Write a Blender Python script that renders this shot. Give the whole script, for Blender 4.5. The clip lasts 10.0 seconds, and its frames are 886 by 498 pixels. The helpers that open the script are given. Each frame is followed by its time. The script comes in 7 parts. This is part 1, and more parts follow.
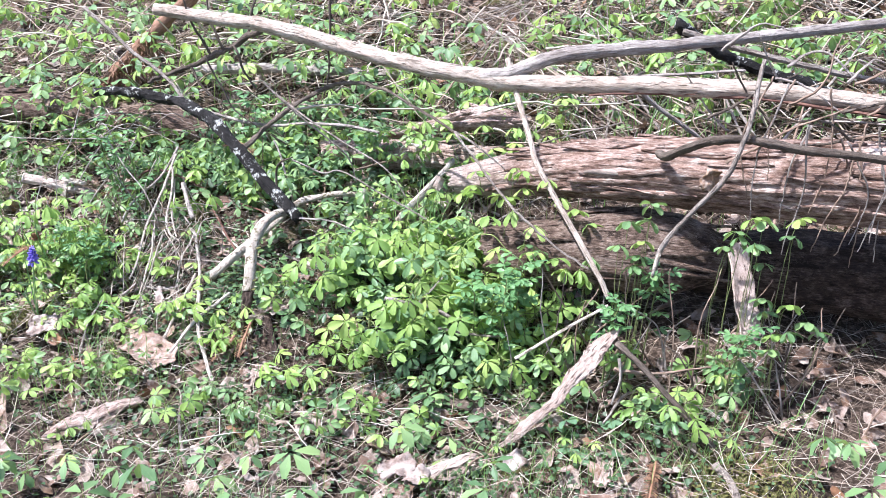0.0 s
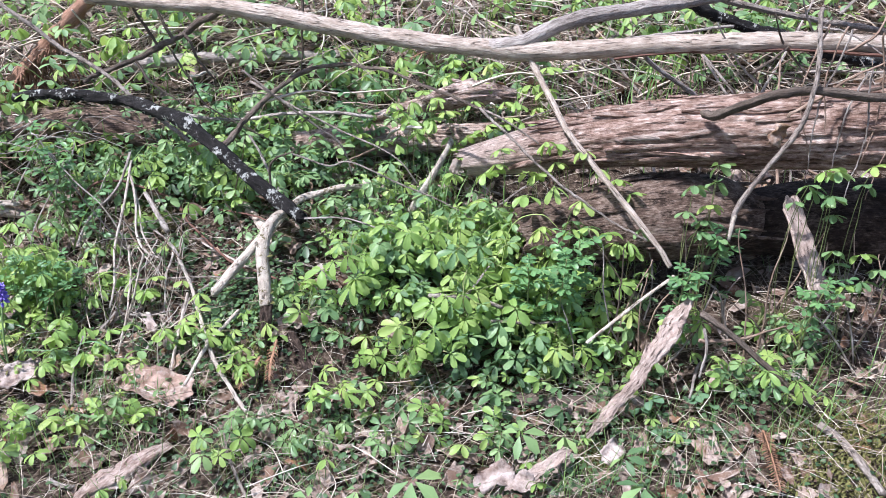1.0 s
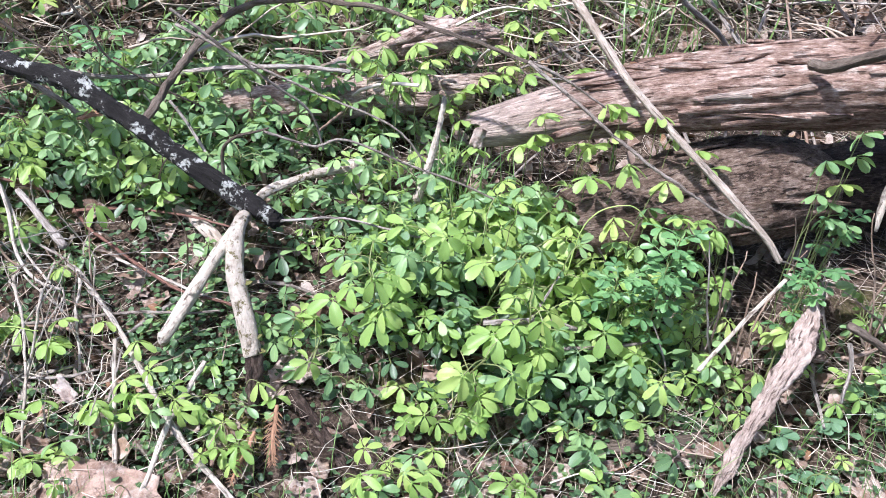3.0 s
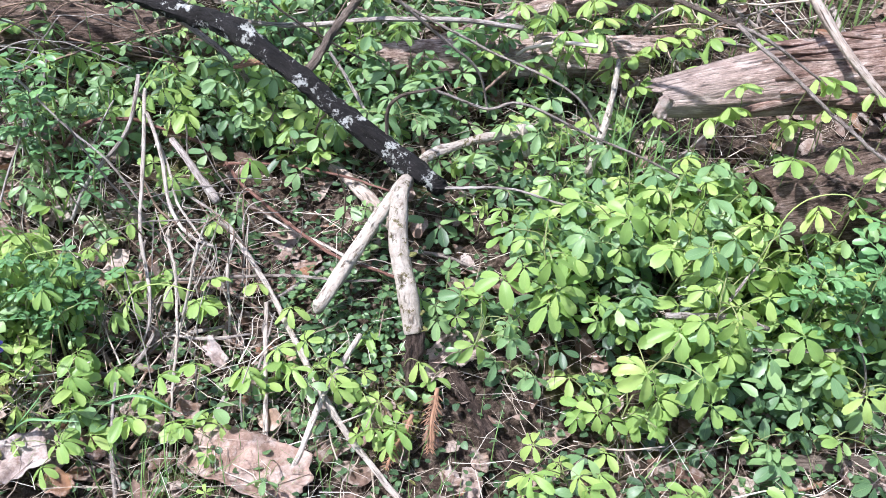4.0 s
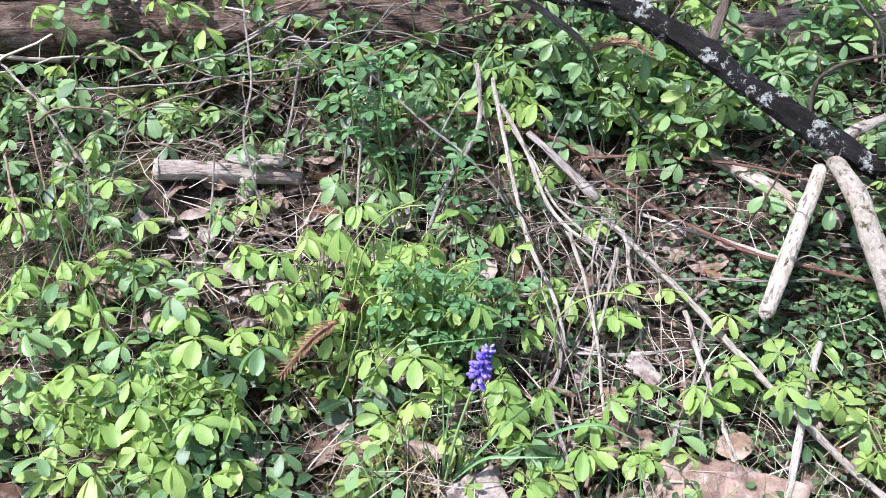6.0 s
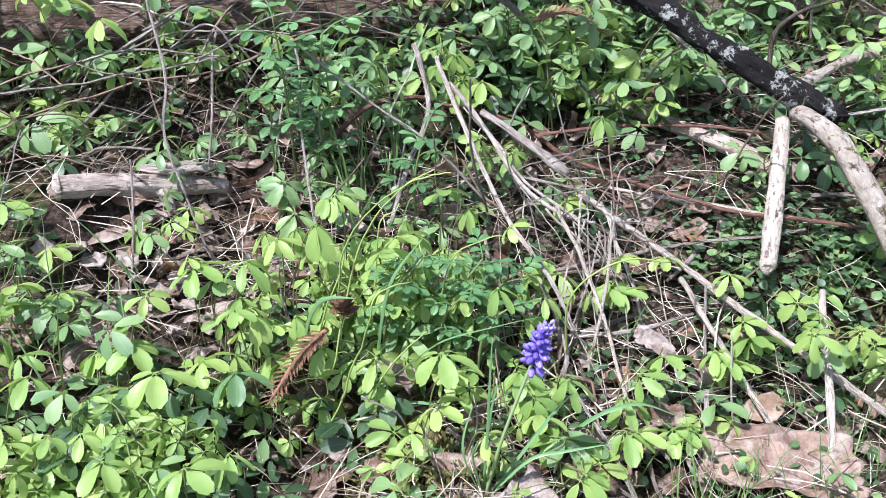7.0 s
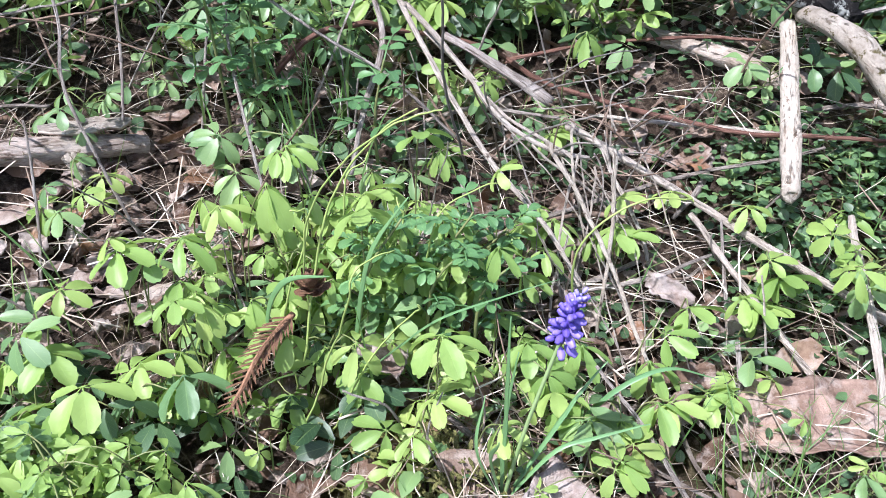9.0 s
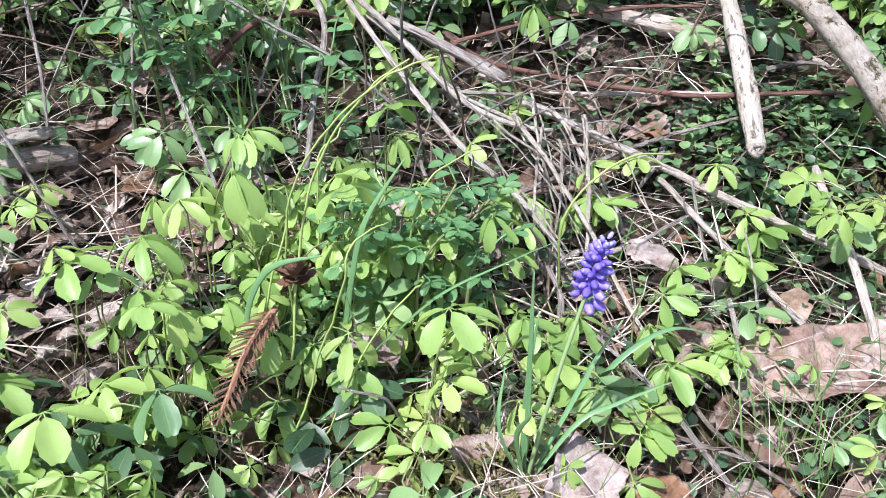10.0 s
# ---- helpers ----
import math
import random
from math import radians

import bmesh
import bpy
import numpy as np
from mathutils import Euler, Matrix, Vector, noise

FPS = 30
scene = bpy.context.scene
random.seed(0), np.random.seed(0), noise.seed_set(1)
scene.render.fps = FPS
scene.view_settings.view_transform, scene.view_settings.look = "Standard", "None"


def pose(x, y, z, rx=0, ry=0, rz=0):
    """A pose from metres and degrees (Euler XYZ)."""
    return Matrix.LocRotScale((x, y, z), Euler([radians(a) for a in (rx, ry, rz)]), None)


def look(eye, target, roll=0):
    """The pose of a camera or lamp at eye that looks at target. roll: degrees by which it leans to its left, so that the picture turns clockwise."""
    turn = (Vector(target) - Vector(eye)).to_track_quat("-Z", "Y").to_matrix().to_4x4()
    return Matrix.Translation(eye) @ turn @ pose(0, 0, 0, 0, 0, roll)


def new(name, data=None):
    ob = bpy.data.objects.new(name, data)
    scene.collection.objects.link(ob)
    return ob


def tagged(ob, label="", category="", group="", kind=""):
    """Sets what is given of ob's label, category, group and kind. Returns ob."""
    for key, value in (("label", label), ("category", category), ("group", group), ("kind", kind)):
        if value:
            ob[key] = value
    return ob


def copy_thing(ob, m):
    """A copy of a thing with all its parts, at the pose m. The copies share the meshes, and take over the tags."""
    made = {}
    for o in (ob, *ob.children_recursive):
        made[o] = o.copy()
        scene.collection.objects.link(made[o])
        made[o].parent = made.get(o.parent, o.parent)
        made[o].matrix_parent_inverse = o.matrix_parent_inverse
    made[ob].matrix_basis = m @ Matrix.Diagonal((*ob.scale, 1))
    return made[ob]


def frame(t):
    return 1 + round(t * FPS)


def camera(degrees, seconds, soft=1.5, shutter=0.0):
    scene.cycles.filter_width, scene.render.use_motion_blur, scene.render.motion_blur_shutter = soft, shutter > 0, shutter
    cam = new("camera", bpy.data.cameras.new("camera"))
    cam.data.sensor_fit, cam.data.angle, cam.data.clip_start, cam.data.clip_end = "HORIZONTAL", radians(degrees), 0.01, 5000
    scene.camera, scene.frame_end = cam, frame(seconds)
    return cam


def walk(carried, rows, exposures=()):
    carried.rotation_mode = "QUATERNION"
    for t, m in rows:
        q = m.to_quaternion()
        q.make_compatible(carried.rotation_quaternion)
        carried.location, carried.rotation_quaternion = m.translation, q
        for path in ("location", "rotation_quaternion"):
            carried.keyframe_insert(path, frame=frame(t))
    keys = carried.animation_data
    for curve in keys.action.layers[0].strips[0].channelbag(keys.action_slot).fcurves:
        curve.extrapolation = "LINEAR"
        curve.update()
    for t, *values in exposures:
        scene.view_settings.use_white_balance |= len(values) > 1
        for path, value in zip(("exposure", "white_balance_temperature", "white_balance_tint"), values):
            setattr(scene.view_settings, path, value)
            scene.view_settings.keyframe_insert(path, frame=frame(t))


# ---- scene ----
cam = camera(55.2, 10.0, soft=0.8)
PATH = [
    (0, (0.037, 0.011, 0.819), (0.002, 1.828, -0.017), -0.1),
    (0.5, (-0.15, 0.084, 0.796), (0.02, 1.889, -0.049), -2.1),
    (1, (-0.27, 0.142, 0.782), (0.057, 1.911, -0.092), -1.2),
    (1.5, (-0.315, 0.281, 0.749), (0.065, 2.032, -0.141), -0.7),
    (2, (-0.343, 0.39, 0.754), (0.139, 2.098, -0.167), 0.5),
    (2.2, (-0.366, 0.432, 0.747), (0.183, 2.109, -0.193), 0.9),
    (3.3, (-0.496, 0.635, 0.693), (0.274, 2.154, -0.357), 3.1),
    (3.5, (-0.502, 0.658, 0.684), (0.232, 2.184, -0.381), 3.5),
    (4, (-0.525, 0.696, 0.676), (0.011, 2.269, -0.436), 2.5),
    (4.5, (-0.61, 0.741, 0.678), (-0.208, 2.345, -0.447), 1.6),
    (5, (-0.734, 0.806, 0.663), (-0.332, 2.405, -0.47), 0.9),
    (5.5, (-0.836, 0.857, 0.636), (-0.4, 2.452, -0.489), -0.2),
    (5.7, (-0.858, 0.874, 0.623), (-0.42, 2.48, -0.485), -0.9),
    (6.8, (-0.952, 0.994, 0.517), (-0.167, 2.517, -0.515), -0.5),
    (7, (-0.991, 1.011, 0.513), (-0.111, 2.493, -0.502), -0.2),
    (7.5, (-1.028, 1.051, 0.504), (-0.067, 2.481, -0.51), -0.1),
    (8, (-1.0, 1.085, 0.487), (-0.053, 2.47, -0.602), -0.4),
    (8.5, (-0.979, 1.104, 0.473), (-0.05, 2.46, -0.667), -0.7),
    (9, (-0.964, 1.122, 0.464), (0.003, 2.448, -0.68), -1.7),
    (9.5, (-0.991, 1.147, 0.452), (0.122, 2.383, -0.657), -1.9),
    (10, (-1.0, 1.167, 0.415), (0.176, 2.369, -0.669), -2.6),
]
walk(cam, [(t, look(eye, target, roll)) for t, eye, target, roll in PATH], exposures=[(0.0, 1.40, 5800, 12), (0.5, 1.20, 5800, 12), (1.0, 0.98, 5800, 12), (2.0, 1.09, 5800, 12), (3.5, 1.16, 5800, 12), (5.0, 1.09, 5800, 12), (7.5, 1.0, 5800, 12), (10.0, 1.02, 5800, 12)])

# ---- world and light ----
world = bpy.data.worlds.new("world")
scene.world = world
world.use_nodes = True
wn = world.node_tree.nodes
sky = wn.new("ShaderNodeTexSky")
sky.sky_type = "NISHITA"
sky.sun_disc = False
SUN_ELEVATION, SUN_ROTATION = radians(63), radians(260)
sky.sun_elevation, sky.sun_rotation = SUN_ELEVATION, SUN_ROTATION
sky.air_density, sky.dust_density = 1.0, 2.5
wn["Background"].inputs["Strength"].default_value = 0.118
world.node_tree.links.new(sky.outputs[0], wn["Background"].inputs["Color"])
sun = new("sun", bpy.data.lights.new("sun", "SUN"))
sun.data.energy, sun.data.angle, sun.data.color = 4.5, radians(1.2), (1.0, 0.96, 0.91)
sun_way = Vector((math.sin(SUN_ROTATION) * math.cos(SUN_ELEVATION), math.cos(SUN_ROTATION) * math.cos(SUN_ELEVATION), math.sin(SUN_ELEVATION)))
sun.matrix_world = look(sun_way * 5, (0, 0, 0))


# ---- materials ----
class Nodes:
    """A small helper round a material's node tree."""

    def __init__(self, name, roughness=0.8, specular=0.3):
        self.material = bpy.data.materials.new(name)
        self.material.use_nodes = True
        self.tree = self.material.node_tree
        self.bsdf = self.tree.nodes["Principled BSDF"]
        self.bsdf.inputs["Roughness"].default_value = roughness
        self.bsdf.inputs["Specular IOR Level"].default_value = specular

    def node(self, kind, **values):
        n = self.tree.nodes.new(kind)
        for key, value in values.items():
            n.inputs[key].default_value = value
        return n

    def link(self, a, b):
        self.tree.links.new(a, b)

    def coords(self, which, scale):
        tc = self.tree.nodes.new("ShaderNodeTexCoord")
        mp = self.tree.nodes.new("ShaderNodeMapping")
        mp.inputs["Scale"].default_value = scale
        self.link(tc.outputs[which], mp.inputs["Vector"])
        return mp.outputs["Vector"]

    def place(self, scale):
        geo = self.tree.nodes.new("ShaderNodeNewGeometry")
        mp = self.tree.nodes.new("ShaderNodeMapping")
        mp.inputs["Scale"].default_value = scale
        self.link(geo.outputs["Position"], mp.inputs["Vector"])
        return mp.outputs["Vector"]

    def noise(self, vector, scale, detail=4.0, rough=0.6):
        n = self.node("ShaderNodeTexNoise", Scale=scale, Detail=detail, Roughness=rough)
        self.link(vector, n.inputs["Vector"])
        return n.outputs["Fac"]

    def ramp(self, factor, stops):
        n = self.tree.nodes.new("ShaderNodeValToRGB")
        e = n.color_ramp.elements
        while len(e) < len(stops):
            e.new(0.5)
        for element, (at, colour) in zip(e, stops):
            element.position, element.color = at, (*colour, 1)
        self.link(factor, n.inputs["Fac"])
        return n.outputs["Color"]

    def mix(self, factor, a, b, blend="MIX"):
        n = self.tree.nodes.new("ShaderNodeMix")
        n.data_type, n.blend_type = "RGBA", blend
        for socket, value in ((n.inputs[0], factor), (n.inputs[6], a), (n.inputs[7], b)):
            if isinstance(value, (int, float)):
                socket.default_value = value
            elif isinstance(value, tuple):
                socket.default_value = (*value, 1)
            else:
                self.link(value, socket)
        return n.outputs[2]

    def math(self, operation, a, b=0.5, c=0.5):
        n = self.tree.nodes.new("ShaderNodeMath")
        n.operation = operation
        for socket, value in zip(n.inputs, (a, b, c)):
            if isinstance(value, (int, float)):
                socket.default_value = value
            else:
                self.link(value, socket)
        return n.outputs[0]

    def bump(self, height, distance, strength=1.0):
        n = self.node("ShaderNodeBump", Distance=distance, Strength=strength)
        self.link(height, n.inputs["Height"])
        self.link(n.outputs["Normal"], self.bsdf.inputs["Normal"])

    def colour(self, output):
        self.link(output, self.bsdf.inputs["Base Color"])

    def by_object(self):
        return self.tree.nodes.new("ShaderNodeObjectInfo").outputs["Random"]

    def by_island(self):
        return self.tree.nodes.new("ShaderNodeNewGeometry").outputs["Random Per Island"]

    def through_light(self, colour, amount):
        """Mixes in light that passes through a thin leaf."""
        t = self.tree.nodes.new("ShaderNodeBsdfTranslucent")
        if isinstance(colour, tuple):
            t.inputs["Color"].default_value = (*colour, 1)
        else:
            self.link(colour, t.inputs["Color"])
        m = self.tree.nodes.new("ShaderNodeMixShader")
        m.inputs[0].default_value = amount
        self.link(self.bsdf.outputs[0], m.inputs[1])
        self.link(t.outputs[0], m.inputs[2])
        self.link(m.outputs[0], self.tree.nodes["Material Output"].inputs["Surface"])


def leaf_material(name, stops, joined, rough=0.42, light=0.3, veins=True):
    m = Nodes(name, rough, 0.5)
    own = m.by_island() if joined else m.math("ADD", m.math("MULTIPLY", m.by_object(), 0.7), m.math("MULTIPLY", m.by_island(), 0.3))
    drift = m.noise(m.place((1, 1, 1)), 7.0, 2.0)
    base = m.ramp(m.math("ADD", m.math("MULTIPLY", own, 0.72), m.math("MULTIPLY", m.math("SUBTRACT", drift, 0.3), 0.6)), stops)
    blotch = m.noise(m.place((1, 1, 1)), 140.0, 3.0)
    base = m.mix(m.math("MULTIPLY", m.math("SUBTRACT", blotch, 0.35), 0.6), base, m.mix(0.5, base, (0.05, 0.13, 0.03)))
    if veins:
        uv = m.tree.nodes.new("ShaderNodeTexCoord").outputs["UV"]
        sep = m.tree.nodes.new("ShaderNodeSeparateXYZ")
        m.link(uv, sep.inputs[0])
        side = m.math("ABSOLUTE", m.math("SUBTRACT", sep.outputs[0], 0.5))
        rib = m.math("LESS_THAN", side, 0.022)
        slant = m.math("FRACT", m.math("MULTIPLY", m.math("SUBTRACT", sep.outputs[1], m.math("MULTIPLY", side, 0.6)), 7.0))
        fine = m.math("LESS_THAN", m.math("ABSOLUTE", m.math("SUBTRACT", slant, 0.5)), 0.045)
        line = m.math("MAXIMUM", rib, m.math("MULTIPLY", fine, 0.45))
        base = m.mix(m.math("MULTIPLY", line, 0.2), base, (0.38, 0.50, 0.18))
        m.bump(m.math("ADD", m.math("MULTIPLY", line, -1.0), m.math("MULTIPLY", blotch, 0.6)), 0.0006, 0.7)
    m.colour(base)
    m.through_light(m.mix(0.5, base, (0.45, 0.62, 0.11)), light)
    return m.material


YOUNG = [(0.05, (0.18, 0.31, 0.08)), (0.4, (0.285, 0.42, 0.118)), (0.72, (0.40, 0.515, 0.155)), (0.88, (0.46, 0.50, 0.165)), (1.0, (0.42, 0.29, 0.14))]
MATURE = [(0.05, (0.065, 0.135, 0.064)), (0.35, (0.142, 0.242, 0.107)), (0.75, (0.25, 0.365, 0.15)), (1.0, (0.35, 0.465, 0.175))]
# Groundcover's own dark green; on the climber's low leaves it paints in shade.
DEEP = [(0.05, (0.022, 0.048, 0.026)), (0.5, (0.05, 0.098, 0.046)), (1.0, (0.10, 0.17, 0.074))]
ROSE = [(0.05, (0.055, 0.13, 0.058)), (0.5, (0.105, 0.22, 0.088)), (1.0, (0.20, 0.36, 0.13))]
young_leaf = leaf_material("young_leaf", YOUNG, False, 0.45, 0.42)
mature_leaf = leaf_material("mature_leaf", MATURE, False, 0.42, 0.3)
rose_leaf = leaf_material("rose_leaf", ROSE, False, 0.42, 0.25)
mature_stuff = leaf_material("mature_leaf_mixed", MATURE, True, 0.5, 0.3)
young_stuff = leaf_material("young_leaf_mixed", YOUNG, True, 0.5, 0.4)
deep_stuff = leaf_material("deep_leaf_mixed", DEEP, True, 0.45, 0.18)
waxy = leaf_material("waxy_leaf", [(0.05, (0.015, 0.035, 0.02)), (1.0, (0.035, 0.07, 0.035))], False, 0.4, 0.05)
grass_stuff = leaf_material("grass_blades", [(0.05, (0.07, 0.14, 0.045)), (0.5, (0.13, 0.23, 0.07)), (1.0, (0.24, 0.33, 0.11))], True, 0.4, 0.25, False)
bulb_leaf = leaf_material("bulb_leaf", [(0.0, (0.10, 0.21, 0.09)), (1.0, (0.19, 0.33, 0.14))], False, 0.38, 0.15, False)


def stem_material(name, a, b):
    m = Nodes(name, 0.55, 0.3)
    m.colour(m.mix(m.noise(m.place((1, 1, 1)), 60.0), a, b))
    return m.material


green_stem = stem_material("green_stem", (0.11, 0.17, 0.05), (0.21, 0.19, 0.09))
flower_stalk = stem_material("flower_stalk", (0.20, 0.32, 0.12), (0.29, 0.36, 0.17))
yellow_stem = stem_material("yellow_stem", (0.33, 0.40, 0.12), (0.25, 0.33, 0.10))


def dead_leaf_material(name, stops, joined):
    m = Nodes(name, 0.75, 0.2)
    own = m.by_island() if joined else m.by_object()
    base = m.ramp(own, stops)
    spots = m.noise(m.place((1, 1, 1)), 90.0, 6.0, 0.7)
    base = m.mix(m.ramp(spots, [(0.42, (0, 0, 0)), (0.72, (0.75, 0.75, 0.75))]), base, (0.11, 0.065, 0.04))
    stain = m.noise(m.place((1, 1, 1)), 34.0, 5.0, 0.6)
    base = m.mix(m.ramp(stain, [(0.42, (0, 0, 0)), (0.62, (0.8, 0.8, 0.8))]), base, (0.19, 0.115, 0.085))
    bleach = m.noise(m.place((1, 1, 1)), 55.0, 6.0, 0.7)
    base = m.mix(m.ramp(bleach, [(0.48, (0, 0, 0)), (0.66, (0.75, 0.75, 0.75))]), base, (0.62, 0.53, 0.48))
    grain = m.noise(m.place((1, 1, 1)), 420.0, 5.0, 0.7)
    base = m.mix(m.math("MULTIPLY", grain, 0.6), base, m.mix(0.55, base, (0.09, 0.05, 0.035)))
    m.colour(base)
    m.bump(m.math("ADD", m.math("MULTIPLY", grain, 0.7), m.math("ADD", spots, stain)), 0.003, 1.0)
    m.through_light(m.mix(0.5, base, (0.35, 0.18, 0.07)), 0.12)
    return m.material


DEAD = [(0.0, (0.10, 0.06, 0.042)), (0.25, (0.25, 0.165, 0.125)), (0.5, (0.40, 0.30, 0.255)), (0.8, (0.62, 0.54, 0.495)), (0.93, (0.40, 0.235, 0.13)), (1.0, (0.30, 0.14, 0.075))]
dead_stuff = dead_leaf_material("dead_leaf_mixed", DEAD, True)
dead_leaf = dead_leaf_material("dead_leaf", DEAD, False)
pale_sheet = dead_leaf_material("pale_sheet", [(0.0, (0.60, 0.51, 0.48)), (1.0, (0.68, 0.60, 0.57))], False)
tan_sheet = dead_leaf_material("tan_sheet", [(0.0, (0.53, 0.36, 0.29)), (1.0, (0.58, 0.41, 0.34))], False)


def wood_material(name, stops, stretch=(60, 7, 1), bump=0.0025, rough=0.85, spots=None, spot_scale=60.0, spot_low=0.58, wear=(0.08, 0.055, 0.04), contrast=2.3, patches=None, debarked=None):
    """Wood or bark with its grain along v of the UV map, which is in metres."""
    m = Nodes(name, rough, 0.2)
    grain = m.noise(m.coords("UV", stretch), 4.0, 8.0, 0.7)
    fibre = m.noise(m.coords("UV", (stretch[0] * 4, stretch[1] * 2.2, 1)), 5.0, 8.0, 0.75)
    broad = m.noise(m.place((1, 1, 1)), 16.0, 7.0, 0.7)
    mixed = m.math("ADD", m.math("MULTIPLY", fibre, 0.36), m.math("ADD", m.math("MULTIPLY", grain, 0.36), m.math("MULTIPLY", broad, 0.28)))
    mixed = m.math("MULTIPLY_ADD", mixed, contrast, 0.5 - 0.5 * contrast)
    base = m.ramp(mixed, stops)
    crack = m.ramp(m.noise(m.coords("UV", (stretch[0] * 2.4, stretch[1] * 0.9, 1)), 5.0, 5.0, 0.65), [(0.36, (1, 1, 1)), (0.43, (0, 0, 0))])
    base = m.mix(m.math("MULTIPLY", crack, 0.85), base, wear)
    height = m.math("SUBTRACT", m.math("ADD", m.math("MULTIPLY", fibre, 1.2), m.math("ADD", m.math("MULTIPLY", grain, 1.2), m.math("MULTIPLY", broad, 0.4))), m.math("MULTIPLY", crack, 0.8))
    if spots:
        flecks = m.ramp(m.noise(m.coords("UV", patches) if patches else m.place((1, 1, 1)), spot_scale, 8.0, 0.75), [(spot_low, (0, 0, 0)), (spot_low + 0.05, (1, 1, 1))])
        base = m.mix(flecks, base, spots)
    if debarked:
        uv = m.tree.nodes.new("ShaderNodeSeparateXYZ")
        m.link(m.tree.nodes.new("ShaderNodeTexCoord").outputs["UV"], uv.inputs[0])
        edge = m.math("ADD", m.math("SUBTRACT", debarked, uv.outputs[1]), m.math("MULTIPLY", m.math("SUBTRACT", broad, 0.5), 0.5))
        bare = m.ramp(m.math("MULTIPLY", edge, 3.0), [(0.0, (0, 0, 0)), (1.0, (0.62, 0.62, 0.62))])
        base = m.mix(bare, base, m.mix(m.math("MULTIPLY", grain, 0.5), (0.78, 0.665, 0.60), base))
    m.colour(base)
    m.bump(height, bump, 1.0)
    return m.material


log_wood = wood_material("log_wood", [(0.20, (0.045, 0.027, 0.021)), (0.40, (0.19, 0.115, 0.088)), (0.58, (0.38, 0.265, 0.22)), (0.82, (0.74, 0.62, 0.56))], (14, 4.5, 1), 0.006, 0.85, (0.12, 0.072, 0.055), 1.0, 0.565, (0.045, 0.027, 0.021), 3.0, (20, 6, 1), 1.55)
crumbled_wood = wood_material("crumbled_wood", [(0.22, (0.07, 0.044, 0.035)), (0.42, (0.33, 0.225, 0.185)), (0.58, (0.58, 0.45, 0.395)), (0.8, (0.84, 0.745, 0.69))], (20, 8.0, 1), 0.007, 0.9, wear=(0.09, 0.056, 0.044))
rotten_wood = wood_material("rotten_wood", [(0.22, (0.026, 0.017, 0.013)), (0.48, (0.165, 0.11, 0.085)), (0.78, (0.54, 0.415, 0.35))], (20, 9.0, 1), 0.008, 0.92, (0.045, 0.029, 0.022), 1.0, 0.55, (0.022, 0.015, 0.011), 2.3, (36, 14, 1))
back_log_wood = wood_material("back_log_wood", [(0.22, (0.026, 0.017, 0.013)), (0.42, (0.11, 0.072, 0.055)), (0.6, (0.26, 0.185, 0.15)), (0.82, (0.52, 0.42, 0.37))], (20, 7.0, 1), 0.007, 0.9, (0.07, 0.045, 0.035), 1.0, 0.545, (0.045, 0.03, 0.023), 2.3, (40, 16, 1))
# Darkest rotten wood; on the hollow's log its near-black paints in the shade.
rot_shade_wood = wood_material("rot_shade_wood", [(0.22, (0.012, 0.008, 0.006)), (0.5, (0.058, 0.038, 0.030)), (0.82, (0.24, 0.175, 0.145))], (20, 9.0, 1), 0.008, 0.9, (0.02, 0.013, 0.010), 1.0, 0.55, (0.012, 0.008, 0.006), 2.3, (36, 14, 1))
root_red = wood_material("root_red", [(0.2, (0.095, 0.048, 0.032)), (0.5, (0.25, 0.14, 0.095)), (0.8, (0.44, 0.29, 0.215))], (50, 10, 1), 0.001, 0.85)
grey_bark = wood_material("grey_bark", [(0.2, (0.06, 0.047, 0.04)), (0.46, (0.27, 0.22, 0.19)), (0.8, (0.58, 0.515, 0.47))], (34, 16, 1), 0.004, 0.8, wear=(0.06, 0.045, 0.038), contrast=2.0)
limb_bark = wood_material("limb_bark", [(0.2, (0.10, 0.072, 0.055)), (0.45, (0.36, 0.285, 0.235)), (0.75, (0.72, 0.63, 0.56))], (30, 7, 1), 0.003, 0.8, wear=(0.10, 0.075, 0.06), contrast=1.7)
dark_bark = wood_material("dark_bark", [(0.25, (0.045, 0.034, 0.028)), (0.5, (0.12, 0.092, 0.075)), (0.75, (0.22, 0.18, 0.15))], (70, 12, 1), 0.002, 0.8)
black_bark = wood_material("black_bark", [(0.25, (0.008, 0.007, 0.007)), (0.6, (0.022, 0.019, 0.019)), (0.8, (0.06, 0.052, 0.05))], (40, 16, 1), 0.004, 0.8, (0.50, 0.50, 0.475), 40.0, 0.552, (0.01, 0.009, 0.009))
pale_wood = wood_material("pale_wood", [(0.2, (0.30, 0.23, 0.175)), (0.42, (0.50, 0.42, 0.35)), (0.75, (0.73, 0.66, 0.59))], (22, 11, 1), 0.004, 0.75, (0.22, 0.155, 0.115), 120.0, 0.59, (0.30, 0.225, 0.17), 2.1)
mossy_wood = wood_material("mossy_wood", [(0.2, (0.24, 0.18, 0.135)), (0.42, (0.46, 0.385, 0.32)), (0.75, (0.71, 0.63, 0.555))], (17, 15, 1), 0.006, 0.88, (0.16, 0.13, 0.06), 80.0, 0.555, (0.23, 0.17, 0.125), 2.3)
tan_log = wood_material("tan_log", [(0.2, (0.17, 0.115, 0.088)), (0.44, (0.42, 0.325, 0.275)), (0.75, (0.76, 0.66, 0.60))], (26, 9, 1), 0.004, 0.85, (0.20, 0.15, 0.10), 60.0, 0.6, (0.12, 0.08, 0.06), 2.4)
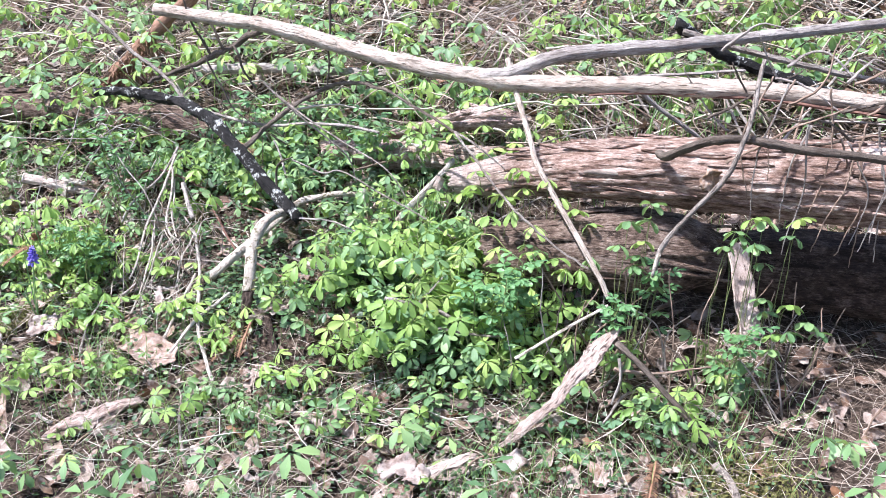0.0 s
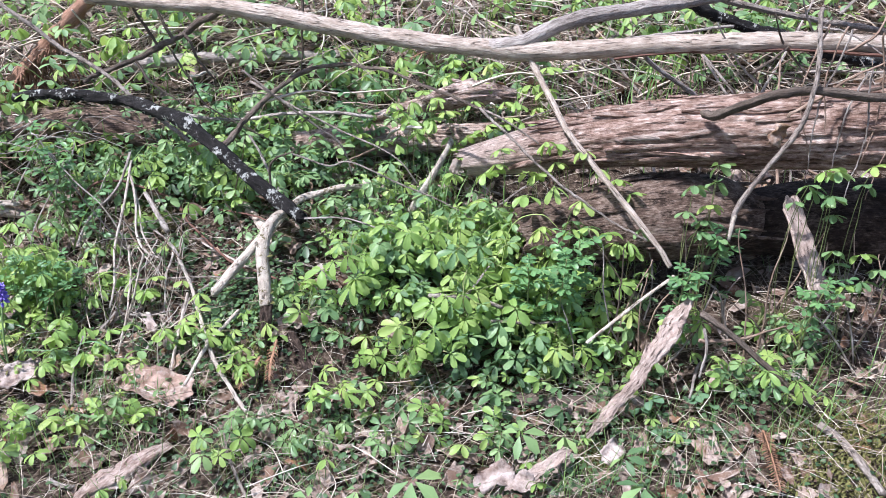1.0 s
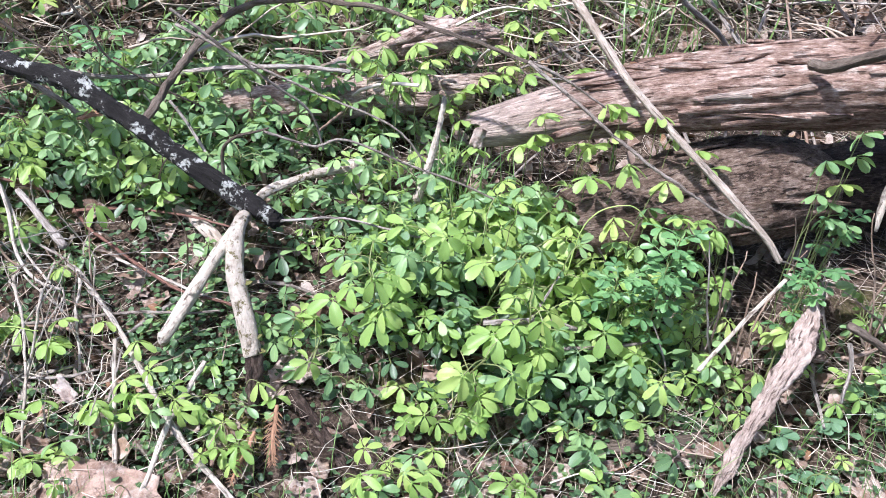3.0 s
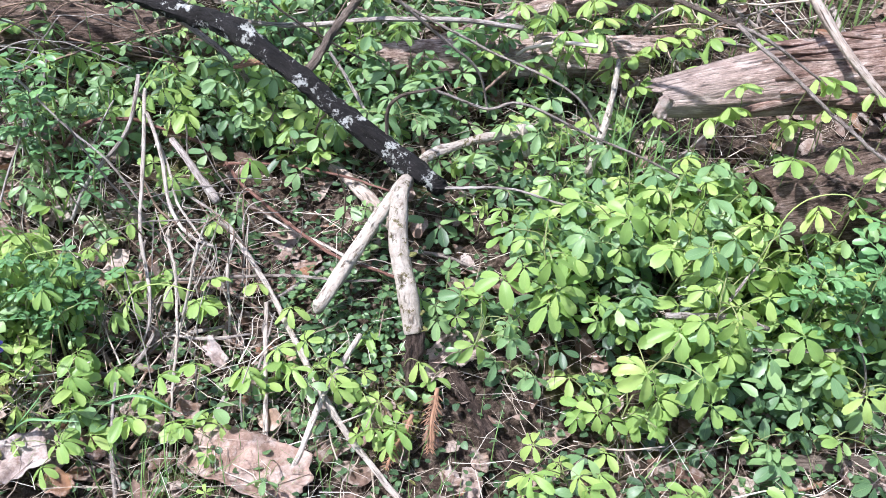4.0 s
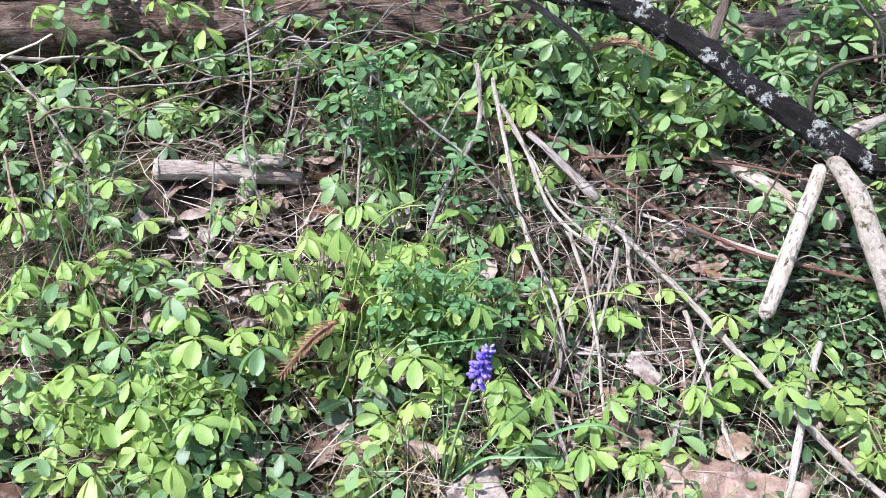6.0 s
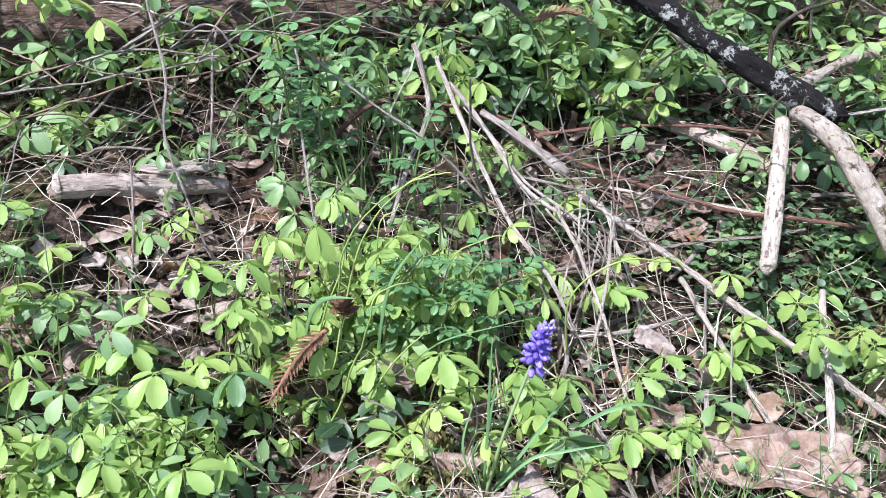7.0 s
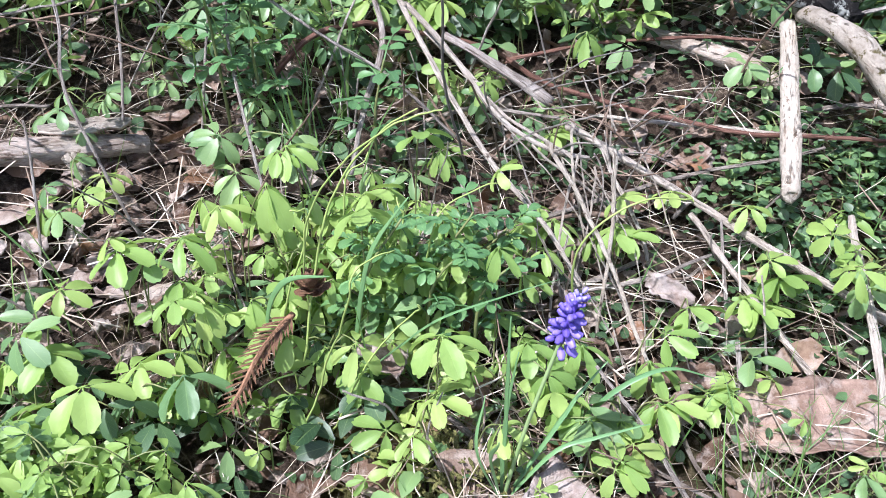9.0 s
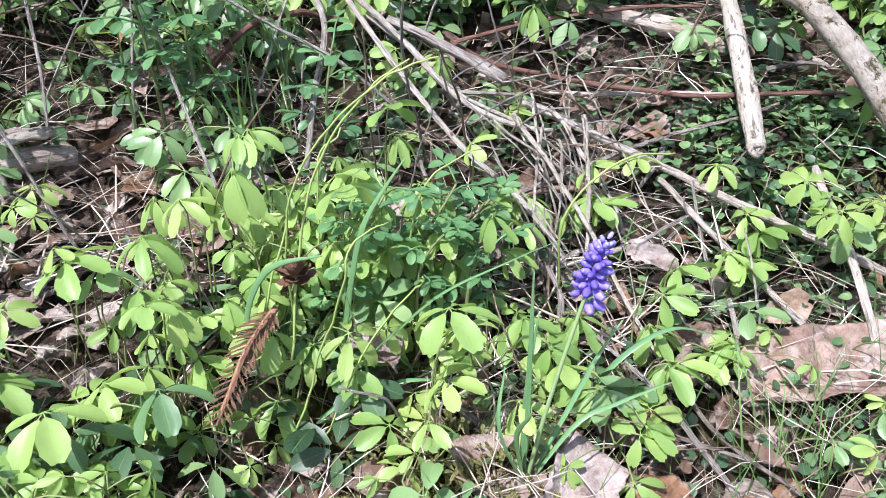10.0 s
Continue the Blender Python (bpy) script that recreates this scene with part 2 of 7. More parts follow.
weathered = wood_material("weathered_stick", [(0.25, (0.15, 0.115, 0.10)), (0.5, (0.38, 0.325, 0.295)), (0.75, (0.64, 0.58, 0.545))], (60, 9, 1), 0.003, 0.8, wear=(0.12, 0.09, 0.075))
silver_wood = wood_material("silver_stick", [(0.25, (0.28, 0.22, 0.18)), (0.5, (0.56, 0.48, 0.42)), (0.75, (0.80, 0.73, 0.67))], (60, 9, 1), 0.003, 0.75, (0.17, 0.13, 0.11), 100.0, 0.62, (0.22, 0.17, 0.145), 1.9)
red_vine = wood_material("red_vine", [(0.25, (0.06, 0.03, 0.024)), (0.5, (0.14, 0.068, 0.052)), (0.8, (0.28, 0.165, 0.13))], (50, 10, 1), 0.001, 0.55)
bark_sheet = wood_material("bark_sheet", [(0.25, (0.22, 0.15, 0.125)), (0.5, (0.50, 0.385, 0.335)), (0.78, (0.74, 0.63, 0.57))], (26, 10, 1), 0.005, 0.9, (0.14, 0.09, 0.07), 60.0, 0.60, (0.12, 0.08, 0.064), 2.0)
rust_needle = wood_material("rust_needle", [(0.2, (0.15, 0.075, 0.042)), (0.5, (0.31, 0.17, 0.105)), (0.8, (0.48, 0.32, 0.225))], (40, 20, 1), 0.0008, 0.6, contrast=1.5, wear=(0.22, 0.11, 0.07))
root_fibre = wood_material("root_fibre", [(0.2, (0.10, 0.065, 0.048)), (0.5, (0.24, 0.165, 0.125)), (0.8, (0.42, 0.33, 0.27))], (50, 10, 1), 0.001, 0.85)


def straw_material(name, joined_mesh):
    m = Nodes(name, 0.65, 0.3)
    base = m.ramp(m.by_island() if joined_mesh else m.by_object(), [(0.0, (0.14, 0.10, 0.075)), (0.35, (0.35, 0.275, 0.22)), (0.75, (0.54, 0.46, 0.385)), (1.0, (0.68, 0.615, 0.55))])
    m.colour(m.mix(m.math("MULTIPLY", m.noise(m.place((1, 1, 1)), 80.0), 0.5), base, m.mix(0.5, base, (0.12, 0.08, 0.055))))
    return m.material


def moss_material():
    m = Nodes("moss", 0.95, 0.1)
    fine = m.noise(m.place((1, 1, 1)), 600.0, 4.0, 0.7)
    m.colour(m.ramp(fine, [(0.3, (0.06, 0.065, 0.02)), (0.7, (0.24, 0.22, 0.09))]))
    m.bump(fine, 0.002, 1.0)
    return m.material


moss = moss_material()
dry_straw = straw_material("dry_straw", True)
dry_straw_single = straw_material("dry_straw_single", False)


def soil_material():
    m = Nodes("forest_soil", 0.95, 0.15)
    p = m.place((1, 1, 1))
    fine = m.noise(p, 130.0, 9.0, 0.75)
    mid = m.noise(p, 18.0, 6.0, 0.65)
    base = m.ramp(fine, [(0.34, (0.022, 0.015, 0.011)), (0.48, (0.07, 0.048, 0.036)), (0.58, (0.17, 0.125, 0.098)), (0.7, (0.36, 0.285, 0.235))])
    base = m.mix(m.ramp(mid, [(0.45, (0, 0, 0)), (0.65, (0.8, 0.8, 0.8))]), base, m.mix(0.4, base, (0.02, 0.015, 0.012)))
    moss = m.ramp(m.noise(p, 5.5, 5.0, 0.6), [(0.58, (0, 0, 0)), (0.68, (0.7, 0.7, 0.7))])
    base = m.mix(moss, base, m.mix(fine, (0.05, 0.055, 0.012), (0.20, 0.19, 0.06)))
    m.colour(base)
    m.bump(m.math("ADD", fine, mid), 0.012, 1.0)
    return m.material


soil = soil_material()


def floret_material():
    m = Nodes("violet_floret", 0.45, 0.35)
    base = m.ramp(m.by_object(), [(0.0, (0.12, 0.075, 0.42)), (0.5, (0.20, 0.14, 0.56)), (1.0, (0.31, 0.23, 0.68))])
    m.colour(base)
    m.through_light((0.28, 0.24, 0.85), 0.2)
    return m.material


violet_floret = floret_material()
top_floret = stem_material("pale_floret", (0.27, 0.22, 0.62), (0.33, 0.29, 0.66))


# ---- mesh helpers ----
def ground_height(x, y):
    """The forest floor: nearly level in front, a bank that rises behind, flattening far off."""
    x, y = np.asarray(x, float), np.asarray(y, float)
    s = y + 0.4 * np.clip(x + 0.3, -1.2, 0)
    g = -0.005 + 0.04 * np.logaddexp(0, (s - 1.3) / 0.1) + 0.05 / (1 + np.exp(-np.clip((x - 0.3) / 0.06, -40, 40)))
    g = g + 0.047 * np.exp(-(((x + 0.94) / 0.09) ** 2) - ((y - 1.80) / 0.05) ** 2)
    g = g + 0.04 * np.exp(-(((x + 0.75) / 0.06) ** 2) - ((y - 1.39) / 0.06) ** 2)
    soft = lambda d: 1 / (1 + np.exp(-np.clip(d, -40, 40)))
    g = g + 0.055 * soft((s - 1.272) / 0.022) * soft((x + 0.40) / 0.035) * soft((0.15 - x) / 0.06) * soft((1.75 - y) / 0.07)
    g = g - 0.035 * np.exp(-(((x - 0.03) / 0.12) ** 2) - ((y - 1.03) / 0.06) ** 2)
    w = 0.006 * np.sin(9.1 * x + 3.3 * y + 1.0) * np.sin(7.3 * y - 4.1 * x) + 0.004 * np.sin(23 * x + 5) * np.sin(19 * y + 1.7 * x)
    return 0.9 * np.tanh(g / 0.9) + w


def on_ground(x, y, lift=0.0):
    return (x, y, float(ground_height(x, y)) + lift)


def mesh_of(name, verts, faces, material, uvs=None, smooth=True):
    """A mesh from vertices, faces (lists of indices) and, per vertex, uv."""
    me = bpy.data.meshes.new(name)
    me.from_pydata([tuple(v) for v in verts], [], [tuple(f) for f in faces])
    if uvs is not None:
        uvs = np.asarray(uvs, np.float32)
        loops = np.zeros(len(me.loops), np.int32)
        me.loops.foreach_get("vertex_index", loops)
        me.uv_layers.new(name="UVMap").data.foreach_set("uv", uvs[loops].ravel())
    if smooth:
        me.polygons.foreach_set("use_smooth", np.ones(len(me.polygons), bool))
    me.materials.append(material)
    me.update()
    return me


def quads_mesh(name, verts, quads, material, uvs):
    """A large mesh of quads, from arrays."""
    me = bpy.data.meshes.new(name)
    verts, quads = np.asarray(verts, np.float32), np.asarray(quads, np.int32)
    me.vertices.add(len(verts))
    me.vertices.foreach_set("co", verts.ravel())
    me.loops.add(quads.size)
    me.loops.foreach_set("vertex_index", quads.ravel())
    me.polygons.add(len(quads))
    me.polygons.foreach_set("loop_start", np.arange(0, quads.size, 4, dtype=np.int32))
    me.uv_layers.new(name="UVMap").data.foreach_set("uv", np.asarray(uvs, np.float32)[quads.ravel()].ravel())
    me.polygons.foreach_set("use_smooth", np.ones(len(quads), bool))
    me.materials.append(material)
    me.update(calc_edges=True)
    me.validate()
    return me


def joined(pieces):
    """Several (verts, quads, uvs) as one."""
    vs, qs, us, n = [], [], [], 0
    for v, q, u in pieces:
        vs.append(v), qs.append(np.asarray(q) + n), us.append(u)
        n += len(v)
    return np.concatenate(vs), np.concatenate(qs), np.concatenate(us)


def moved(piece, m):
    v, q, u = piece
    a = np.array(m)
    return v @ a[:3, :3].T + a[:3, 3], q, u


def scattered(template, matrices):
    """One (verts, quads, uvs) with the template at every pose."""
    v, q, u = template
    a = np.array([np.array(m) for m in matrices])
    vs = np.einsum("nij,vj->nvi", a[:, :3, :3], v) + a[:, None, :3, 3]
    qs = np.asarray(q)[None] + (np.arange(len(a)) * len(v))[:, None, None]
    return vs.reshape(-1, 3), qs.reshape(-1, 4), np.tile(u, (len(a), 1))


def spline(points, count):
    """Catmull-Rom through the points."""
    p = np.array(points, float)
    if len(p) == 2:
        t = np.linspace(0, 1, count)[:, None]
        return p[0] * (1 - t) + p[1] * t
    ext = np.concatenate([[2 * p[0] - p[1]], p, [2 * p[-1] - p[-2]]])
    out = []
    for t in np.linspace(0, len(p) - 1, count):
        i = min(int(t), len(p) - 2)
        s = t - i
        a, b, c, d = ext[i : i + 4]
        out.append(0.5 * (2 * b + (c - a) * s + (2 * a - 5 * b + 4 * c - d) * s * s + (3 * b - a - 3 * c + d) * s**3))
    return np.array(out)


def tube(points, radii, sides=8, count=None, rough=0.0, wobble=0.0, seed=0.0, flat=1.0, thin=1.0):
    """A bent, tapered rod as (verts, quads, uvs), closed at its ends. rough: relief as a share of the radius; wobble: how far it strays, in metres."""
    length = float(np.linalg.norm(np.diff(np.array(points, float), axis=0), axis=1).sum())
    count = count or (max(6, min(110, int(length / 0.007))) if rough else max(4, min(60, int(length / 0.02))))
    p = spline(points, count)
    knots = [length * (0.13 + 0.29 * k + 0.1 * math.sin(seed * 7 + k * 2.3)) for k in range(3)] if rough else []
    if wobble:
        for k in range(1, count - 1):
            p[k] += wobble * np.array((noise.noise_vector(Vector((k * length / count * 18, seed * 3.7, 1.3))) + 0.4 * noise.noise_vector(Vector((k * length / count * 70, seed * 3.7, 5.3)))))
    r = np.interp(np.linspace(0, 1, count), np.linspace(0, 1, len(radii)), radii)
    d = np.gradient(p, axis=0)
    d /= np.linalg.norm(d, axis=1)[:, None] + 1e-9
    up = np.array((0.0, 0.0, 1.0)) if abs(d[0][2]) < 0.9 else np.array((1.0, 0.0, 0.0))
    verts, uvs, along = [], [], 0.0
    for k in range(count):
        if k:
            along += np.linalg.norm(p[k] - p[k - 1])
        side = np.cross(d[k], up)
        side /= np.linalg.norm(side)
        up = np.cross(side, d[k])
        for j in range(sides + 1):
            a = 2 * math.pi * j / sides
            ca, sa = math.cos(a), math.sin(a)
            rr = r[k]
            if rough:
                rr *= 1 + rough * (noise.noise(Vector((ca * 1.7, sa * 1.7 + seed, along * 30 + seed * 5))) + 0.6 * noise.noise(Vector((ca * 3.5, sa * 3.5 + seed, along * 110))))
                rr *= 1 + 0.13 * sum(math.exp(-(((along - knot) / (2.2 * r[k] + 0.001)) ** 2)) for knot in knots)
            verts.append(p[k] + rr * (ca * side * flat + sa * up * thin))
            uvs.append((j / sides * 6.28 * max(r.max(), 0.002), along + seed))
    w = sides + 1
    quads = [(k * w + j, k * w + j + 1, (k + 1) * w + j + 1, (k + 1) * w + j) for k in range(count - 1) for j in range(sides)]
    for k, flip in ((0, True), (count - 1, False)):
        c = len(verts)
        verts.append(p[k] + (-1 if flip else 1) * d[k] * r[k] * 0.3)
        uvs.append((0.0, seed + k))
        for j in range(0, sides - 1, 2):
            a, b, e = k * w + j, k * w + j + 1, k * w + j + 2
            quads.append((c, e, b, a) if flip else (c, a, b, e))
    return np.array(verts), np.array(quads), np.array(uvs)


def part(name, piece, material, parent=None, label=""):
    """One mesh object from (verts, quads, uvs), under its thing or part."""
    ob = new(name, quads_mesh(name, *piece[:2], material, piece[2]))
    if parent is not None:
        ob.parent = parent
        ob.matrix_parent_inverse = parent.matrix_world.inverted() if parent.type != "EMPTY" else Matrix.Translation(-parent.location)
    return tagged(ob, label)


def empty(name, place, label, category, group=""):
    ob = new(name)
    ob.location = place
    ob.empty_display_size = 0.02
    return tagged(ob, label, category, group)


def stick(name, label, category, material, points, r0, r1, sides=9, rough=0.25, wobble=0.003, seed=0.0, group="", flat=1.0):
    """A thing that is one rod."""
    mid = (r0 + r1) / 2 * 1.03
    return tagged(part(name, tube(points, (r0, mid, r1), sides, None, rough * 0.7, wobble * 0.55, seed, flat), material), label, category, group)


def forest_floor():
    fine_x, fine_y = np.arange(-2.2, 2.2001, 0.016), np.arange(0.3, 3.5001, 0.016)
    out = np.cumsum(0.04 * 1.32 ** np.arange(30))
    xs = np.concatenate([-2.2 - out[::-1], fine_x, 2.2 + out])
    ys = np.concatenate([0.3 - out[::-1], fine_y, 3.5 + out])
    gx, gy = np.meshgrid(xs, ys)
    gz = ground_height(gx, gy)
    near = (np.abs(gx) < 2.3) & (gy > 0.2) & (gy < 3.6)
    bumps = np.array([noise.noise(Vector((x * 14, y * 14, 0))) * 0.008 + noise.noise(Vector((x * 45, y * 45, 3))) * 0.004 for x, y in zip(gx[near], gy[near])])
    gz[near] += bumps
    verts = np.stack([gx.ravel(), gy.ravel(), gz.ravel()], -1)
    w = len(xs)
    i = (np.arange(len(ys) - 1)[:, None] * w + np.arange(w - 1)[None]).ravel()
    quads = np.stack([i, i + 1, i + w + 1, i + w], -1)
    ob = new("ground", quads_mesh("ground", verts, quads, soil, verts[:, :2]))
    return tagged(ob, "dark brown forest soil with moss patches and rotted litter", "ground", kind="structure")


forest_floor()


# ---- logs ----
def log_shape(points, radii, sides, count, seed, ridge=0.045, steps=0.028):
    """A decayed log: ridges along the grain, sheets of bark in steps, a ragged end."""
    p = spline(points, count)
    r = np.interp(np.linspace(0, 1, count), np.linspace(0, 1, len(radii)), radii)
    d = np.gradient(p, axis=0)
    d /= np.linalg.norm(d, axis=1)[:, None]
    verts, uvs, along = [], [], 0.0
    for k in range(count):
        if k:
            along += np.linalg.norm(p[k] - p[k - 1])
        side = np.cross(d[k], (0, 0, 1))
        side /= np.linalg.norm(side)
        up = np.cross(side, d[k])
        for j in range(sides + 1):
            a = 2 * math.pi * j / sides
            ca, sa = math.cos(a), math.sin(a)
            f = noise.fractal(Vector((ca * 6.0, sa * 6.0 + seed, along * 7.0)), 0.6, 2.1, 6)
            s = noise.noise(Vector((ca * 2.2 + 9, sa * 2.2 + seed, along * 7.0)))
            step = math.floor(s * 3 + f * 0.8) / 3
            calm = min(1.0, 0.25 + along / 0.35)
            rr = r[k] * (1 + calm * ridge * f + calm * steps * step + 0.10 * noise.noise(Vector((ca, sa, along * 2 + seed))))
            ragged = 0.012 * noise.noise(Vector((ca * 3, sa * 3, seed))) + 0.01 * noise.noise(Vector((ca * 9, sa * 9, seed)))
            push = ragged * max(0.0, 1 - along / 0.05)
            verts.append(p[k] + rr * (ca * side + sa * up) + d[k] * push)
            uvs.append((a * r.mean(), along + seed))
    w = sides + 1
    quads = [(k * w + j, k * w + j + 1, (k + 1) * w + j + 1, (k + 1) * w + j) for k in range(count - 1) for j in range(sides)]
    for k, flip in ((0, True), (count - 1, False)):
        c = len(verts)
        verts.append(p[k] + (d[k] * 0.03 if flip else 0))
        uvs.append((0.0, seed))
        for j in range(0, sides - 1, 2):
            a, b, e = k * w + j, k * w + j + 1, k * w + j + 2
            quads.append((c, e, b, a) if flip else (c, a, b, e))
    return np.array(verts), np.array(quads), np.array(uvs)


def flake(base, along, out, length, width, seed):
    """A thin, split sheet of wood lying along a log."""
    u = Vector(along).normalized()
    n = Vector(out).normalized()
    s = u.cross(n).normalized()
    rows, cols, v, uv = 9, 4, [], []
    for top in (1, 0):
        for i in range(rows):
            t = i / (rows - 1)
            w = width * (math.sin(math.pi * min(max(t * 0.96 + 0.02, 0), 1)) ** 0.5) * (0.75 + 0.35 * noise.noise(Vector((t * 6, seed, 0))))
            for j in range(cols):
                q = j / (cols - 1) - 0.5
                lift = 0.003 * top + 0.003 * noise.noise(Vector((t * 4, q * 3, seed))) - 0.5 * q * q * width
                v.append(Vector(base) + u * (t - 0.5) * length + s * q * w + n * lift)
                uv.append((q * width, t * length + seed))
    half = rows * cols
    g = lambda i, j: i * cols + j
    f = [(g(i, j), g(i, j + 1), g(i + 1, j + 1), g(i + 1, j)) for i in range(rows - 1) for j in range(cols - 1)]
    f += [tuple(half + x for x in reversed(q)) for q in f]
    for i in range(rows - 1):
        f += [(g(i, 0), g(i + 1, 0), half + g(i + 1, 0), half + g(i, 0)), (g(i + 1, cols - 1), g(i, cols - 1), half + g(i, cols - 1), half + g(i + 1, cols - 1))]
    for j in range(cols - 1):
        f += [(g(0, j + 1), g(0, j), half + g(0, j), half + g(0, j + 1)), (g(rows - 1, j), g(rows - 1, j + 1), half + g(rows - 1, j + 1), half + g(rows - 1, j))]
    return np.array([tuple(x) for x in v]), np.array(f), np.array(uv)


def rot_log(place, points, radii, label, material, seed, flakes, count=150, sides=80):
    log = empty("fallen_log", place, label, "log")
    trunk = part("trunk", log_shape(points, radii, sides, count, seed), material, log)
    rnd = random.Random(int(seed * 10))
    p = spline(points, 60)
    r = np.interp(np.linspace(0, 1, 60), np.linspace(0, 1, len(radii)), radii)
    for k in range(flakes):
        i = rnd.randrange(16, 56)
        d = Vector(p[i + 2] - p[i - 2]).normalized()
        side = d.cross(Vector((0, 0, 1))).normalized()
        a = rnd.uniform(-0.5, 2.2)
        n = side * math.cos(a) + Vector((0, 0, 1)) * math.sin(a)
        part("wood_flake", flake(Vector(p[i]) + n * r[i] * 1.01, d + Vector((rnd.uniform(-0.1, 0.1), 0, rnd.uniform(-0.1, 0.1))), n, rnd.uniform(0.04, 0.16), rnd.uniform(0.006, 0.022), k + seed), material, trunk)
    return log


rot_log((0.3, 1.35, 0.1), [(0.030, 1.535, 0.262), (0.11, 1.490, 0.288), (0.2, 1.446, 0.313), (0.3, 1.388, 0.336), (0.5, 1.296, 0.356), (1.0, 1.11, 0.39), (1.7, 0.92, 0.405)], (0.024, 0.037, 0.046, 0.053, 0.060, 0.068, 0.070), "weathered grey-tan fallen log with split peeling wood", log_wood, 1.3, 80, 260, 120)
rot_log((0.3, 1.33, 0.06), [(0.085, 1.375, 0.185), (0.22, 1.365, 0.196), (0.33, 1.350, 0.205), (0.42, 1.345, 0.200), (0.49, 1.345, 0.190)], (0.045, 0.064, 0.074, 0.068, 0.040), "dark rotten log half buried under the pale log", rotten_wood, 4.1, 14, 110, 64)
# The shade under the pale log is put into this log's colour.
rot_log((0.8, 1.25, 0.08), [(0.46, 1.375, 0.165), (0.62, 1.335, 0.175), (1.0, 1.19, 0.19), (1.7, 0.98, 0.21)], (0.05, 0.068, 0.074, 0.076), "rotten log under the pale log, hollow's shade painted black", rot_shade_wood, 5.3, 6, 70, 48)
rot_log((-0.1, 1.76, 0.14), [(-0.26, 1.785, 0.238), (-0.10, 1.745, 0.244), (0.10, 1.69, 0.25)], (0.024, 0.032, 0.024), "short tan decayed log behind the leaves", crumbled_wood, 7.7, 10, 80, 56)
rot_log((-0.6, 1.95, 0.14), [(-0.30, 1.83, 0.235), (-0.6, 1.955, 0.235), (-1.2, 2.12, 0.255), (-2.0, 2.24, 0.27)], (0.03, 0.042, 0.048, 0.05), "long brown decayed log with crumbling wood", back_log_wood, 9.2, 12, 110, 56)


def small_log():
    log = empty("small_log", (-0.86, 1.79, 0.12), "short pale grey-tan cut piece of branch lying on litter", "log")
    part("wood", tube([(-0.938, 1.793, 0.168), (-0.90, 1.792, 0.161), (-0.85, 1.790, 0.149), (-0.785, 1.786, 0.133)], (0.0098, 0.0100, 0.0096, 0.008), 24, 50, 0.2, 0.001, 3.3), tan_log, log)
    part("cut_end", tube([(-0.9405, 1.793, 0.1685), (-0.937, 1.793, 0.168)], (0.0088, 0.0090), 20, 4, 0.1, 0.0, 3.3), pale_wood, log, "pale sawn end")
    part("stub", tube([(-0.80, 1.795, 0.126), (-0.755, 1.785, 0.116)], (0.010, 0.007), 14, 14, 0.4, 0.002, 8.3), rotten_wood, log, "dark splintered stub")
    part("branch_stub", tube([(-0.85, 1.783, 0.146), (-0.845, 1.765, 0.128)], (0.005, 0.003), 8, 8, 0.4, 0.001, 9.3), mossy_wood, log, "short broken side stub")
    return log


small_log()
tagged(part("bark_flake", flake((-0.828, 1.792, 0.163), (0.9, -0.3, -0.05), (-0.1, -0.2, 1), 0.070, 0.024, 6.0), silver_wood), "pale lilac-grey bark flake lying on the small log", "bark")


# ---- branches ----
def big_branch():
    b = empty("fallen_branch", (0.137, 1.514, 0.44), "long grey forked branch lying over the log", "branch")
    part("main_limb", tube([(-0.62, 1.885, 0.525), (-0.453, 1.802, 0.517), (-0.332, 1.745, 0.510), (-0.073, 1.617, 0.470), (0.137, 1.514, 0.457), (0.338, 1.416, 0.475), (0.505, 1.335, 0.487), (0.66, 1.26, 0.487), (1.1, 1.05, 0.47)], (0.013, 0.0145, 0.0155, 0.0155, 0.014, 0.011), 18, 190, 0.13, 0.0015, 1.0), limb_bark, b)
    part("fork_limb", tube([(0.062, 1.550, 0.459), (0.125, 1.520, 0.470), (0.201, 1.52, 0.499), (0.301, 1.525, 0.512), (0.405, 1.53, 0.518), (0.56, 1.55, 0.53), (0.85, 1.6, 0.55)], (0.0135, 0.0125, 0.011, 0.009), 14, 90, 0.12, 0.002, 2.0), weathered, b, "pale grey forked limb")
    part("peeled_strip", tube([(0.26, 1.44, 0.452), (0.36, 1.395, 0.468), (0.5, 1.325, 0.478), (0.7, 1.23, 0.47)], (0.002, 0.0035, 0.0025), 7, 24, 0.3, 0.002, 3.0), red_vine, b, "tan peeled bark strip along the limb")
    return b


big_branch()


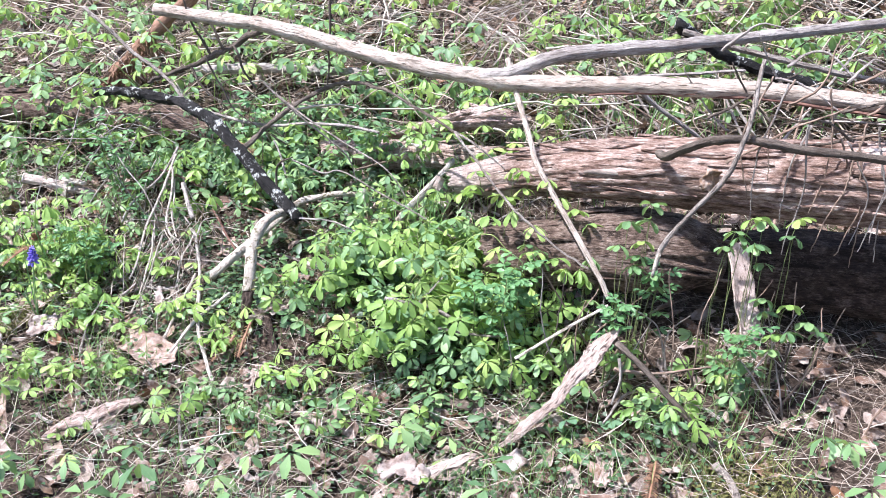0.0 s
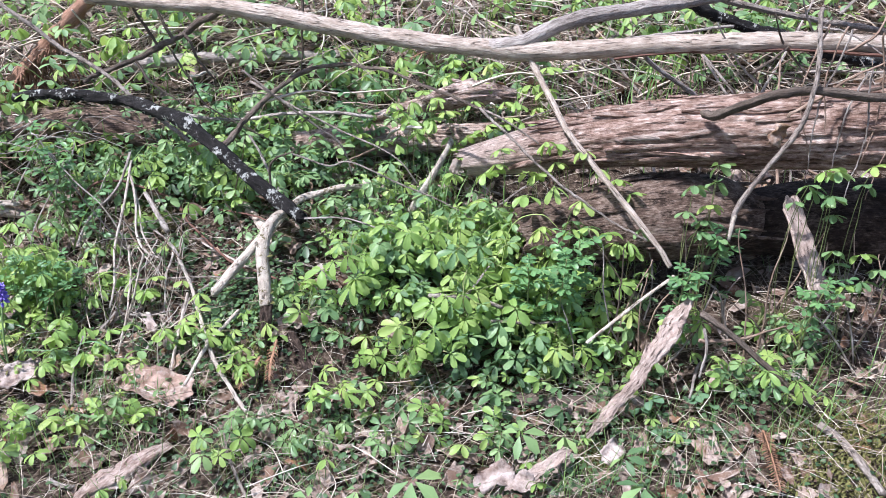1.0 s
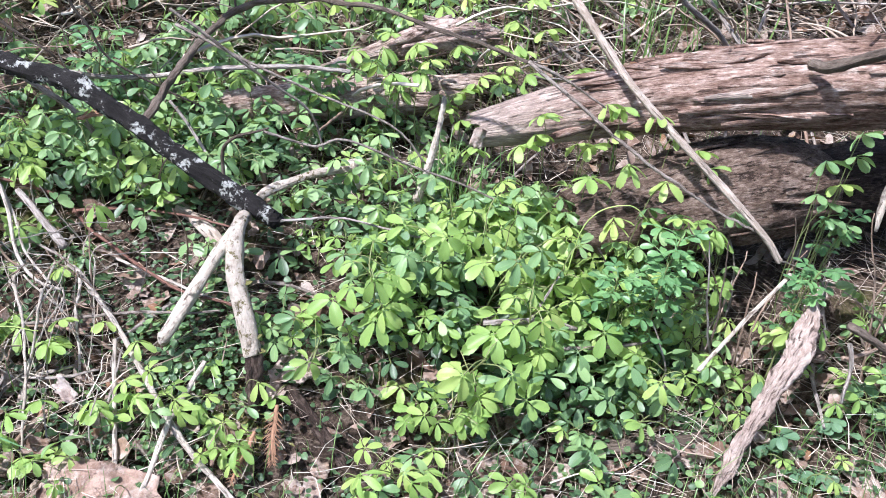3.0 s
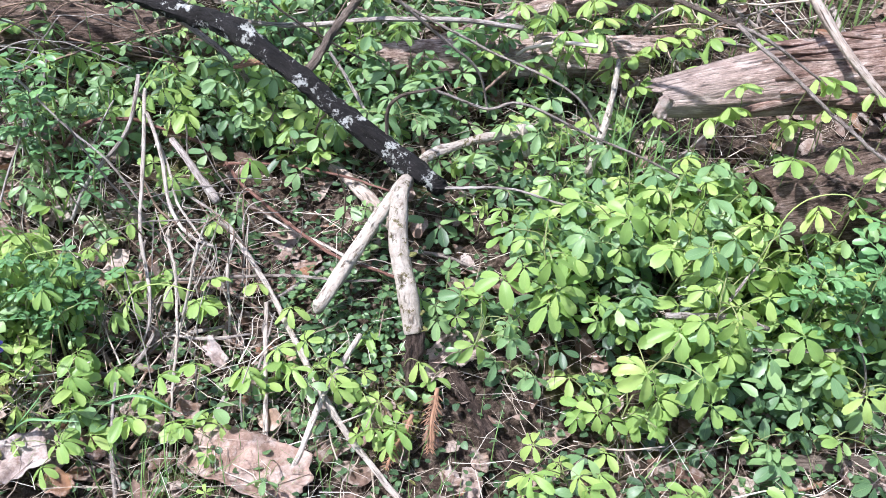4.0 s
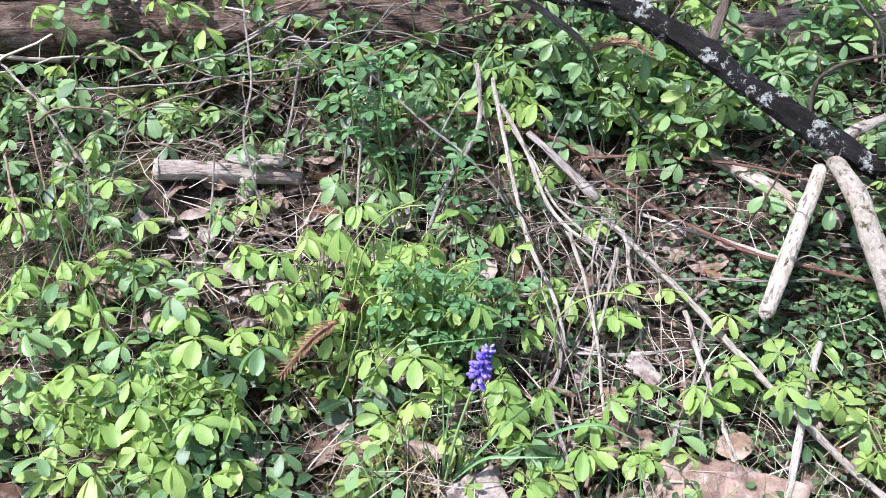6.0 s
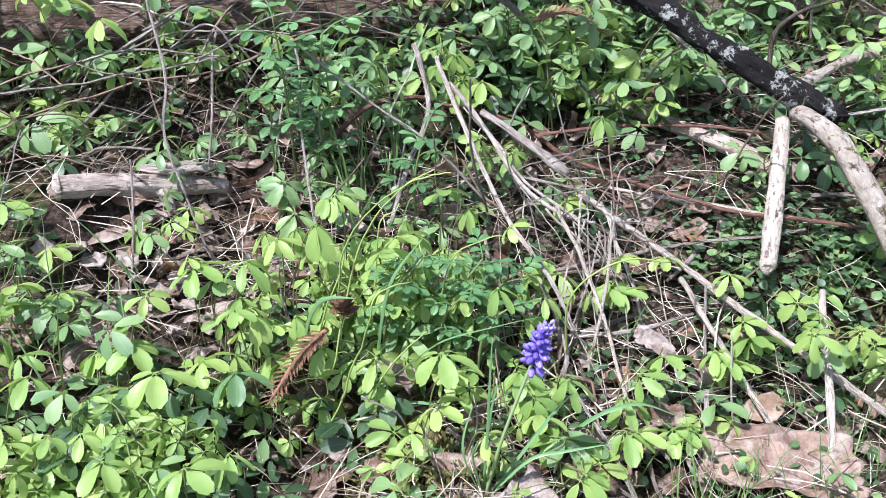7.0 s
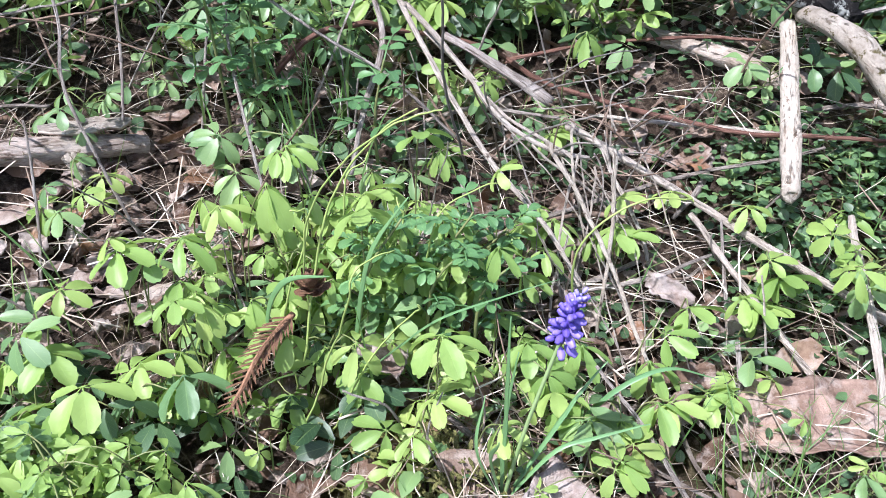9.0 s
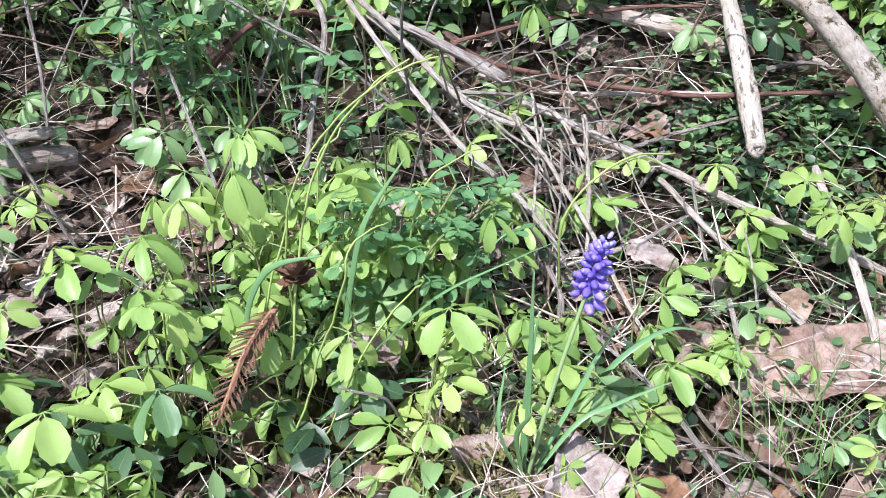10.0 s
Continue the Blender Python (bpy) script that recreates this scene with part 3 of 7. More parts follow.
def black_branch():
    b = empty("charred_branch", (-0.279, 1.49, 0.15), "black charred branch flecked with white lichen", "branch")
    part("limb", tube([(-0.80, 1.92, 0.335), (-0.70, 1.86, 0.350), (-0.64, 1.825, 0.350), (-0.57, 1.795, 0.343), (-0.50, 1.735, 0.334), (-0.440, 1.645, 0.328), (-0.361, 1.572, 0.271), (-0.279, 1.494, 0.214), (-0.266, 1.481, 0.204)], (0.0085, 0.0105, 0.011, 0.0115, 0.0115, 0.0095), 16, 130, 0.5, 0.004, 1.0), black_bark, b)
    part("side_limb", tube([(-0.388, 1.609, 0.300), (-0.35, 1.645, 0.331), (-0.318, 1.676, 0.352), (-0.274, 1.717, 0.375), (-0.238, 1.738, 0.390), (-0.17, 1.683, 0.414), (-0.124, 1.623, 0.421), (-0.082, 1.567, 0.420), (-0.02, 1.485, 0.403), (0.031, 1.418, 0.393)], (0.0052, 0.0046, 0.0038, 0.0028, 0.0024), 10, 130, 0.35, 0.004, 2.0), dark_bark, b, "dark grey side limb arching up")
    part("twig", tube([(0.031, 1.418, 0.393), (0.103, 1.318, 0.322), (0.165, 1.262, 0.275), (0.245, 1.225, 0.225)], (0.0024, 0.002, 0.0014), 8, 60, 0.3, 0.004, 3.0), grey_bark, b)
    part("twig", tube([(0.031, 1.418, 0.393), (0.075, 1.395, 0.372), (0.115, 1.372, 0.342)], (0.0024, 0.0012), 8, 16, 0.2, 0.002, 4.0), grey_bark, b)
    part("twig", tube([(-0.315, 1.532, 0.225), (-0.306, 1.533, 0.290), (-0.266, 1.48, 0.326)], (0.0026, 0.002, 0.0012), 8, 16, 0.2, 0.002, 5.0), dark_bark, b)
    return b


black_branch()

PALE = "pale debarked stick resting among leaves"
mossy_stick = stick("mossy_stick", "thick pale mossy stick leaning against the charred branch", "stick", mossy_wood, [(-0.334, 1.337, 0.124), (-0.334, 1.350, 0.140), (-0.333, 1.370, 0.160), (-0.333, 1.400, 0.187), (-0.324, 1.437, 0.207), (-0.307, 1.482, 0.211), (-0.294, 1.507, 0.206)], 0.0100, 0.0080, 16, 0.18, 0.0015, 1.0)
angled_stick = stick("pale_stick", "pale debarked stick with an angled broken tip", "stick", pale_wood, [(-0.418, 1.413, 0.118), (-0.36, 1.463, 0.158), (-0.299, 1.516, 0.196)], 0.0074, 0.0068, 14, 0.12, 0.001, 2.0)
stick("pale_stick", "pale stick lying under the charred branch end", "stick", mossy_wood, [(-0.288, 1.515, 0.205), (-0.266, 1.528, 0.219), (-0.228, 1.53, 0.229), (-0.185, 1.53, 0.236), (-0.15, 1.532, 0.232)], 0.0058, 0.0045, 14, 0.45, 0.003, 3.0)
stick("broken_twig", "short pale broken stub standing among the leaves", "twig", pale_wood, [(-0.148, 1.535, 0.244), (-0.144, 1.531, 0.222), (-0.140, 1.528, 0.206)], 0.0046, 0.005, 12, 0.5, 0.002, 3.7)
stick("rotten_stick", "lichen-whitened rotten stub lying in the leaves", "stick", black_bark, [(-0.168, 1.56, 0.125), (-0.163, 1.538, 0.118), (-0.158, 1.495, 0.104), (-0.152, 1.45, 0.085)], 0.009, 0.010, 14, 0.5, 0.003, 3.9)


def moss_patch(place, radius, seed):
    v, q, u = tube([(0, 0, -0.3), (0, 0, 0.0), (0, 0, 0.3)], (0.3, 1.0, 0.3), 10, 9, 0.5, 0.0, seed)
    return v * radius * (1, 1, 0.7) + place, q, u


for k, place in enumerate([(-0.324, 1.372, 0.160), (-0.320, 1.395, 0.183), (-0.322, 1.352, 0.140), (-0.312, 1.45, 0.207), (-0.322, 1.34, 0.128)]):
    part("moss_patch", moss_patch(np.array(place) + (-0.003, -0.0045, 0.0015), 0.0036, 3.0 + k), moss, mossy_stick, "olive moss tuft")

part("rotten_base", tube([(-0.334, 1.345, 0.132), (-0.334, 1.334, 0.118), (-0.337, 1.322, 0.088), (-0.340, 1.312, 0.052)], (0.0070, 0.0080, 0.0076, 0.0060), 14, 40, 0.5, 0.003, 5.0), rot_shade_wood, mossy_stick, "dark rotten foot of the stick")
bark_stick = stick("grey_stick", "grey bark-covered stick lying on the ground", "stick", limb_bark, [(-0.430, 1.755, 0.206), (-0.404, 1.70, 0.192), (-0.356, 1.612, 0.172), (-0.326, 1.530, 0.160), (-0.318, 1.505, 0.150)], 0.0074, 0.0078, 14, 0.3, 0.004, 4.0)
part("broken_tip", tube([(-0.416, 1.415, 0.1195), (-0.4205, 1.411, 0.1165), (-0.4225, 1.4095, 0.117)], (0.0062, 0.0045, 0.0012), 10, 8, 0.4, 0.0, 2.0), pale_wood, angled_stick, "splintered pale broken tip")
part("knot", tube([(-0.378, 1.447, 0.147), (-0.3785, 1.440, 0.152)], (0.0042, 0.0024), 9, 6, 0.3, 0.0, 2.5), pale_wood, angled_stick)
part("knot", tube([(-0.342, 1.572, 0.168), (-0.342, 1.563, 0.175)], (0.0042, 0.0026), 9, 6, 0.3, 0.0, 3.5), limb_bark, bark_stick)
part("broken_tip", tube([(-0.3185, 1.507, 0.1505), (-0.3165, 1.500, 0.1475), (-0.316, 1.497, 0.148)], (0.0056, 0.0036, 0.0012), 10, 8, 0.4, 0.0, 4.0), limb_bark, bark_stick, "pale splintered end")
stick("split_stick", "weathered grey split stick lying in the leaves", "stick", weathered, [(-0.545, 1.685, 0.198), (-0.523, 1.635, 0.178), (-0.503, 1.594, 0.155)], 0.0036, 0.0044, 10, 0.5, 0.003, 5.0)
stick("white_slat", "white splintered flat piece of wood standing up", "stick", pale_wood, [(-0.078, 1.488, 0.196), (-0.055, 1.512, 0.216), (-0.012, 1.572, 0.243), (0.028, 1.636, 0.268)], 0.0085, 0.0062, 12, 0.45, 0.003, 6.0, flat=0.5)
stick("long_stick", "long thin silvery dry stick on the litter", "stick", silver_wood, [(-0.503, 1.575, 0.140), (-0.49, 1.558, 0.132), (-0.46, 1.467, 0.100), (-0.43, 1.33, 0.064), (-0.40, 1.259, 0.036), (-0.375, 1.205, 0.022)], 0.0031, 0.0031, 10, 0.3, 0.003, 7.0)
stick("long_stick", "thin pale dry stick crossing another stick", "stick", silver_wood, [(-0.380, 1.380, 0.098), (-0.43, 1.33, 0.073), (-0.467, 1.285, 0.032), (-0.48, 1.27, 0.02)], 0.0029, 0.0028, 10, 0.35, 0.004, 8.0)
stick("long_stick", "thin straight dry stick standing in litter", "stick", silver_wood, [(-0.468, 1.465, 0.094), (-0.483, 1.38, 0.058), (-0.497, 1.29, 0.022), (-0.505, 1.24, 0.008)], 0.0024, 0.0024, 8, 0.2, 0.003, 9.0)
stick("dry_stick", "thin grey dry stem leaning in the leaves", "stick", silver_wood, [(-0.572, 1.705, 0.226), (-0.568, 1.70, 0.222), (-0.559, 1.65, 0.19), (-0.557, 1.60, 0.159), (-0.542, 1.556, 0.142), (-0.515, 1.535, 0.132)], 0.0025, 0.0018, 8, 0.25, 0.002, 10.0)
stick("dry_stick", "thin grey dry stem leaning in the leaves", "stick", silver_wood, [(-0.568, 1.735, 0.245), (-0.571, 1.72, 0.234), (-0.581, 1.65, 0.188), (-0.592, 1.565, 0.143), (-0.589, 1.50, 0.11), (-0.595, 1.46, 0.085)], 0.0025, 0.0018, 8, 0.25, 0.002, 11.0)
stick("dry_stick", "thin grey dry stem leaning in the leaves", "stick", silver_wood, [(-0.562, 1.69, 0.205), (-0.552, 1.64, 0.178), (-0.548, 1.60, 0.155), (-0.525, 1.55, 0.134)], 0.0017, 0.0013, 8, 0.25, 0.004, 12.0)
stick("dry_stick", "pale dry stalk hanging among the leaves", "stick", weathered, [(-0.815, 1.87, 0.32), (-0.817, 1.85, 0.303), (-0.824, 1.80, 0.249), (-0.841, 1.76, 0.212), (-0.838, 1.72, 0.15), (-0.83, 1.70, 0.10)], 0.0013, 0.0012, 7, 0.2, 0.002, 13.0)
stick("dry_stick", "pale dry stalk hanging among the leaves", "stick", weathered, [(-0.685, 1.83, 0.258), (-0.691, 1.80, 0.238), (-0.717, 1.74, 0.202), (-0.744, 1.66, 0.155), (-0.752, 1.63, 0.12)], 0.0013, 0.0012, 7, 0.2, 0.002, 14.0)
stick("dry_stick", "pale dry stalk hanging among the leaves", "stick", weathered, [(-0.745, 1.88, 0.265), (-0.759, 1.86, 0.251), (-0.785, 1.80, 0.208), (-0.805, 1.765, 0.17)], 0.0014, 0.0012, 7, 0.2, 0.002, 15.0)
stick("dry_stick", "thin straight grey stalk leaning in the leaves", "stick", weathered, [(-0.71, 1.735, 0.275), (-0.66, 1.69, 0.225), (-0.62, 1.66, 0.19), (-0.585, 1.62, 0.14)], 0.0013, 0.0014, 7, 0.2, 0.002, 16.0)
stick("dry_stick", "thin grey stick slanting up from the litter", "stick", weathered, [(-0.575, 1.77, 0.25), (-0.579, 1.75, 0.237), (-0.598, 1.70, 0.204), (-0.648, 1.66, 0.165), (-0.672, 1.645, 0.125)], 0.0028, 0.0022, 7, 0.2, 0.002, 17.0)
stick("red_vine", "reddish-brown woody vine running through the leaves", "vine", red_vine, [(-0.70, 1.775, 0.13), (-0.655, 1.75, 0.195), (-0.60, 1.738, 0.207), (-0.56, 1.735, 0.192), (-0.500, 1.695, 0.175), (-0.470, 1.640, 0.150), (-0.434, 1.572, 0.138), (-0.388, 1.487, 0.132), (-0.342, 1.439, 0.131), (-0.304, 1.402, 0.130), (-0.25, 1.37, 0.12)], 0.0027, 0.0017, 9, 0.2, 0.004, 18.0)
stick("red_vine", "thin reddish twig crossing the leaves", "vine", red_vine, [(-0.488, 1.672, 0.162), (-0.471, 1.663, 0.166), (-0.412, 1.629, 0.174), (-0.345, 1.563, 0.182), (-0.31, 1.53, 0.18)], 0.0021, 0.0013, 8, 0.2, 0.004, 19.0)
stick("bare_branch", "long thin bare branch leaning across the charred branch", "branch", grey_bark, [(-0.80, 1.94, 0.52), (-0.686, 1.882, 0.435), (-0.609, 1.843, 0.391), (-0.54, 1.79, 0.333), (-0.465, 1.748, 0.278), (-0.43, 1.735, 0.222), (-0.39, 1.72, 0.165)], 0.0042, 0.0034, 10, 0.3, 0.005, 20.0)
stick("bare_branch", "straight grey branch leaning down over the log", "branch", limb_bark, [(0.125, 1.55, 0.49), (0.137, 1.514, 0.450), (0.16, 1.43, 0.380), (0.176, 1.371, 0.340), (0.253, 1.232, 0.229), (0.275, 1.20, 0.19)], 0.0054, 0.0040, 12, 0.25, 0.001, 21.0)
stick("bare_branch", "grey bare branch with a pale tip before the log", "branch", grey_bark, [(0.326, 1.130, 0.272), (0.332, 1.136, 0.302), (0.352, 1.140, 0.335), (0.395, 1.145, 0.385), (0.418, 1.149, 0.415), (0.433, 1.155, 0.455), (0.45, 1.18, 0.50), (0.47, 1.22, 0.56)], 0.0036, 0.0032, 10, 0.4, 0.005, 22.0)
stick("broken_twig", "pale splintered twig tip before the rotten log", "twig", pale_wood, [(0.322, 1.127, 0.262), (0.330, 1.134, 0.298)], 0.0018, 0.0034, 8, 0.4, 0.002, 22.5)
stick("bare_branch", "dark crooked branch lying across the log", "branch", dark_bark, [(0.355, 1.30, 0.395), (0.364, 1.272, 0.40), (0.395, 1.19, 0.45), (0.439, 1.175, 0.458), (0.493, 1.164, 0.451), (0.62, 1.14, 0.44), (0.8, 1.1, 0.42)], 0.0068, 0.0055, 12, 0.35, 0.004, 23.0)
stick("pale_stick", PALE, "stick", pale_wood, [(0.128, 1.147, 0.108), (0.146, 1.151, 0.119), (0.21, 1.165, 0.155), (0.271, 1.178, 0.187)], 0.0024, 0.0022, 8, 0.2, 0.002, 24.0)
stick("dark_stick", "dark rotting stick lying in grass and litter", "stick", dark_bark, [(0.27, 1.085, 0.175), (0.30, 1.06, 0.155), (0.35, 1.022, 0.11), (0.40, 0.985, 0.065)], 0.0046, 0.0036, 10, 0.4, 0.003, 25.0)
stick("dark_stick", "thin dark stick lying on moss", "stick", grey_bark, [(0.395, 0.96, 0.055), (0.41, 0.92, 0.05), (0.40, 0.83, 0.047)], 0.005, 0.0045, 9, 0.3, 0.003, 26.0)
stick("pale_stick", "short pale forked stick caught in the leaves", "stick", weathered, [(-0.085, 1.272, 0.147), (-0.057, 1.267, 0.144), (-0.01, 1.258, 0.138), (0.027, 1.248, 0.124)], 0.0036, 0.0028, 10, 0.35, 0.004, 27.0)
stick("pale_stick", "thin pale side twig of a forked stick", "stick", weathered, [(-0.03, 1.262, 0.142), (-0.005, 1.27, 0.165), (0.012, 1.275, 0.185)], 0.002, 0.0012, 8, 0.3, 0.003, 27.5)
stick("broken_twig", "thin brown twig running on under the leaves", "twig", grey_bark, [(0.005, 1.236, 0.11), (0.06, 1.222, 0.108), (0.12, 1.21, 0.112)], 0.0024, 0.0014, 8, 0.3, 0.004, 27.8)
stick("rotten_stick", "dark rotten stick lying in litter", "stick", rot_shade_wood, [on_ground(-0.30, 1.32, 0.012), on_ground(-0.27, 1.24, 0.012), on_ground(-0.245, 1.18, 0.010), on_ground(-0.226, 1.142, 0.008)], 0.0062, 0.0045, 14, 0.9, 0.006, 28.0)
stick("pale_stick", "long pale fallen stick further up the bank", "stick", weathered, [(-0.62, 2.09, 0.345), (-0.452, 2.081, 0.352), (-0.25, 2.075, 0.345), (-0.1, 2.08, 0.34)], 0.012, 0.01, 12, 0.3, 0.003, 29.0)
stick("bare_branch", "thin pale branch lying behind the charred branch", "branch", weathered, [(-0.52, 1.80, 0.325), (-0.42, 1.79, 0.30), (-0.356, 1.78, 0.297), (-0.27, 1.70, 0.325), (-0.186, 1.648, 0.335), (-0.12, 1.62, 0.33)], 0.0035, 0.003, 9, 0.2, 0.002, 30.0)
stick("bare_branch", "thin pale curved twig rising from the ground", "branch", weathered, [(-0.345, 1.69, 0.292), (-0.33, 1.671, 0.268), (-0.308, 1.62, 0.225), (-0.29, 1.575, 0.2)], 0.0018, 0.0026, 9, 0.25, 0.002, 31.0)
stick("bare_branch", "thin grey twig arching over the green leaves", "branch", grey_bark, [(-0.27, 1.49, 0.318), (-0.214, 1.485, 0.294), (-0.176, 1.475, 0.300), (-0.10, 1.45, 0.265), (-0.03, 1.42, 0.235), (0.03, 1.40, 0.20)], 0.0018, 0.0013, 8, 0.2, 0.002, 32.0)
stick("bare_branch", "long thin twig slanting over the leaves", "branch", grey_bark, [(-0.33, 1.66, 0.40), (-0.25, 1.60, 0.36), (-0.19, 1.57, 0.33), (-0.10, 1.52, 0.29), (-0.06, 1.50, 0.24)], 0.002, 0.0013, 8, 0.2, 0.002, 33.0)
stick("bare_branch", "thin twig from the charred tip over leaves", "branch", weathered, [(-0.262, 1.475, 0.207), (-0.20, 1.45, 0.212), (-0.14, 1.42, 0.20), (-0.08, 1.39, 0.185)], 0.0017, 0.0012, 8, 0.2, 0.006, 34.0)


def dark_limb():
    b = empty("bare_branch", (-0.27, 1.75, 0.47), "dark bare branch with twigs hanging from the fallen branch", "branch")
    part("limb", tube([(-0.27, 1.75, 0.50), (-0.355, 1.83, 0.500), (-0.407, 1.85, 0.477), (-0.468, 1.85, 0.443), (-0.53, 1.85, 0.416), (-0.59, 1.85, 0.395), (-0.65, 1.86, 0.37)], (0.0075, 0.0065, 0.0055, 0.0035), 10, 90, 0.4, 0.006, 1.0), dark_bark, b)
    for k, pts in enumerate([
        [(-0.22, 1.76, 0.58), (-0.227, 1.75, 0.494), (-0.231, 1.75, 0.439), (-0.236, 1.75, 0.385)], [(-0.50, 1.85, 0.428), (-0.53, 1.84, 0.50), (-0.55, 1.84, 0.58)],
        [(-0.42, 1.85, 0.47), (-0.40, 1.86, 0.54), (-0.36, 1.87, 0.62)], [(-0.47, 1.85, 0.442), (-0.50, 1.86, 0.51), (-0.50, 1.87, 0.60)], [(-0.55, 1.85, 0.41), (-0.52, 1.83, 0.37), (-0.47, 1.82, 0.32)], [(-0.45, 1.85, 0.455), (-0.43, 1.83, 0.41), (-0.40, 1.82, 0.36)]]):
        part("twig", tube(pts, (0.003, 0.0015), 7, 16, 0.25, 0.005, k), dark_bark, b)
    return b


dark_limb()
stick("charred_branch", "black lichen-flecked branch behind the fallen branch", "branch", black_bark, [(0.47, 1.74, 0.52), (0.531, 1.75, 0.482), (0.615, 1.75, 0.439), (0.774, 1.75, 0.39), (0.90, 1.76, 0.345), (1.1, 1.8, 0.3)], 0.012, 0.011, 12, 0.5, 0.004, 41.0)
stick("bare_branch", "grey bare branch leaning behind the log", "branch", grey_bark, [(0.45, 1.6, 0.53), (0.551, 1.6, 0.50), (0.717, 1.6, 0.461), (0.876, 1.6, 0.43), (1.2, 1.62, 0.36)], 0.006, 0.005, 9, 0.3, 0.004, 42.0)
stick("bare_branch", "short pale broken branch leaning on the log", "branch", weathered, [(0.38, 1.60, 0.42), (0.411, 1.62, 0.391), (0.498, 1.62, 0.33), (0.55, 1.63, 0.28)], 0.0045, 0.004, 9, 0.3, 0.003, 43.0)
stick("bare_branch", "thin bare branch crossing behind the log", "branch", weathered, [(0.22, 1.72, 0.40), (0.322, 1.7, 0.416), (0.437, 1.7, 0.426), (0.6, 1.68, 0.44)], 0.0035, 0.003, 8, 0.3, 0.004, 44.0)


def hanging_twigs():
    """Dry twigs that hang over the log and in the gap before it."""
    rnd = random.Random(61)
    for k in range(28):
        x = rnd.uniform(0.46, 0.84)
        y = 1.36 - 0.42 * (x - 0.4) - rnd.uniform(0.06, 0.16)
        top = Vector((x, y, rnd.uniform(0.44, 0.54)))
        end = top + Vector((rnd.uniform(-0.06, 0.06), rnd.uniform(-0.03, 0.03), -rnd.uniform(0.12, 0.24)))
        mid = top.lerp(end, 0.5) + Vector((rnd.uniform(-0.03, 0.03), 0, 0))
        stick("dry_twig", "thin reddish dry twig hanging over the log", "twig", rnd.choice([root_fibre, weathered, silver_wood]), [top, mid, end], 0.0015, 0.0007, 6, 0.2, 0.009, k, "hanging twigs")
    for k in range(22):
        low = Vector((rnd.uniform(0.42, 0.80), rnd.uniform(1.18, 1.36), rnd.uniform(0.40, 0.56)))
        end = low + Vector((rnd.uniform(-0.16, 0.16), rnd.uniform(-0.06, 0.06), rnd.uniform(-0.04, 0.12)))
        mid = low.lerp(end, 0.5) + Vector((0, rnd.uniform(-0.02, 0.02), rnd.uniform(-0.02, 0.03)))
        stick("dry_twig", "brown bare twig tangled over the fallen branch", "twig", rnd.choice([root_fibre, dark_bark, weathered]), [low, mid, end], 0.0022, 0.001, 6, 0.3, 0.008, 80 + k, "hanging twigs")
    for k in range(30):
        x = rnd.uniform(0.12, 0.62)
        y = 1.22 - 0.35 * (x - 0.2) + rnd.uniform(-0.06, 0.05)
        low = Vector(on_ground(x, y, 0.004))
        end = low + Vector((rnd.uniform(-0.12, 0.12), rnd.uniform(0.0, 0.08), rnd.uniform(0.08, 0.22)))
        mid = low.lerp(end, 0.5) + Vector((rnd.uniform(-0.03, 0.03), -0.01, rnd.uniform(-0.02, 0.03)))
        stick("dry_twig", "thin brown dry twig rising before the rotten log", "twig", rnd.choice([root_fibre, weathered, dark_bark]), [low, mid, end], 0.0016, 0.0008, 6, 0.2, 0.006, 30 + k, "hanging twigs")


hanging_twigs()


stick("dry_twig", "thin grey-brown twig lying across the sticks", "twig", grey_bark, [(-0.62, 1.545, 0.090), (-0.574, 1.536, 0.094), (-0.477, 1.506, 0.104), (-0.434, 1.484, 0.112), (-0.391, 1.451, 0.122), (-0.35, 1.43, 0.128)], 0.0022, 0.0014, 8, 0.3, 0.004, 71.0)
stick("dry_twig", "thin pale twig lying on the litter", "twig", silver_wood, [(-0.45, 1.60, 0.125), (-0.426, 1.562, 0.126), (-0.397, 1.517, 0.130), (-0.372, 1.477, 0.130), (-0.33, 1.43, 0.130)], 0.0022, 0.0016, 8, 0.3, 0.004, 72.0)
stick("bare_branch", "thin forked twig slanting above the leaves", "branch", grey_bark, [(-0.34, 1.62, 0.43), (-0.298, 1.6, 0.395), (-0.233, 1.6, 0.336), (-0.182, 1.6, 0.288), (-0.166, 1.6, 0.233)], 0.0022, 0.0013, 8, 0.3, 0.004, 73.0)
stick("bare_branch", "thin dark twig slanting above the leaves", "branch", dark_bark, [(-0.46, 1.66, 0.47), (-0.434, 1.66, 0.416), (-0.407, 1.66, 0.359), (-0.307, 1.66, 0.289)], 0.002, 0.0012, 8, 0.3, 0.005, 74.0)


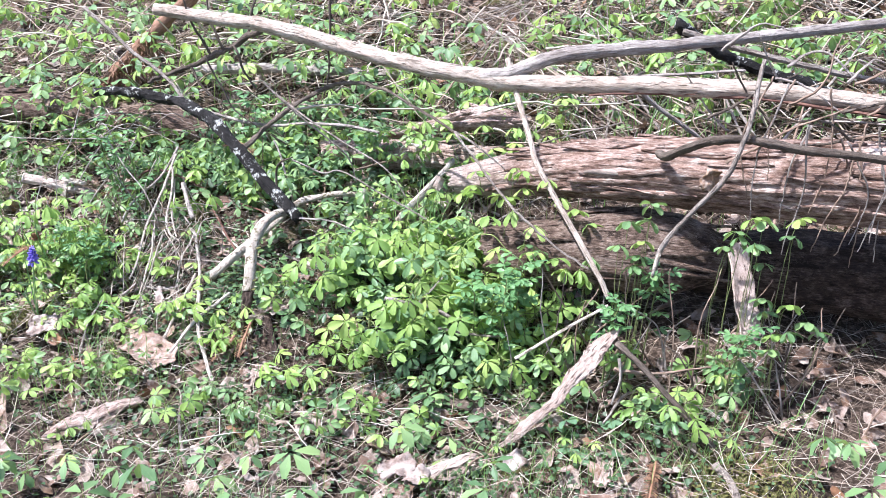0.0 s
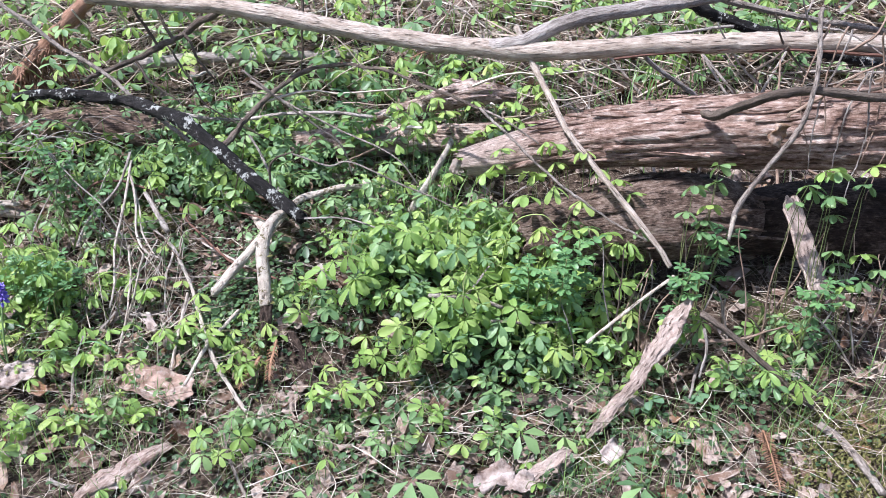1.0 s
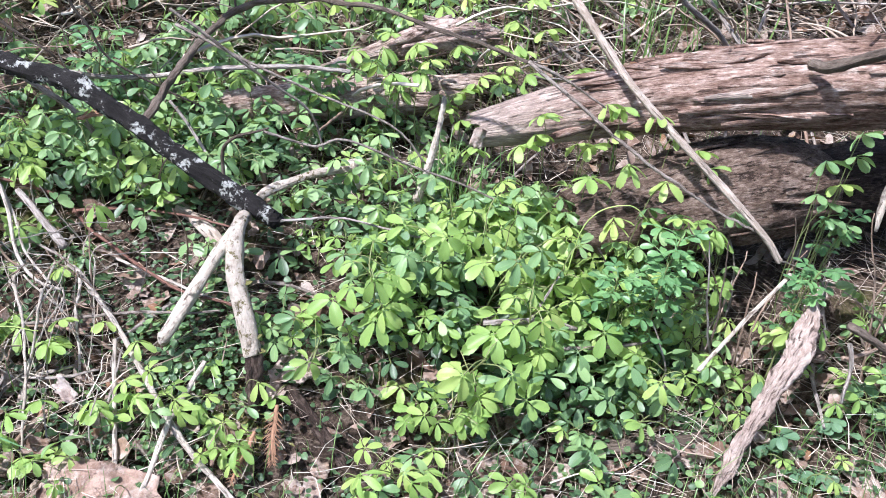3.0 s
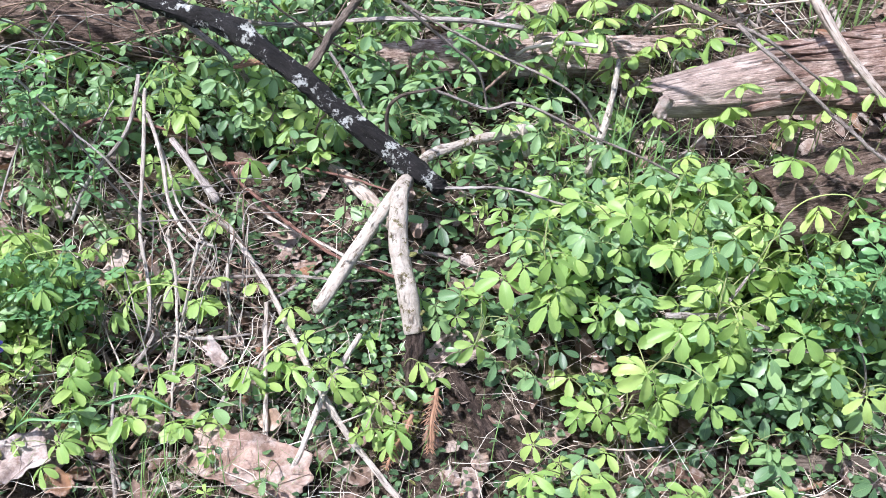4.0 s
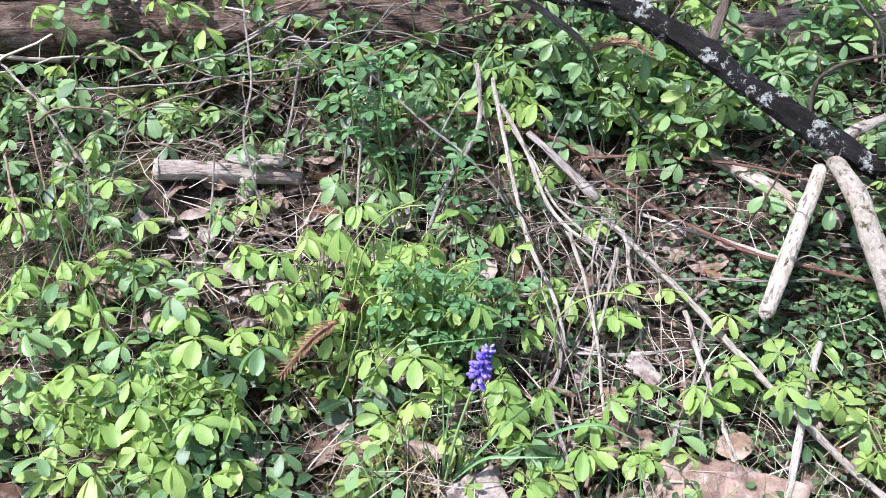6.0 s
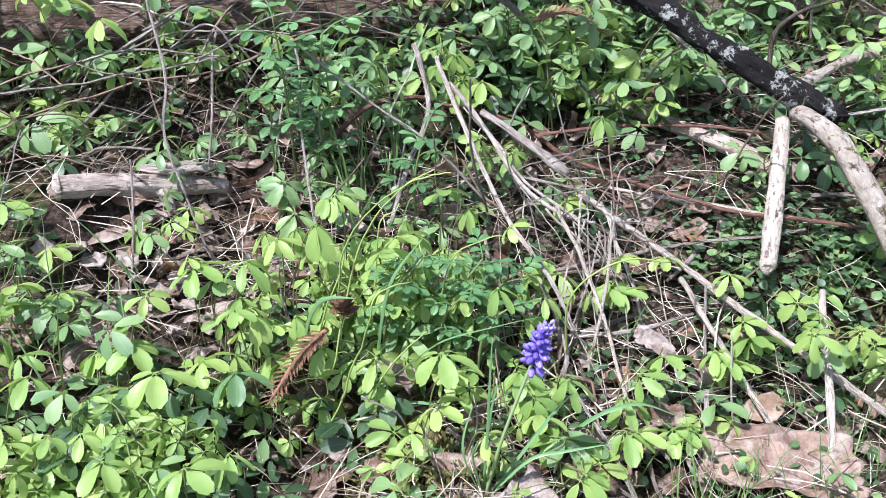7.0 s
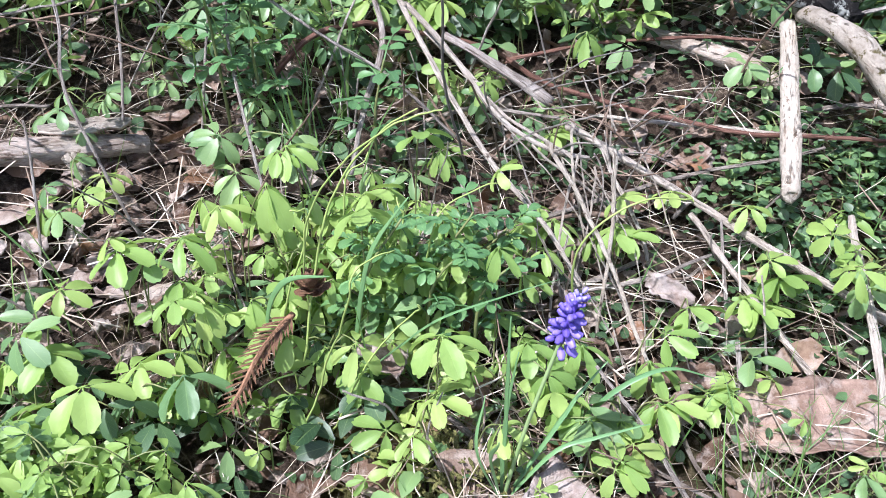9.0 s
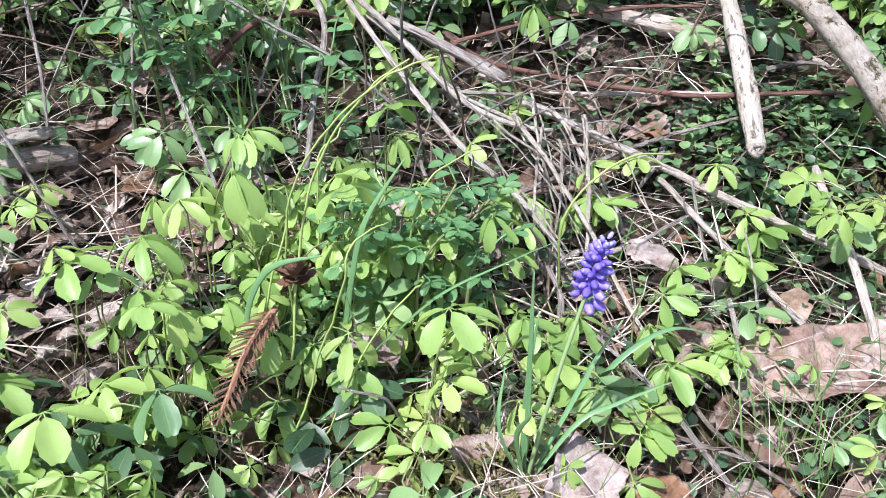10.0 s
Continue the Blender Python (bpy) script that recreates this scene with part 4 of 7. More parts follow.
# ---- uprooted limb with fibres at the back ----
def root_limb():
    b = empty("uprooted_limb", (-0.9, 2.2, 0.25), "brown broken limb with hanging dry root fibres", "branch")
    part("limb", tube([(-0.55, 2.19, 0.57), (-0.62, 2.2, 0.517), (-0.734, 2.2, 0.425), (-0.824, 2.2, 0.342), (-0.9, 2.21, 0.27), (-0.95, 2.22, 0.22)], (0.013, 0.015, 0.017, 0.026), 14, 40, 0.4, 0.004, 1.0), root_red, b)
    rnd = random.Random(5)
    for k in range(80):
        t = rnd.uniform(0.2, 1.2)
        x, y, z = -0.70 - 0.16 * t, 2.19 + rnd.uniform(-0.03, 0.03), 0.45 - 0.14 * t
        drop = rnd.uniform(0.05, 0.16)
        a = rnd.uniform(0, 6.28)
        w = rnd.uniform(0.02, 0.09)
        part("root_fibre", tube([(x, y - 0.03, z), (x + w * 0.4 * math.cos(a), y - 0.02 + w * 0.4 * math.sin(a), z - drop * 0.4), (x + w * math.cos(a), y - 0.03 + w * math.sin(a), z - drop)], (0.0030, 0.0011), 5, 9, 0.2, 0.012, k), root_red, b)
    return b


root_limb()


def rotten_stump():
    b = empty("rotten_root", (0.08, 1.8, 0.24), "crumbling pinkish-brown rotten root chunk behind the logs", "wood")
    part("core", log_shape([(-0.05, 1.80, 0.285), (0.03, 1.785, 0.305), (0.10, 1.775, 0.318), (0.19, 1.79, 0.30)], (0.010, 0.020, 0.026, 0.014), 40, 60, 3.0, 0.35, 0.3), crumbled_wood, b)
    part("root", tube([(-0.04, 1.795, 0.29), (-0.12, 1.78, 0.275), (-0.2, 1.80, 0.25)], (0.010, 0.007, 0.004), 10, 30, 0.5, 0.006, 2.0), crumbled_wood, b)
    rnd = random.Random(8)
    for k in range(10):
        a = rnd.uniform(-0.6, 1.8)
        part("wood_flake", flake((rnd.uniform(0.0, 0.15), 1.78 - 0.022 * math.cos(a), 0.315 + 0.022 * math.sin(a)), (1, rnd.uniform(-0.3, 0.3), rnd.uniform(-0.3, 0.3)), (0, -math.cos(a), math.sin(a)), 0.06, 0.018, k), crumbled_wood, b)
    return b


rotten_stump()


# ---- sheets of bark and large dead leaves ----
def sheet(centre, u, v, seed, bend=0.004, rows=14, cols=10, ragged=0.12, thick=0.0012):
    """A thin curled sheet with an uneven outline: half-lengths u and v as vectors."""
    u, v = Vector(u), Vector(v)
    n = u.cross(v).normalized()
    verts, uvs = [], []
    for top in (1, 0):
        for i in range(rows):
            for j in range(cols):
                a, b = 2 * i / (rows - 1) - 1, 2 * j / (cols - 1) - 1
                edge = 1 + ragged * noise.fractal(Vector((a * 2.2, b * 2.2, seed)), 0.7, 2.2, 4)
                shrink = math.sqrt(max(0.0, 1 - 0.25 * (a * a * b * b)))
                lift = bend * (noise.noise(Vector((a * 1.2, b * 1.2, seed + 5))) * 2 + 0.8 * b * b - 0.4 * a * a + 0.5 * noise.noise(Vector((a * 3.6, b * 2.6, seed + 9)))) + thick * top
                p = Vector(centre) + u * a * edge * shrink + v * b * edge * shrink + n * lift
                verts.append(tuple(p))
                uvs.append((b * v.length, a * u.length + seed))
    half = rows * cols
    g = lambda i, j: i * cols + j
    f = [(g(i, j), g(i + 1, j), g(i + 1, j + 1), g(i, j + 1)) for i in range(rows - 1) for j in range(cols - 1)]
    f += [tuple(half + x for x in reversed(q)) for q in f]
    for i in range(rows - 1):
        f += [(g(i, 0), half + g(i, 0), half + g(i + 1, 0), g(i + 1, 0)), (g(i + 1, cols - 1), half + g(i + 1, cols - 1), half + g(i, cols - 1), g(i, cols - 1))]
    for j in range(cols - 1):
        f += [(g(0, j + 1), half + g(0, j + 1), half + g(0, j), g(0, j)), (g(rows - 1, j), half + g(rows - 1, j), half + g(rows - 1, j + 1), g(rows - 1, j + 1))]
    return np.array(verts), np.array(f), np.array(uvs)


def sheet_thing(name, label, category, material, *args, group="", **more):
    return tagged(part(name, sheet(*args, **more), material), label, category, group)


sheet_thing("tan_bark_sheet", "large tan papery sheet of bark on the ground", "bark", tan_sheet, (-0.514, 1.295, 0.031), (0.051, -0.036, -0.004), (0.0195, 0.025, 0.007), 2.0, bend=0.008, rows=40, cols=26, ragged=0.09)
tagged(part("bark_strip", tube([(0.282, 1.145, 0.165), (0.262, 1.128, 0.150), (0.237, 1.113, 0.130), (0.205, 1.104, 0.088), (0.173, 1.096, 0.048), (0.126, 1.071, 0.016), (0.100, 1.060, 0.004)], (0.005, 0.0105, 0.0115, 0.0095, 0.0075, 0.006, 0.003), 26, 110, 0.65, 0.004, 4.0, 1.0, 0.2), bark_sheet), "long pale strip of bark leaning in litter", "bark")
tagged(part("bark_strip", tube([(-0.002, 1.026, -0.028), (0.02, 1.034, -0.026), (0.05, 1.042, -0.024), (0.086, 1.049, -0.012)], (0.004, 0.0105, 0.0095, 0.004), 20, 50, 0.5, 0.002, 5.0, 1.0, 0.3), bark_sheet), "pale tapered piece of bark on litter", "bark")
tagged(part("decayed_wood", tube([(-0.60, 1.065, 0.012), (-0.57, 1.089, 0.014), (-0.529, 1.125, 0.015), (-0.483, 1.162, 0.014)], (0.006, 0.016, 0.015, 0.007), 24, 70, 0.6, 0.004, 6.0, 1.0, 0.5), crumbled_wood), "flat grey-brown slab of decayed wood on litter", "wood")
stick("dark_stick", "dark rotting stick lying below the leaves", "stick", dark_bark, [(-0.024, 1.183, 0.016), (0.064, 1.148, 0.012), (0.147, 1.129, 0.016)], 0.0085, 0.0070, 12, 0.5, 0.003, 55.0)
stick("broken_twig", "pale twig stub hanging from a rotting stick", "twig", weathered, [(0.275, 1.08, 0.152), (0.278, 1.07, 0.118), (0.266, 1.06, 0.085)], 0.0026, 0.0018, 9, 0.4, 0.004, 56.0)
stick("broken_twig", "brown knobbly twig sticking out of rotting wood", "twig", root_fibre, [(0.270, 1.078, 0.135), (0.292, 1.08, 0.129), (0.349, 1.09, 0.121), (0.422, 1.1, 0.125)], 0.0030, 0.0014, 9, 0.4, 0.005, 57.0)
sheet_thing("bark_strip", "short pale strip of bark on the ground", "bark", bark_sheet, (0.028, 1.01, 0.014), (0.034, 0.018, 0.003), (0.006, -0.010, 0.002), 6.0, bend=0.004, ragged=0.2)
sheet_thing("bark_plank", "brown slab of bark leaning against the rotten log", "bark", bark_sheet, (0.476, 1.178, 0.215), (0.004, -0.052, -0.060), (0.017, 0.002, 0.0), 8.0, bend=0.004, rows=18, ragged=0.16, thick=0.005)
sheet_thing("dead_leaf", "folded tan dead leaf caught on the log", "leaf", dead_leaf, (0.0, 1.474, 0.278), (0.005, 0.0, 0.013), (0.007, -0.004, -0.002), 9.0, bend=0.004, ragged=0.15)
sheet_thing("dead_leaf", "pale pinkish dead leaf lying on the ground", "leaf", pale_sheet, (-0.722, 1.348, 0.044), (0.026, 0.006, 0.004), (-0.006, 0.018, 0.008), 10.0, bend=0.005, ragged=0.25)
sheet_thing("dead_leaf", "orange-brown dead leaf on the ground", "leaf", dead_leaf, (-0.690, 1.318, 0.032), (0.014, -0.012, 0.0), (0.006, 0.010, 0.003), 11.0, bend=0.005, ragged=0.2)
sheet_thing("dead_leaf", "brown fallen leaf hanging on a dark twig", "leaf", dead_leaf, (0.40, 1.165, 0.40), (0.006, 0.0, 0.016), (0.012, 0.0, -0.003), 12.0, bend=0.005, ragged=0.2)
LEAF_SCRAPS_A = [
    ((0.25, 0.985, 0.024), (-0.010, -0.036, 0.0), (0.012, -0.003, 0.004), "long pale scrap of bark on the litter"),
    ((0.123, 1.01, 0.016), (0.016, 0.010, 0.004), (-0.006, 0.012, 0.004), "pale curled dead leaf on the litter"),
    ((-0.048, 0.995, 0.016), (0.026, 0.006, 0.004), (-0.004, 0.016, 0.005), "pale pinkish dead leaf on the litter"),
    ((-0.02, 0.975, 0.018), (0.018, -0.008, 0.004), (0.004, 0.012, 0.005), "pale grey dead leaf on the litter"),
    ((-0.944, 1.70, 0.076), (0.010, -0.034, -0.004), (0.012, 0.003, 0.004), "pale weathered flat bit of bark"),
    ((-0.93, 1.665, 0.074), (0.006, -0.018, -0.002), (0.009, 0.003, 0.003), "pale weathered flat bit of bark"),
    ((-0.529, 1.43, 0.066), (0.007, -0.016, -0.004), (0.006, 0.004, 0.005), "pale torn dead leaf between sticks"),
]
LEAF_SCRAPS_B = [
    ((-0.373, 1.491, 0.106), (0.015, -0.008, 0.002), (0.005, 0.010, 0.006), "brown curled dead leaf with holes"),
    ((-0.753, 1.481, 0.094), (0.006, -0.016, -0.006), (0.009, 0.004, 0.005), "pale folded dead leaf under shoots"),
    ((-0.662, 1.352, 0.040), (0.018, -0.014, 0.0), (0.007, 0.009, 0.004), "orange-brown rolled dead leaf"),
    ((-0.705, 1.375, 0.040), (0.010, -0.010, 0.0), (0.006, 0.008, 0.004), "pinkish torn dead leaf by the flower"),
    ((-0.60, 1.36, 0.040), (0.012, -0.006, 0.002), (0.005, 0.008, 0.005), "small reddish-brown dead leaf among straw"),
    ((-0.565, 1.372, 0.042), (0.013, -0.009, 0.002), (0.005, 0.007, 0.005), "tan dead leaf with a curled edge"),
]
for k, (centre, u, v, label) in enumerate(LEAF_SCRAPS_A + LEAF_SCRAPS_B):
    sheet_thing("dead_leaf", label, "leaf", bark_sheet if "bark" in label else (pale_sheet if "pale" in label or "pinkish" in label else dead_leaf), centre, u, v, 30.0 + k, bend=0.006, ragged=0.25)
rnd = random.Random(81)
for k in range(22):
    x, y, w = rnd.uniform(-1.0, -0.84), rnd.uniform(1.64, 1.775), rnd.uniform(0.004, 0.010)
    a = rnd.uniform(0, 6.28)
    sheet_thing("dead_leaf", "pale bleached torn dead leaf by the small log", "leaf", pale_sheet, on_ground(x, y, 0.017), (1.5 * w * math.cos(a), 1.5 * w * math.sin(a), rnd.uniform(-0.003, 0.003)), (-w * math.sin(a), w * math.cos(a), rnd.uniform(0.0, 0.005)), 70.0 + k, bend=0.004, rows=9, cols=7, ragged=0.25, group="bleached leaves")
for k, (x, y, s, label) in enumerate([(-0.30, 1.335, 0.020, "crumpled greyish bark scrap"), (-0.278, 1.325, 0.015, "crumpled greyish bark scrap"), (-0.318, 1.318, 0.014, "crumpled brown bark scrap"), (-0.29, 1.35, 0.013, "crumpled brown bark scrap"), (-0.26, 1.34, 0.012, "crumpled greyish bark scrap")]):
    sheet_thing("bark_scrap", label, "bark", bark_sheet, on_ground(x, y, 0.016), (s, 0.3 * s, 0.2 * s), (-0.2 * s, 0.5 * s, 0.25 * s), 20.0 + k, bend=0.007, ragged=0.3)


# ---- leaves ----
def leaflet(length, width, fold=0.25, droop=0.2, twist=0.0, rows=7, cols=5, seed=0.0):
    """One leaflet from its base along +y, faces up: (verts, quads, uvs)."""
    verts, uvs = [], []
    for i in range(rows):
        s = (i / (rows - 1)) ** 0.85
        w = 0.5 * width * (1.30 * (0.008 + 0.992 * s) ** 0.54 * max(0.0, 1 - s**3.2) ** 0.5 if s < 0.999 else 0.34)
        w *= 1 + 0.04 * math.sin(i * 2.4 + seed) + (0.032 * (-1) ** i if rows > 8 else 0)
        bend = droop * s
        y, z = length * (s - 0.16 * bend * bend), -length * 0.5 * bend * s
        for j in range(cols):
            q = 2 * j / (cols - 1) - 1
            ripple = 0.02 * length * math.sin(6 * s + 2.2 * q + seed)
            verts.append((q * w, y - (0.045 * length if (i == rows - 1 and j == cols // 2) else 0), z + abs(q) * w * fold + ripple * abs(q) + twist * q * w * s))
            uvs.append((0.5 + 0.5 * q, s))
    quads = [(i * cols + j, i * cols + j + 1, (i + 1) * cols + j + 1, (i + 1) * cols + j) for i in range(rows - 1) for j in range(cols - 1)]
    return np.array(verts), np.array(quads), np.array(uvs)


def palmate(size, pitch, rnd, count=5, rows=7, cols=5, stalk=0.0, wide=0.5):
    """A leaf of several leaflets round one point, at the origin, opening towards +y. pitch: degrees by which leaflets hang."""
    pieces = []
    spread = 62 if count == 5 else 95
    for k in range(count):
        a = (k - (count - 1) / 2) * spread + rnd.uniform(-9, 9)
        l = size * (1.0 - 0.10 * abs(k - (count - 1) / 2)) * rnd.uniform(0.88, 1.1)
        piece = leaflet(l, l * wide * rnd.uniform(0.9, 1.12), rnd.uniform(0.1, 0.45), rnd.uniform(0.1, 0.7), rnd.uniform(-0.2, 0.2), rows, cols, rnd.uniform(0, 9))
        turn = pose(0, 0, 0, 0, 0, a) @ pose(0, 0, 0, -(pitch + rnd.uniform(-12, 12)), rnd.uniform(-14, 14), 0) @ pose(0, size * 0.14, 0)
        pieces.append(moved(piece, turn))
        if rows > 5:
            pieces.append(moved(tube([(0, 0, 0), (0, size * 0.15, 0)], (size * 0.016, size * 0.014), 4, 2), pose(0, 0, 0, 0, 0, a) @ pose(0, 0, 0, -pitch)))
    return joined(pieces)


rnd = random.Random(11)
LEAVES = {
    "mature": [quads_mesh("leaf", *p[:2], mature_leaf, p[2]) for p in (palmate(0.0268, rnd.uniform(10, 42), rnd, 5, 11, wide=rnd.uniform(0.50, 0.60)) for _ in range(8))],
    "young": [quads_mesh("leaf", *p[:2], young_leaf, p[2]) for p in (palmate(0.0275, rnd.uniform(28, 60), rnd, 5, 11, wide=rnd.uniform(0.40, 0.50)) for _ in range(8))],
    "fresh": [quads_mesh("leaf", *p[:2], young_leaf, p[2]) for p in (palmate(0.0268, rnd.uniform(12, 46), rnd, 5, 11, wide=rnd.uniform(0.50, 0.60)) for _ in range(6))],
    "three": [quads_mesh("leaf", *p[:2], mature_leaf, p[2]) for p in (palmate(0.034, rnd.uniform(5, 25), rnd, 3, 11, wide=0.62) for _ in range(3))],
}


lobed_leaf = leaf_material("lobed_leaf", [(0.0, (0.07, 0.14, 0.085)), (1.0, (0.14, 0.24, 0.13))], False, 0.6, 0.2)
LEAVES["lobed"] = [quads_mesh("leaf", *p[:2], lobed_leaf, p[2]) for p in (palmate(0.019, rnd.uniform(2, 14), rnd, 5, 9, wide=0.95) for _ in range(3))]


def akebia_shoot(place, kind_weights, height, leaves, seed, spread=0.04, scale=1.0):
    """A climbing shoot: a thin stem with palmate leaves on stalks."""
    rnd = random.Random(seed)
    plant = empty("akebia_shoot", place, "", "plant")
    lean = rnd.uniform(0, 6.28)
    top = Vector((0.35 * height * math.cos(lean), 0.35 * height * math.sin(lean) - 0.01, height))
    base = Vector(place)
    mid = top * 0.5 + Vector((rnd.uniform(-0.01, 0.01), rnd.uniform(-0.01, 0.01), 0.01))
    part("stem", tube([base + Vector((0, 0, -0.015)), base + mid, base + top], (0.0011, 0.0008), 5, 8, 0.0, 0.001, seed), green_stem, plant)
    heads = []
    for k in range(leaves):
        t = 0.35 + 0.65 * (k + 1) / leaves
        root = base + (mid * (2 * t) if t < 0.5 else mid.lerp(top, 2 * t - 1))
        a = lean + k * 2.4 + rnd.uniform(-0.4, 0.4)
        out = spread * rnd.uniform(0.4, 1.15)
        head = root + Vector((out * math.cos(a), out * math.sin(a) - 0.006, 0.35 * out + rnd.uniform(-0.006, 0.012)))
        part("leaf_stalk", tube([root, root.lerp(head, 0.5) + Vector((0, 0, 0.006)), head], (0.0007, 0.0006), 4, 5), green_stem, plant)
        heads.append((head, a))
    for head, a in heads:
        kind = rnd.choices(list(kind_weights), list(kind_weights.values()))[0]
        leaf = new("leaf", rnd.choice(LEAVES[kind]))
        leaf.parent = plant
        leaf.matrix_parent_inverse = Matrix.Translation(-base)
        s = scale * rnd.uniform(0.6, 1.08)
        tilt = rnd.uniform(8, 42)
        leaf.matrix_basis = Matrix.Translation(head) @ pose(0, 0, 0, tilt, rnd.uniform(-14, 14), 0) @ pose(0, 0, 0, 0, 0, math.degrees(a) - 90 + rnd.uniform(-30, 30)) @ Matrix.Scale(s, 4)
    return plant


MIXES = {
    "green": ({"mature": 4.6, "fresh": 4, "young": 1.3}, "green five-leaflet climber shoot with rounded leaves"),
    "bright": ({"mature": 0.8, "fresh": 4.5, "young": 3.5}, "bright yellow-green climber shoot with drooping young leaves"),
    "dark": ({"mature": 8, "three": 1, "fresh": 1}, "darker green climber shoot low among litter"),
}
PROTOTYPES = {}
for mix_name, (weights, label) in MIXES.items():
    for k in range(7):
        proto = akebia_shoot((0, 0, -20 - k), weights, (0.05, 0.07, 0.09, 0.11, 0.13, 0.06, 0.10)[k], (5, 6, 8, 9, 11, 5, 7)[k], 100 + k + 50 * len(PROTOTYPES))
        PROTOTYPES.setdefault(mix_name, []).append(tagged(proto, label, "plant", "climber shoots"))


def bump_at(x, y, cx, cy, rx, ry):
    return math.exp(-(((x - cx) / rx) ** 2 + ((y - cy) / ry) ** 2))


def shoot_density(x, y):
    """How thickly the climber grows, 0 to 1."""
    d = 1.25 * bump_at(x, y, -0.02, 1.31, 0.20, 0.115) + 1.0 * bump_at(x, y, -0.93, 1.50, 0.13, 0.11) + 0.85 * bump_at(x, y, -0.74, 1.53, 0.09, 0.08)
    d += 0.55 * bump_at(x, y, -0.38, 1.70, 0.16, 0.10) + 0.7 * bump_at(x, y, -0.12, 1.52, 0.16, 0.09) + 0.4 * bump_at(x, y, -0.72, 1.86, 0.2, 0.08)
    d += 0.4 * bump_at(x, y, -1.25, 1.95, 0.2, 0.25) + 0.35 * bump_at(x, y, -0.60, 1.32, 0.10, 0.05) + 0.3 * bump_at(x, y, 0.38, 1.1, 0.12, 0.07)
    d += 0.2 * bump_at(x, y, -0.2, 1.15, 0.25, 0.06) + 0.4 * bump_at(x, y, -0.2, 1.9, 0.5, 0.12) + 0.22 * bump_at(x, y, -0.38, 1.36, 0.1, 0.08) + 0.25 * bump_at(x, y, -0.85, 1.70, 0.12, 0.06)
    d += 0.9 * bump_at(x, y, 0.10, 1.36, 0.10, 0.05) + 0.6 * bump_at(x, y, -0.10, 1.42, 0.12, 0.07) + 0.38 * bump_at(x, y, -0.85, 1.93, 0.3, 0.05) + 0.55 * bump_at(x, y, -0.55, 1.80, 0.25, 0.12) + 0.35 * bump_at(x, y, -0.25, 1.68, 0.2, 0.08)
    d += 0.2 * bump_at(x, y, -0.64, 1.26, 0.13, 0.07) + 0.8 * bump_at(x, y, 0.09, 1.215, 0.11, 0.05)
    d *= 1 - 0.9 * bump_at(x, y, -0.52, 1.50, 0.08, 0.14)
    d *= 1 - 0.95 * bump_at(x, y, -0.87, 1.76, 0.13, 0.06)
    d *= 1 - 0.9 * bump_at(x, y, -0.89, 1.85, 0.11, 0.05)
    d *= 1 - 0.7 * bump_at(x, y, -0.78, 1.88, 0.20, 0.10)
    d *= 1 - 0.95 * bump_at(x, y, -0.515, 1.30, 0.09, 0.06)
    d *= 1 - 0.85 * bump_at(x, y, -0.64, 1.42, 0.08, 0.10)
    d *= 1 - 0.7 * bump_at(x, y, -0.60, 1.62, 0.09, 0.08)
    d *= 1 - 0.75 * bump_at(x, y, -0.40, 1.24, 0.14, 0.06)
    d *= 1 - 0.7 * bump_at(x, y, -0.36, 1.43, 0.07, 0.06)
    d *= 1 - 0.95 * bump_at(x, y, -0.845, 1.475, 0.05, 0.05)
    d *= 1 - 0.95 * bump_at(x, y, -0.722, 1.34, 0.035, 0.035)
    return d


def scatter_shoots():
    rnd = random.Random(21)
    spots = []
    tries = 0
    while len(spots) < 225 and tries < 60000:
        tries += 1
        x, y = rnd.uniform(-1.3, 0.5), rnd.uniform(1.02, 2.05)
        d = shoot_density(x, y)
        if rnd.random() > d or d < 0.05:
            continue
        gap = 0.024 + 0.03 * (1 - min(d, 1))
        if any((x - a) ** 2 + (y - b) ** 2 < gap * gap for a, b in spots):
            continue
        spots.append((x, y))
    for x, y in spots:
        left = bump_at(x, y, -0.66, 1.38, 0.16, 0.12) + bump_at(x, y, -0.92, 1.47, 0.25, 0.2) + bump_at(x, y, -0.70, 1.52, 0.16, 0.12)
        mix_name = rnd.choices(["green", "bright", "dark"], [3.5, 2.2 + 8 * left, 0.8 + (7 if y > 1.6 else 0)])[0]
        proto = rnd.choice(PROTOTYPES[mix_name][: 7 if shoot_density(x, y) > 0.6 else 3])
        s = rnd.uniform(0.8, 1.12) * (1.04 if bump_at(x, y, 0.0, 1.31, 0.2, 0.13) > 0.4 else 0.8)
        ob = copy_thing(proto, Matrix.Translation(on_ground(x, y, -0.004)) @ pose(0, 0, 0, rnd.uniform(-10, 18), rnd.uniform(-12, 12), rnd.uniform(-60, 60)) @ Matrix.Scale(s, 4))


scatter_shoots()
for protos in PROTOTYPES.values():
    for proto in protos:
        for child in list(proto.children):
            bpy.data.objects.remove(child)
        bpy.data.objects.remove(proto)


def front_of_log():
    rnd = random.Random(71)
    heads = []
    for k in range(40):
        x = rnd.uniform(-0.02, 0.30)
        heads.append(((x, 1.37 - 0.35 * x + rnd.uniform(-0.05, 0.0), rnd.uniform(0.12, 0.24)), rnd.choice(["mature", "mature", "young", "fresh"]), rnd.uniform(0.75, 1.0), rnd.uniform(140, 220), rnd.uniform(10, 40), 700 + k))
    leaf_clumps(heads, "tall climber shoot standing before the rotten log")


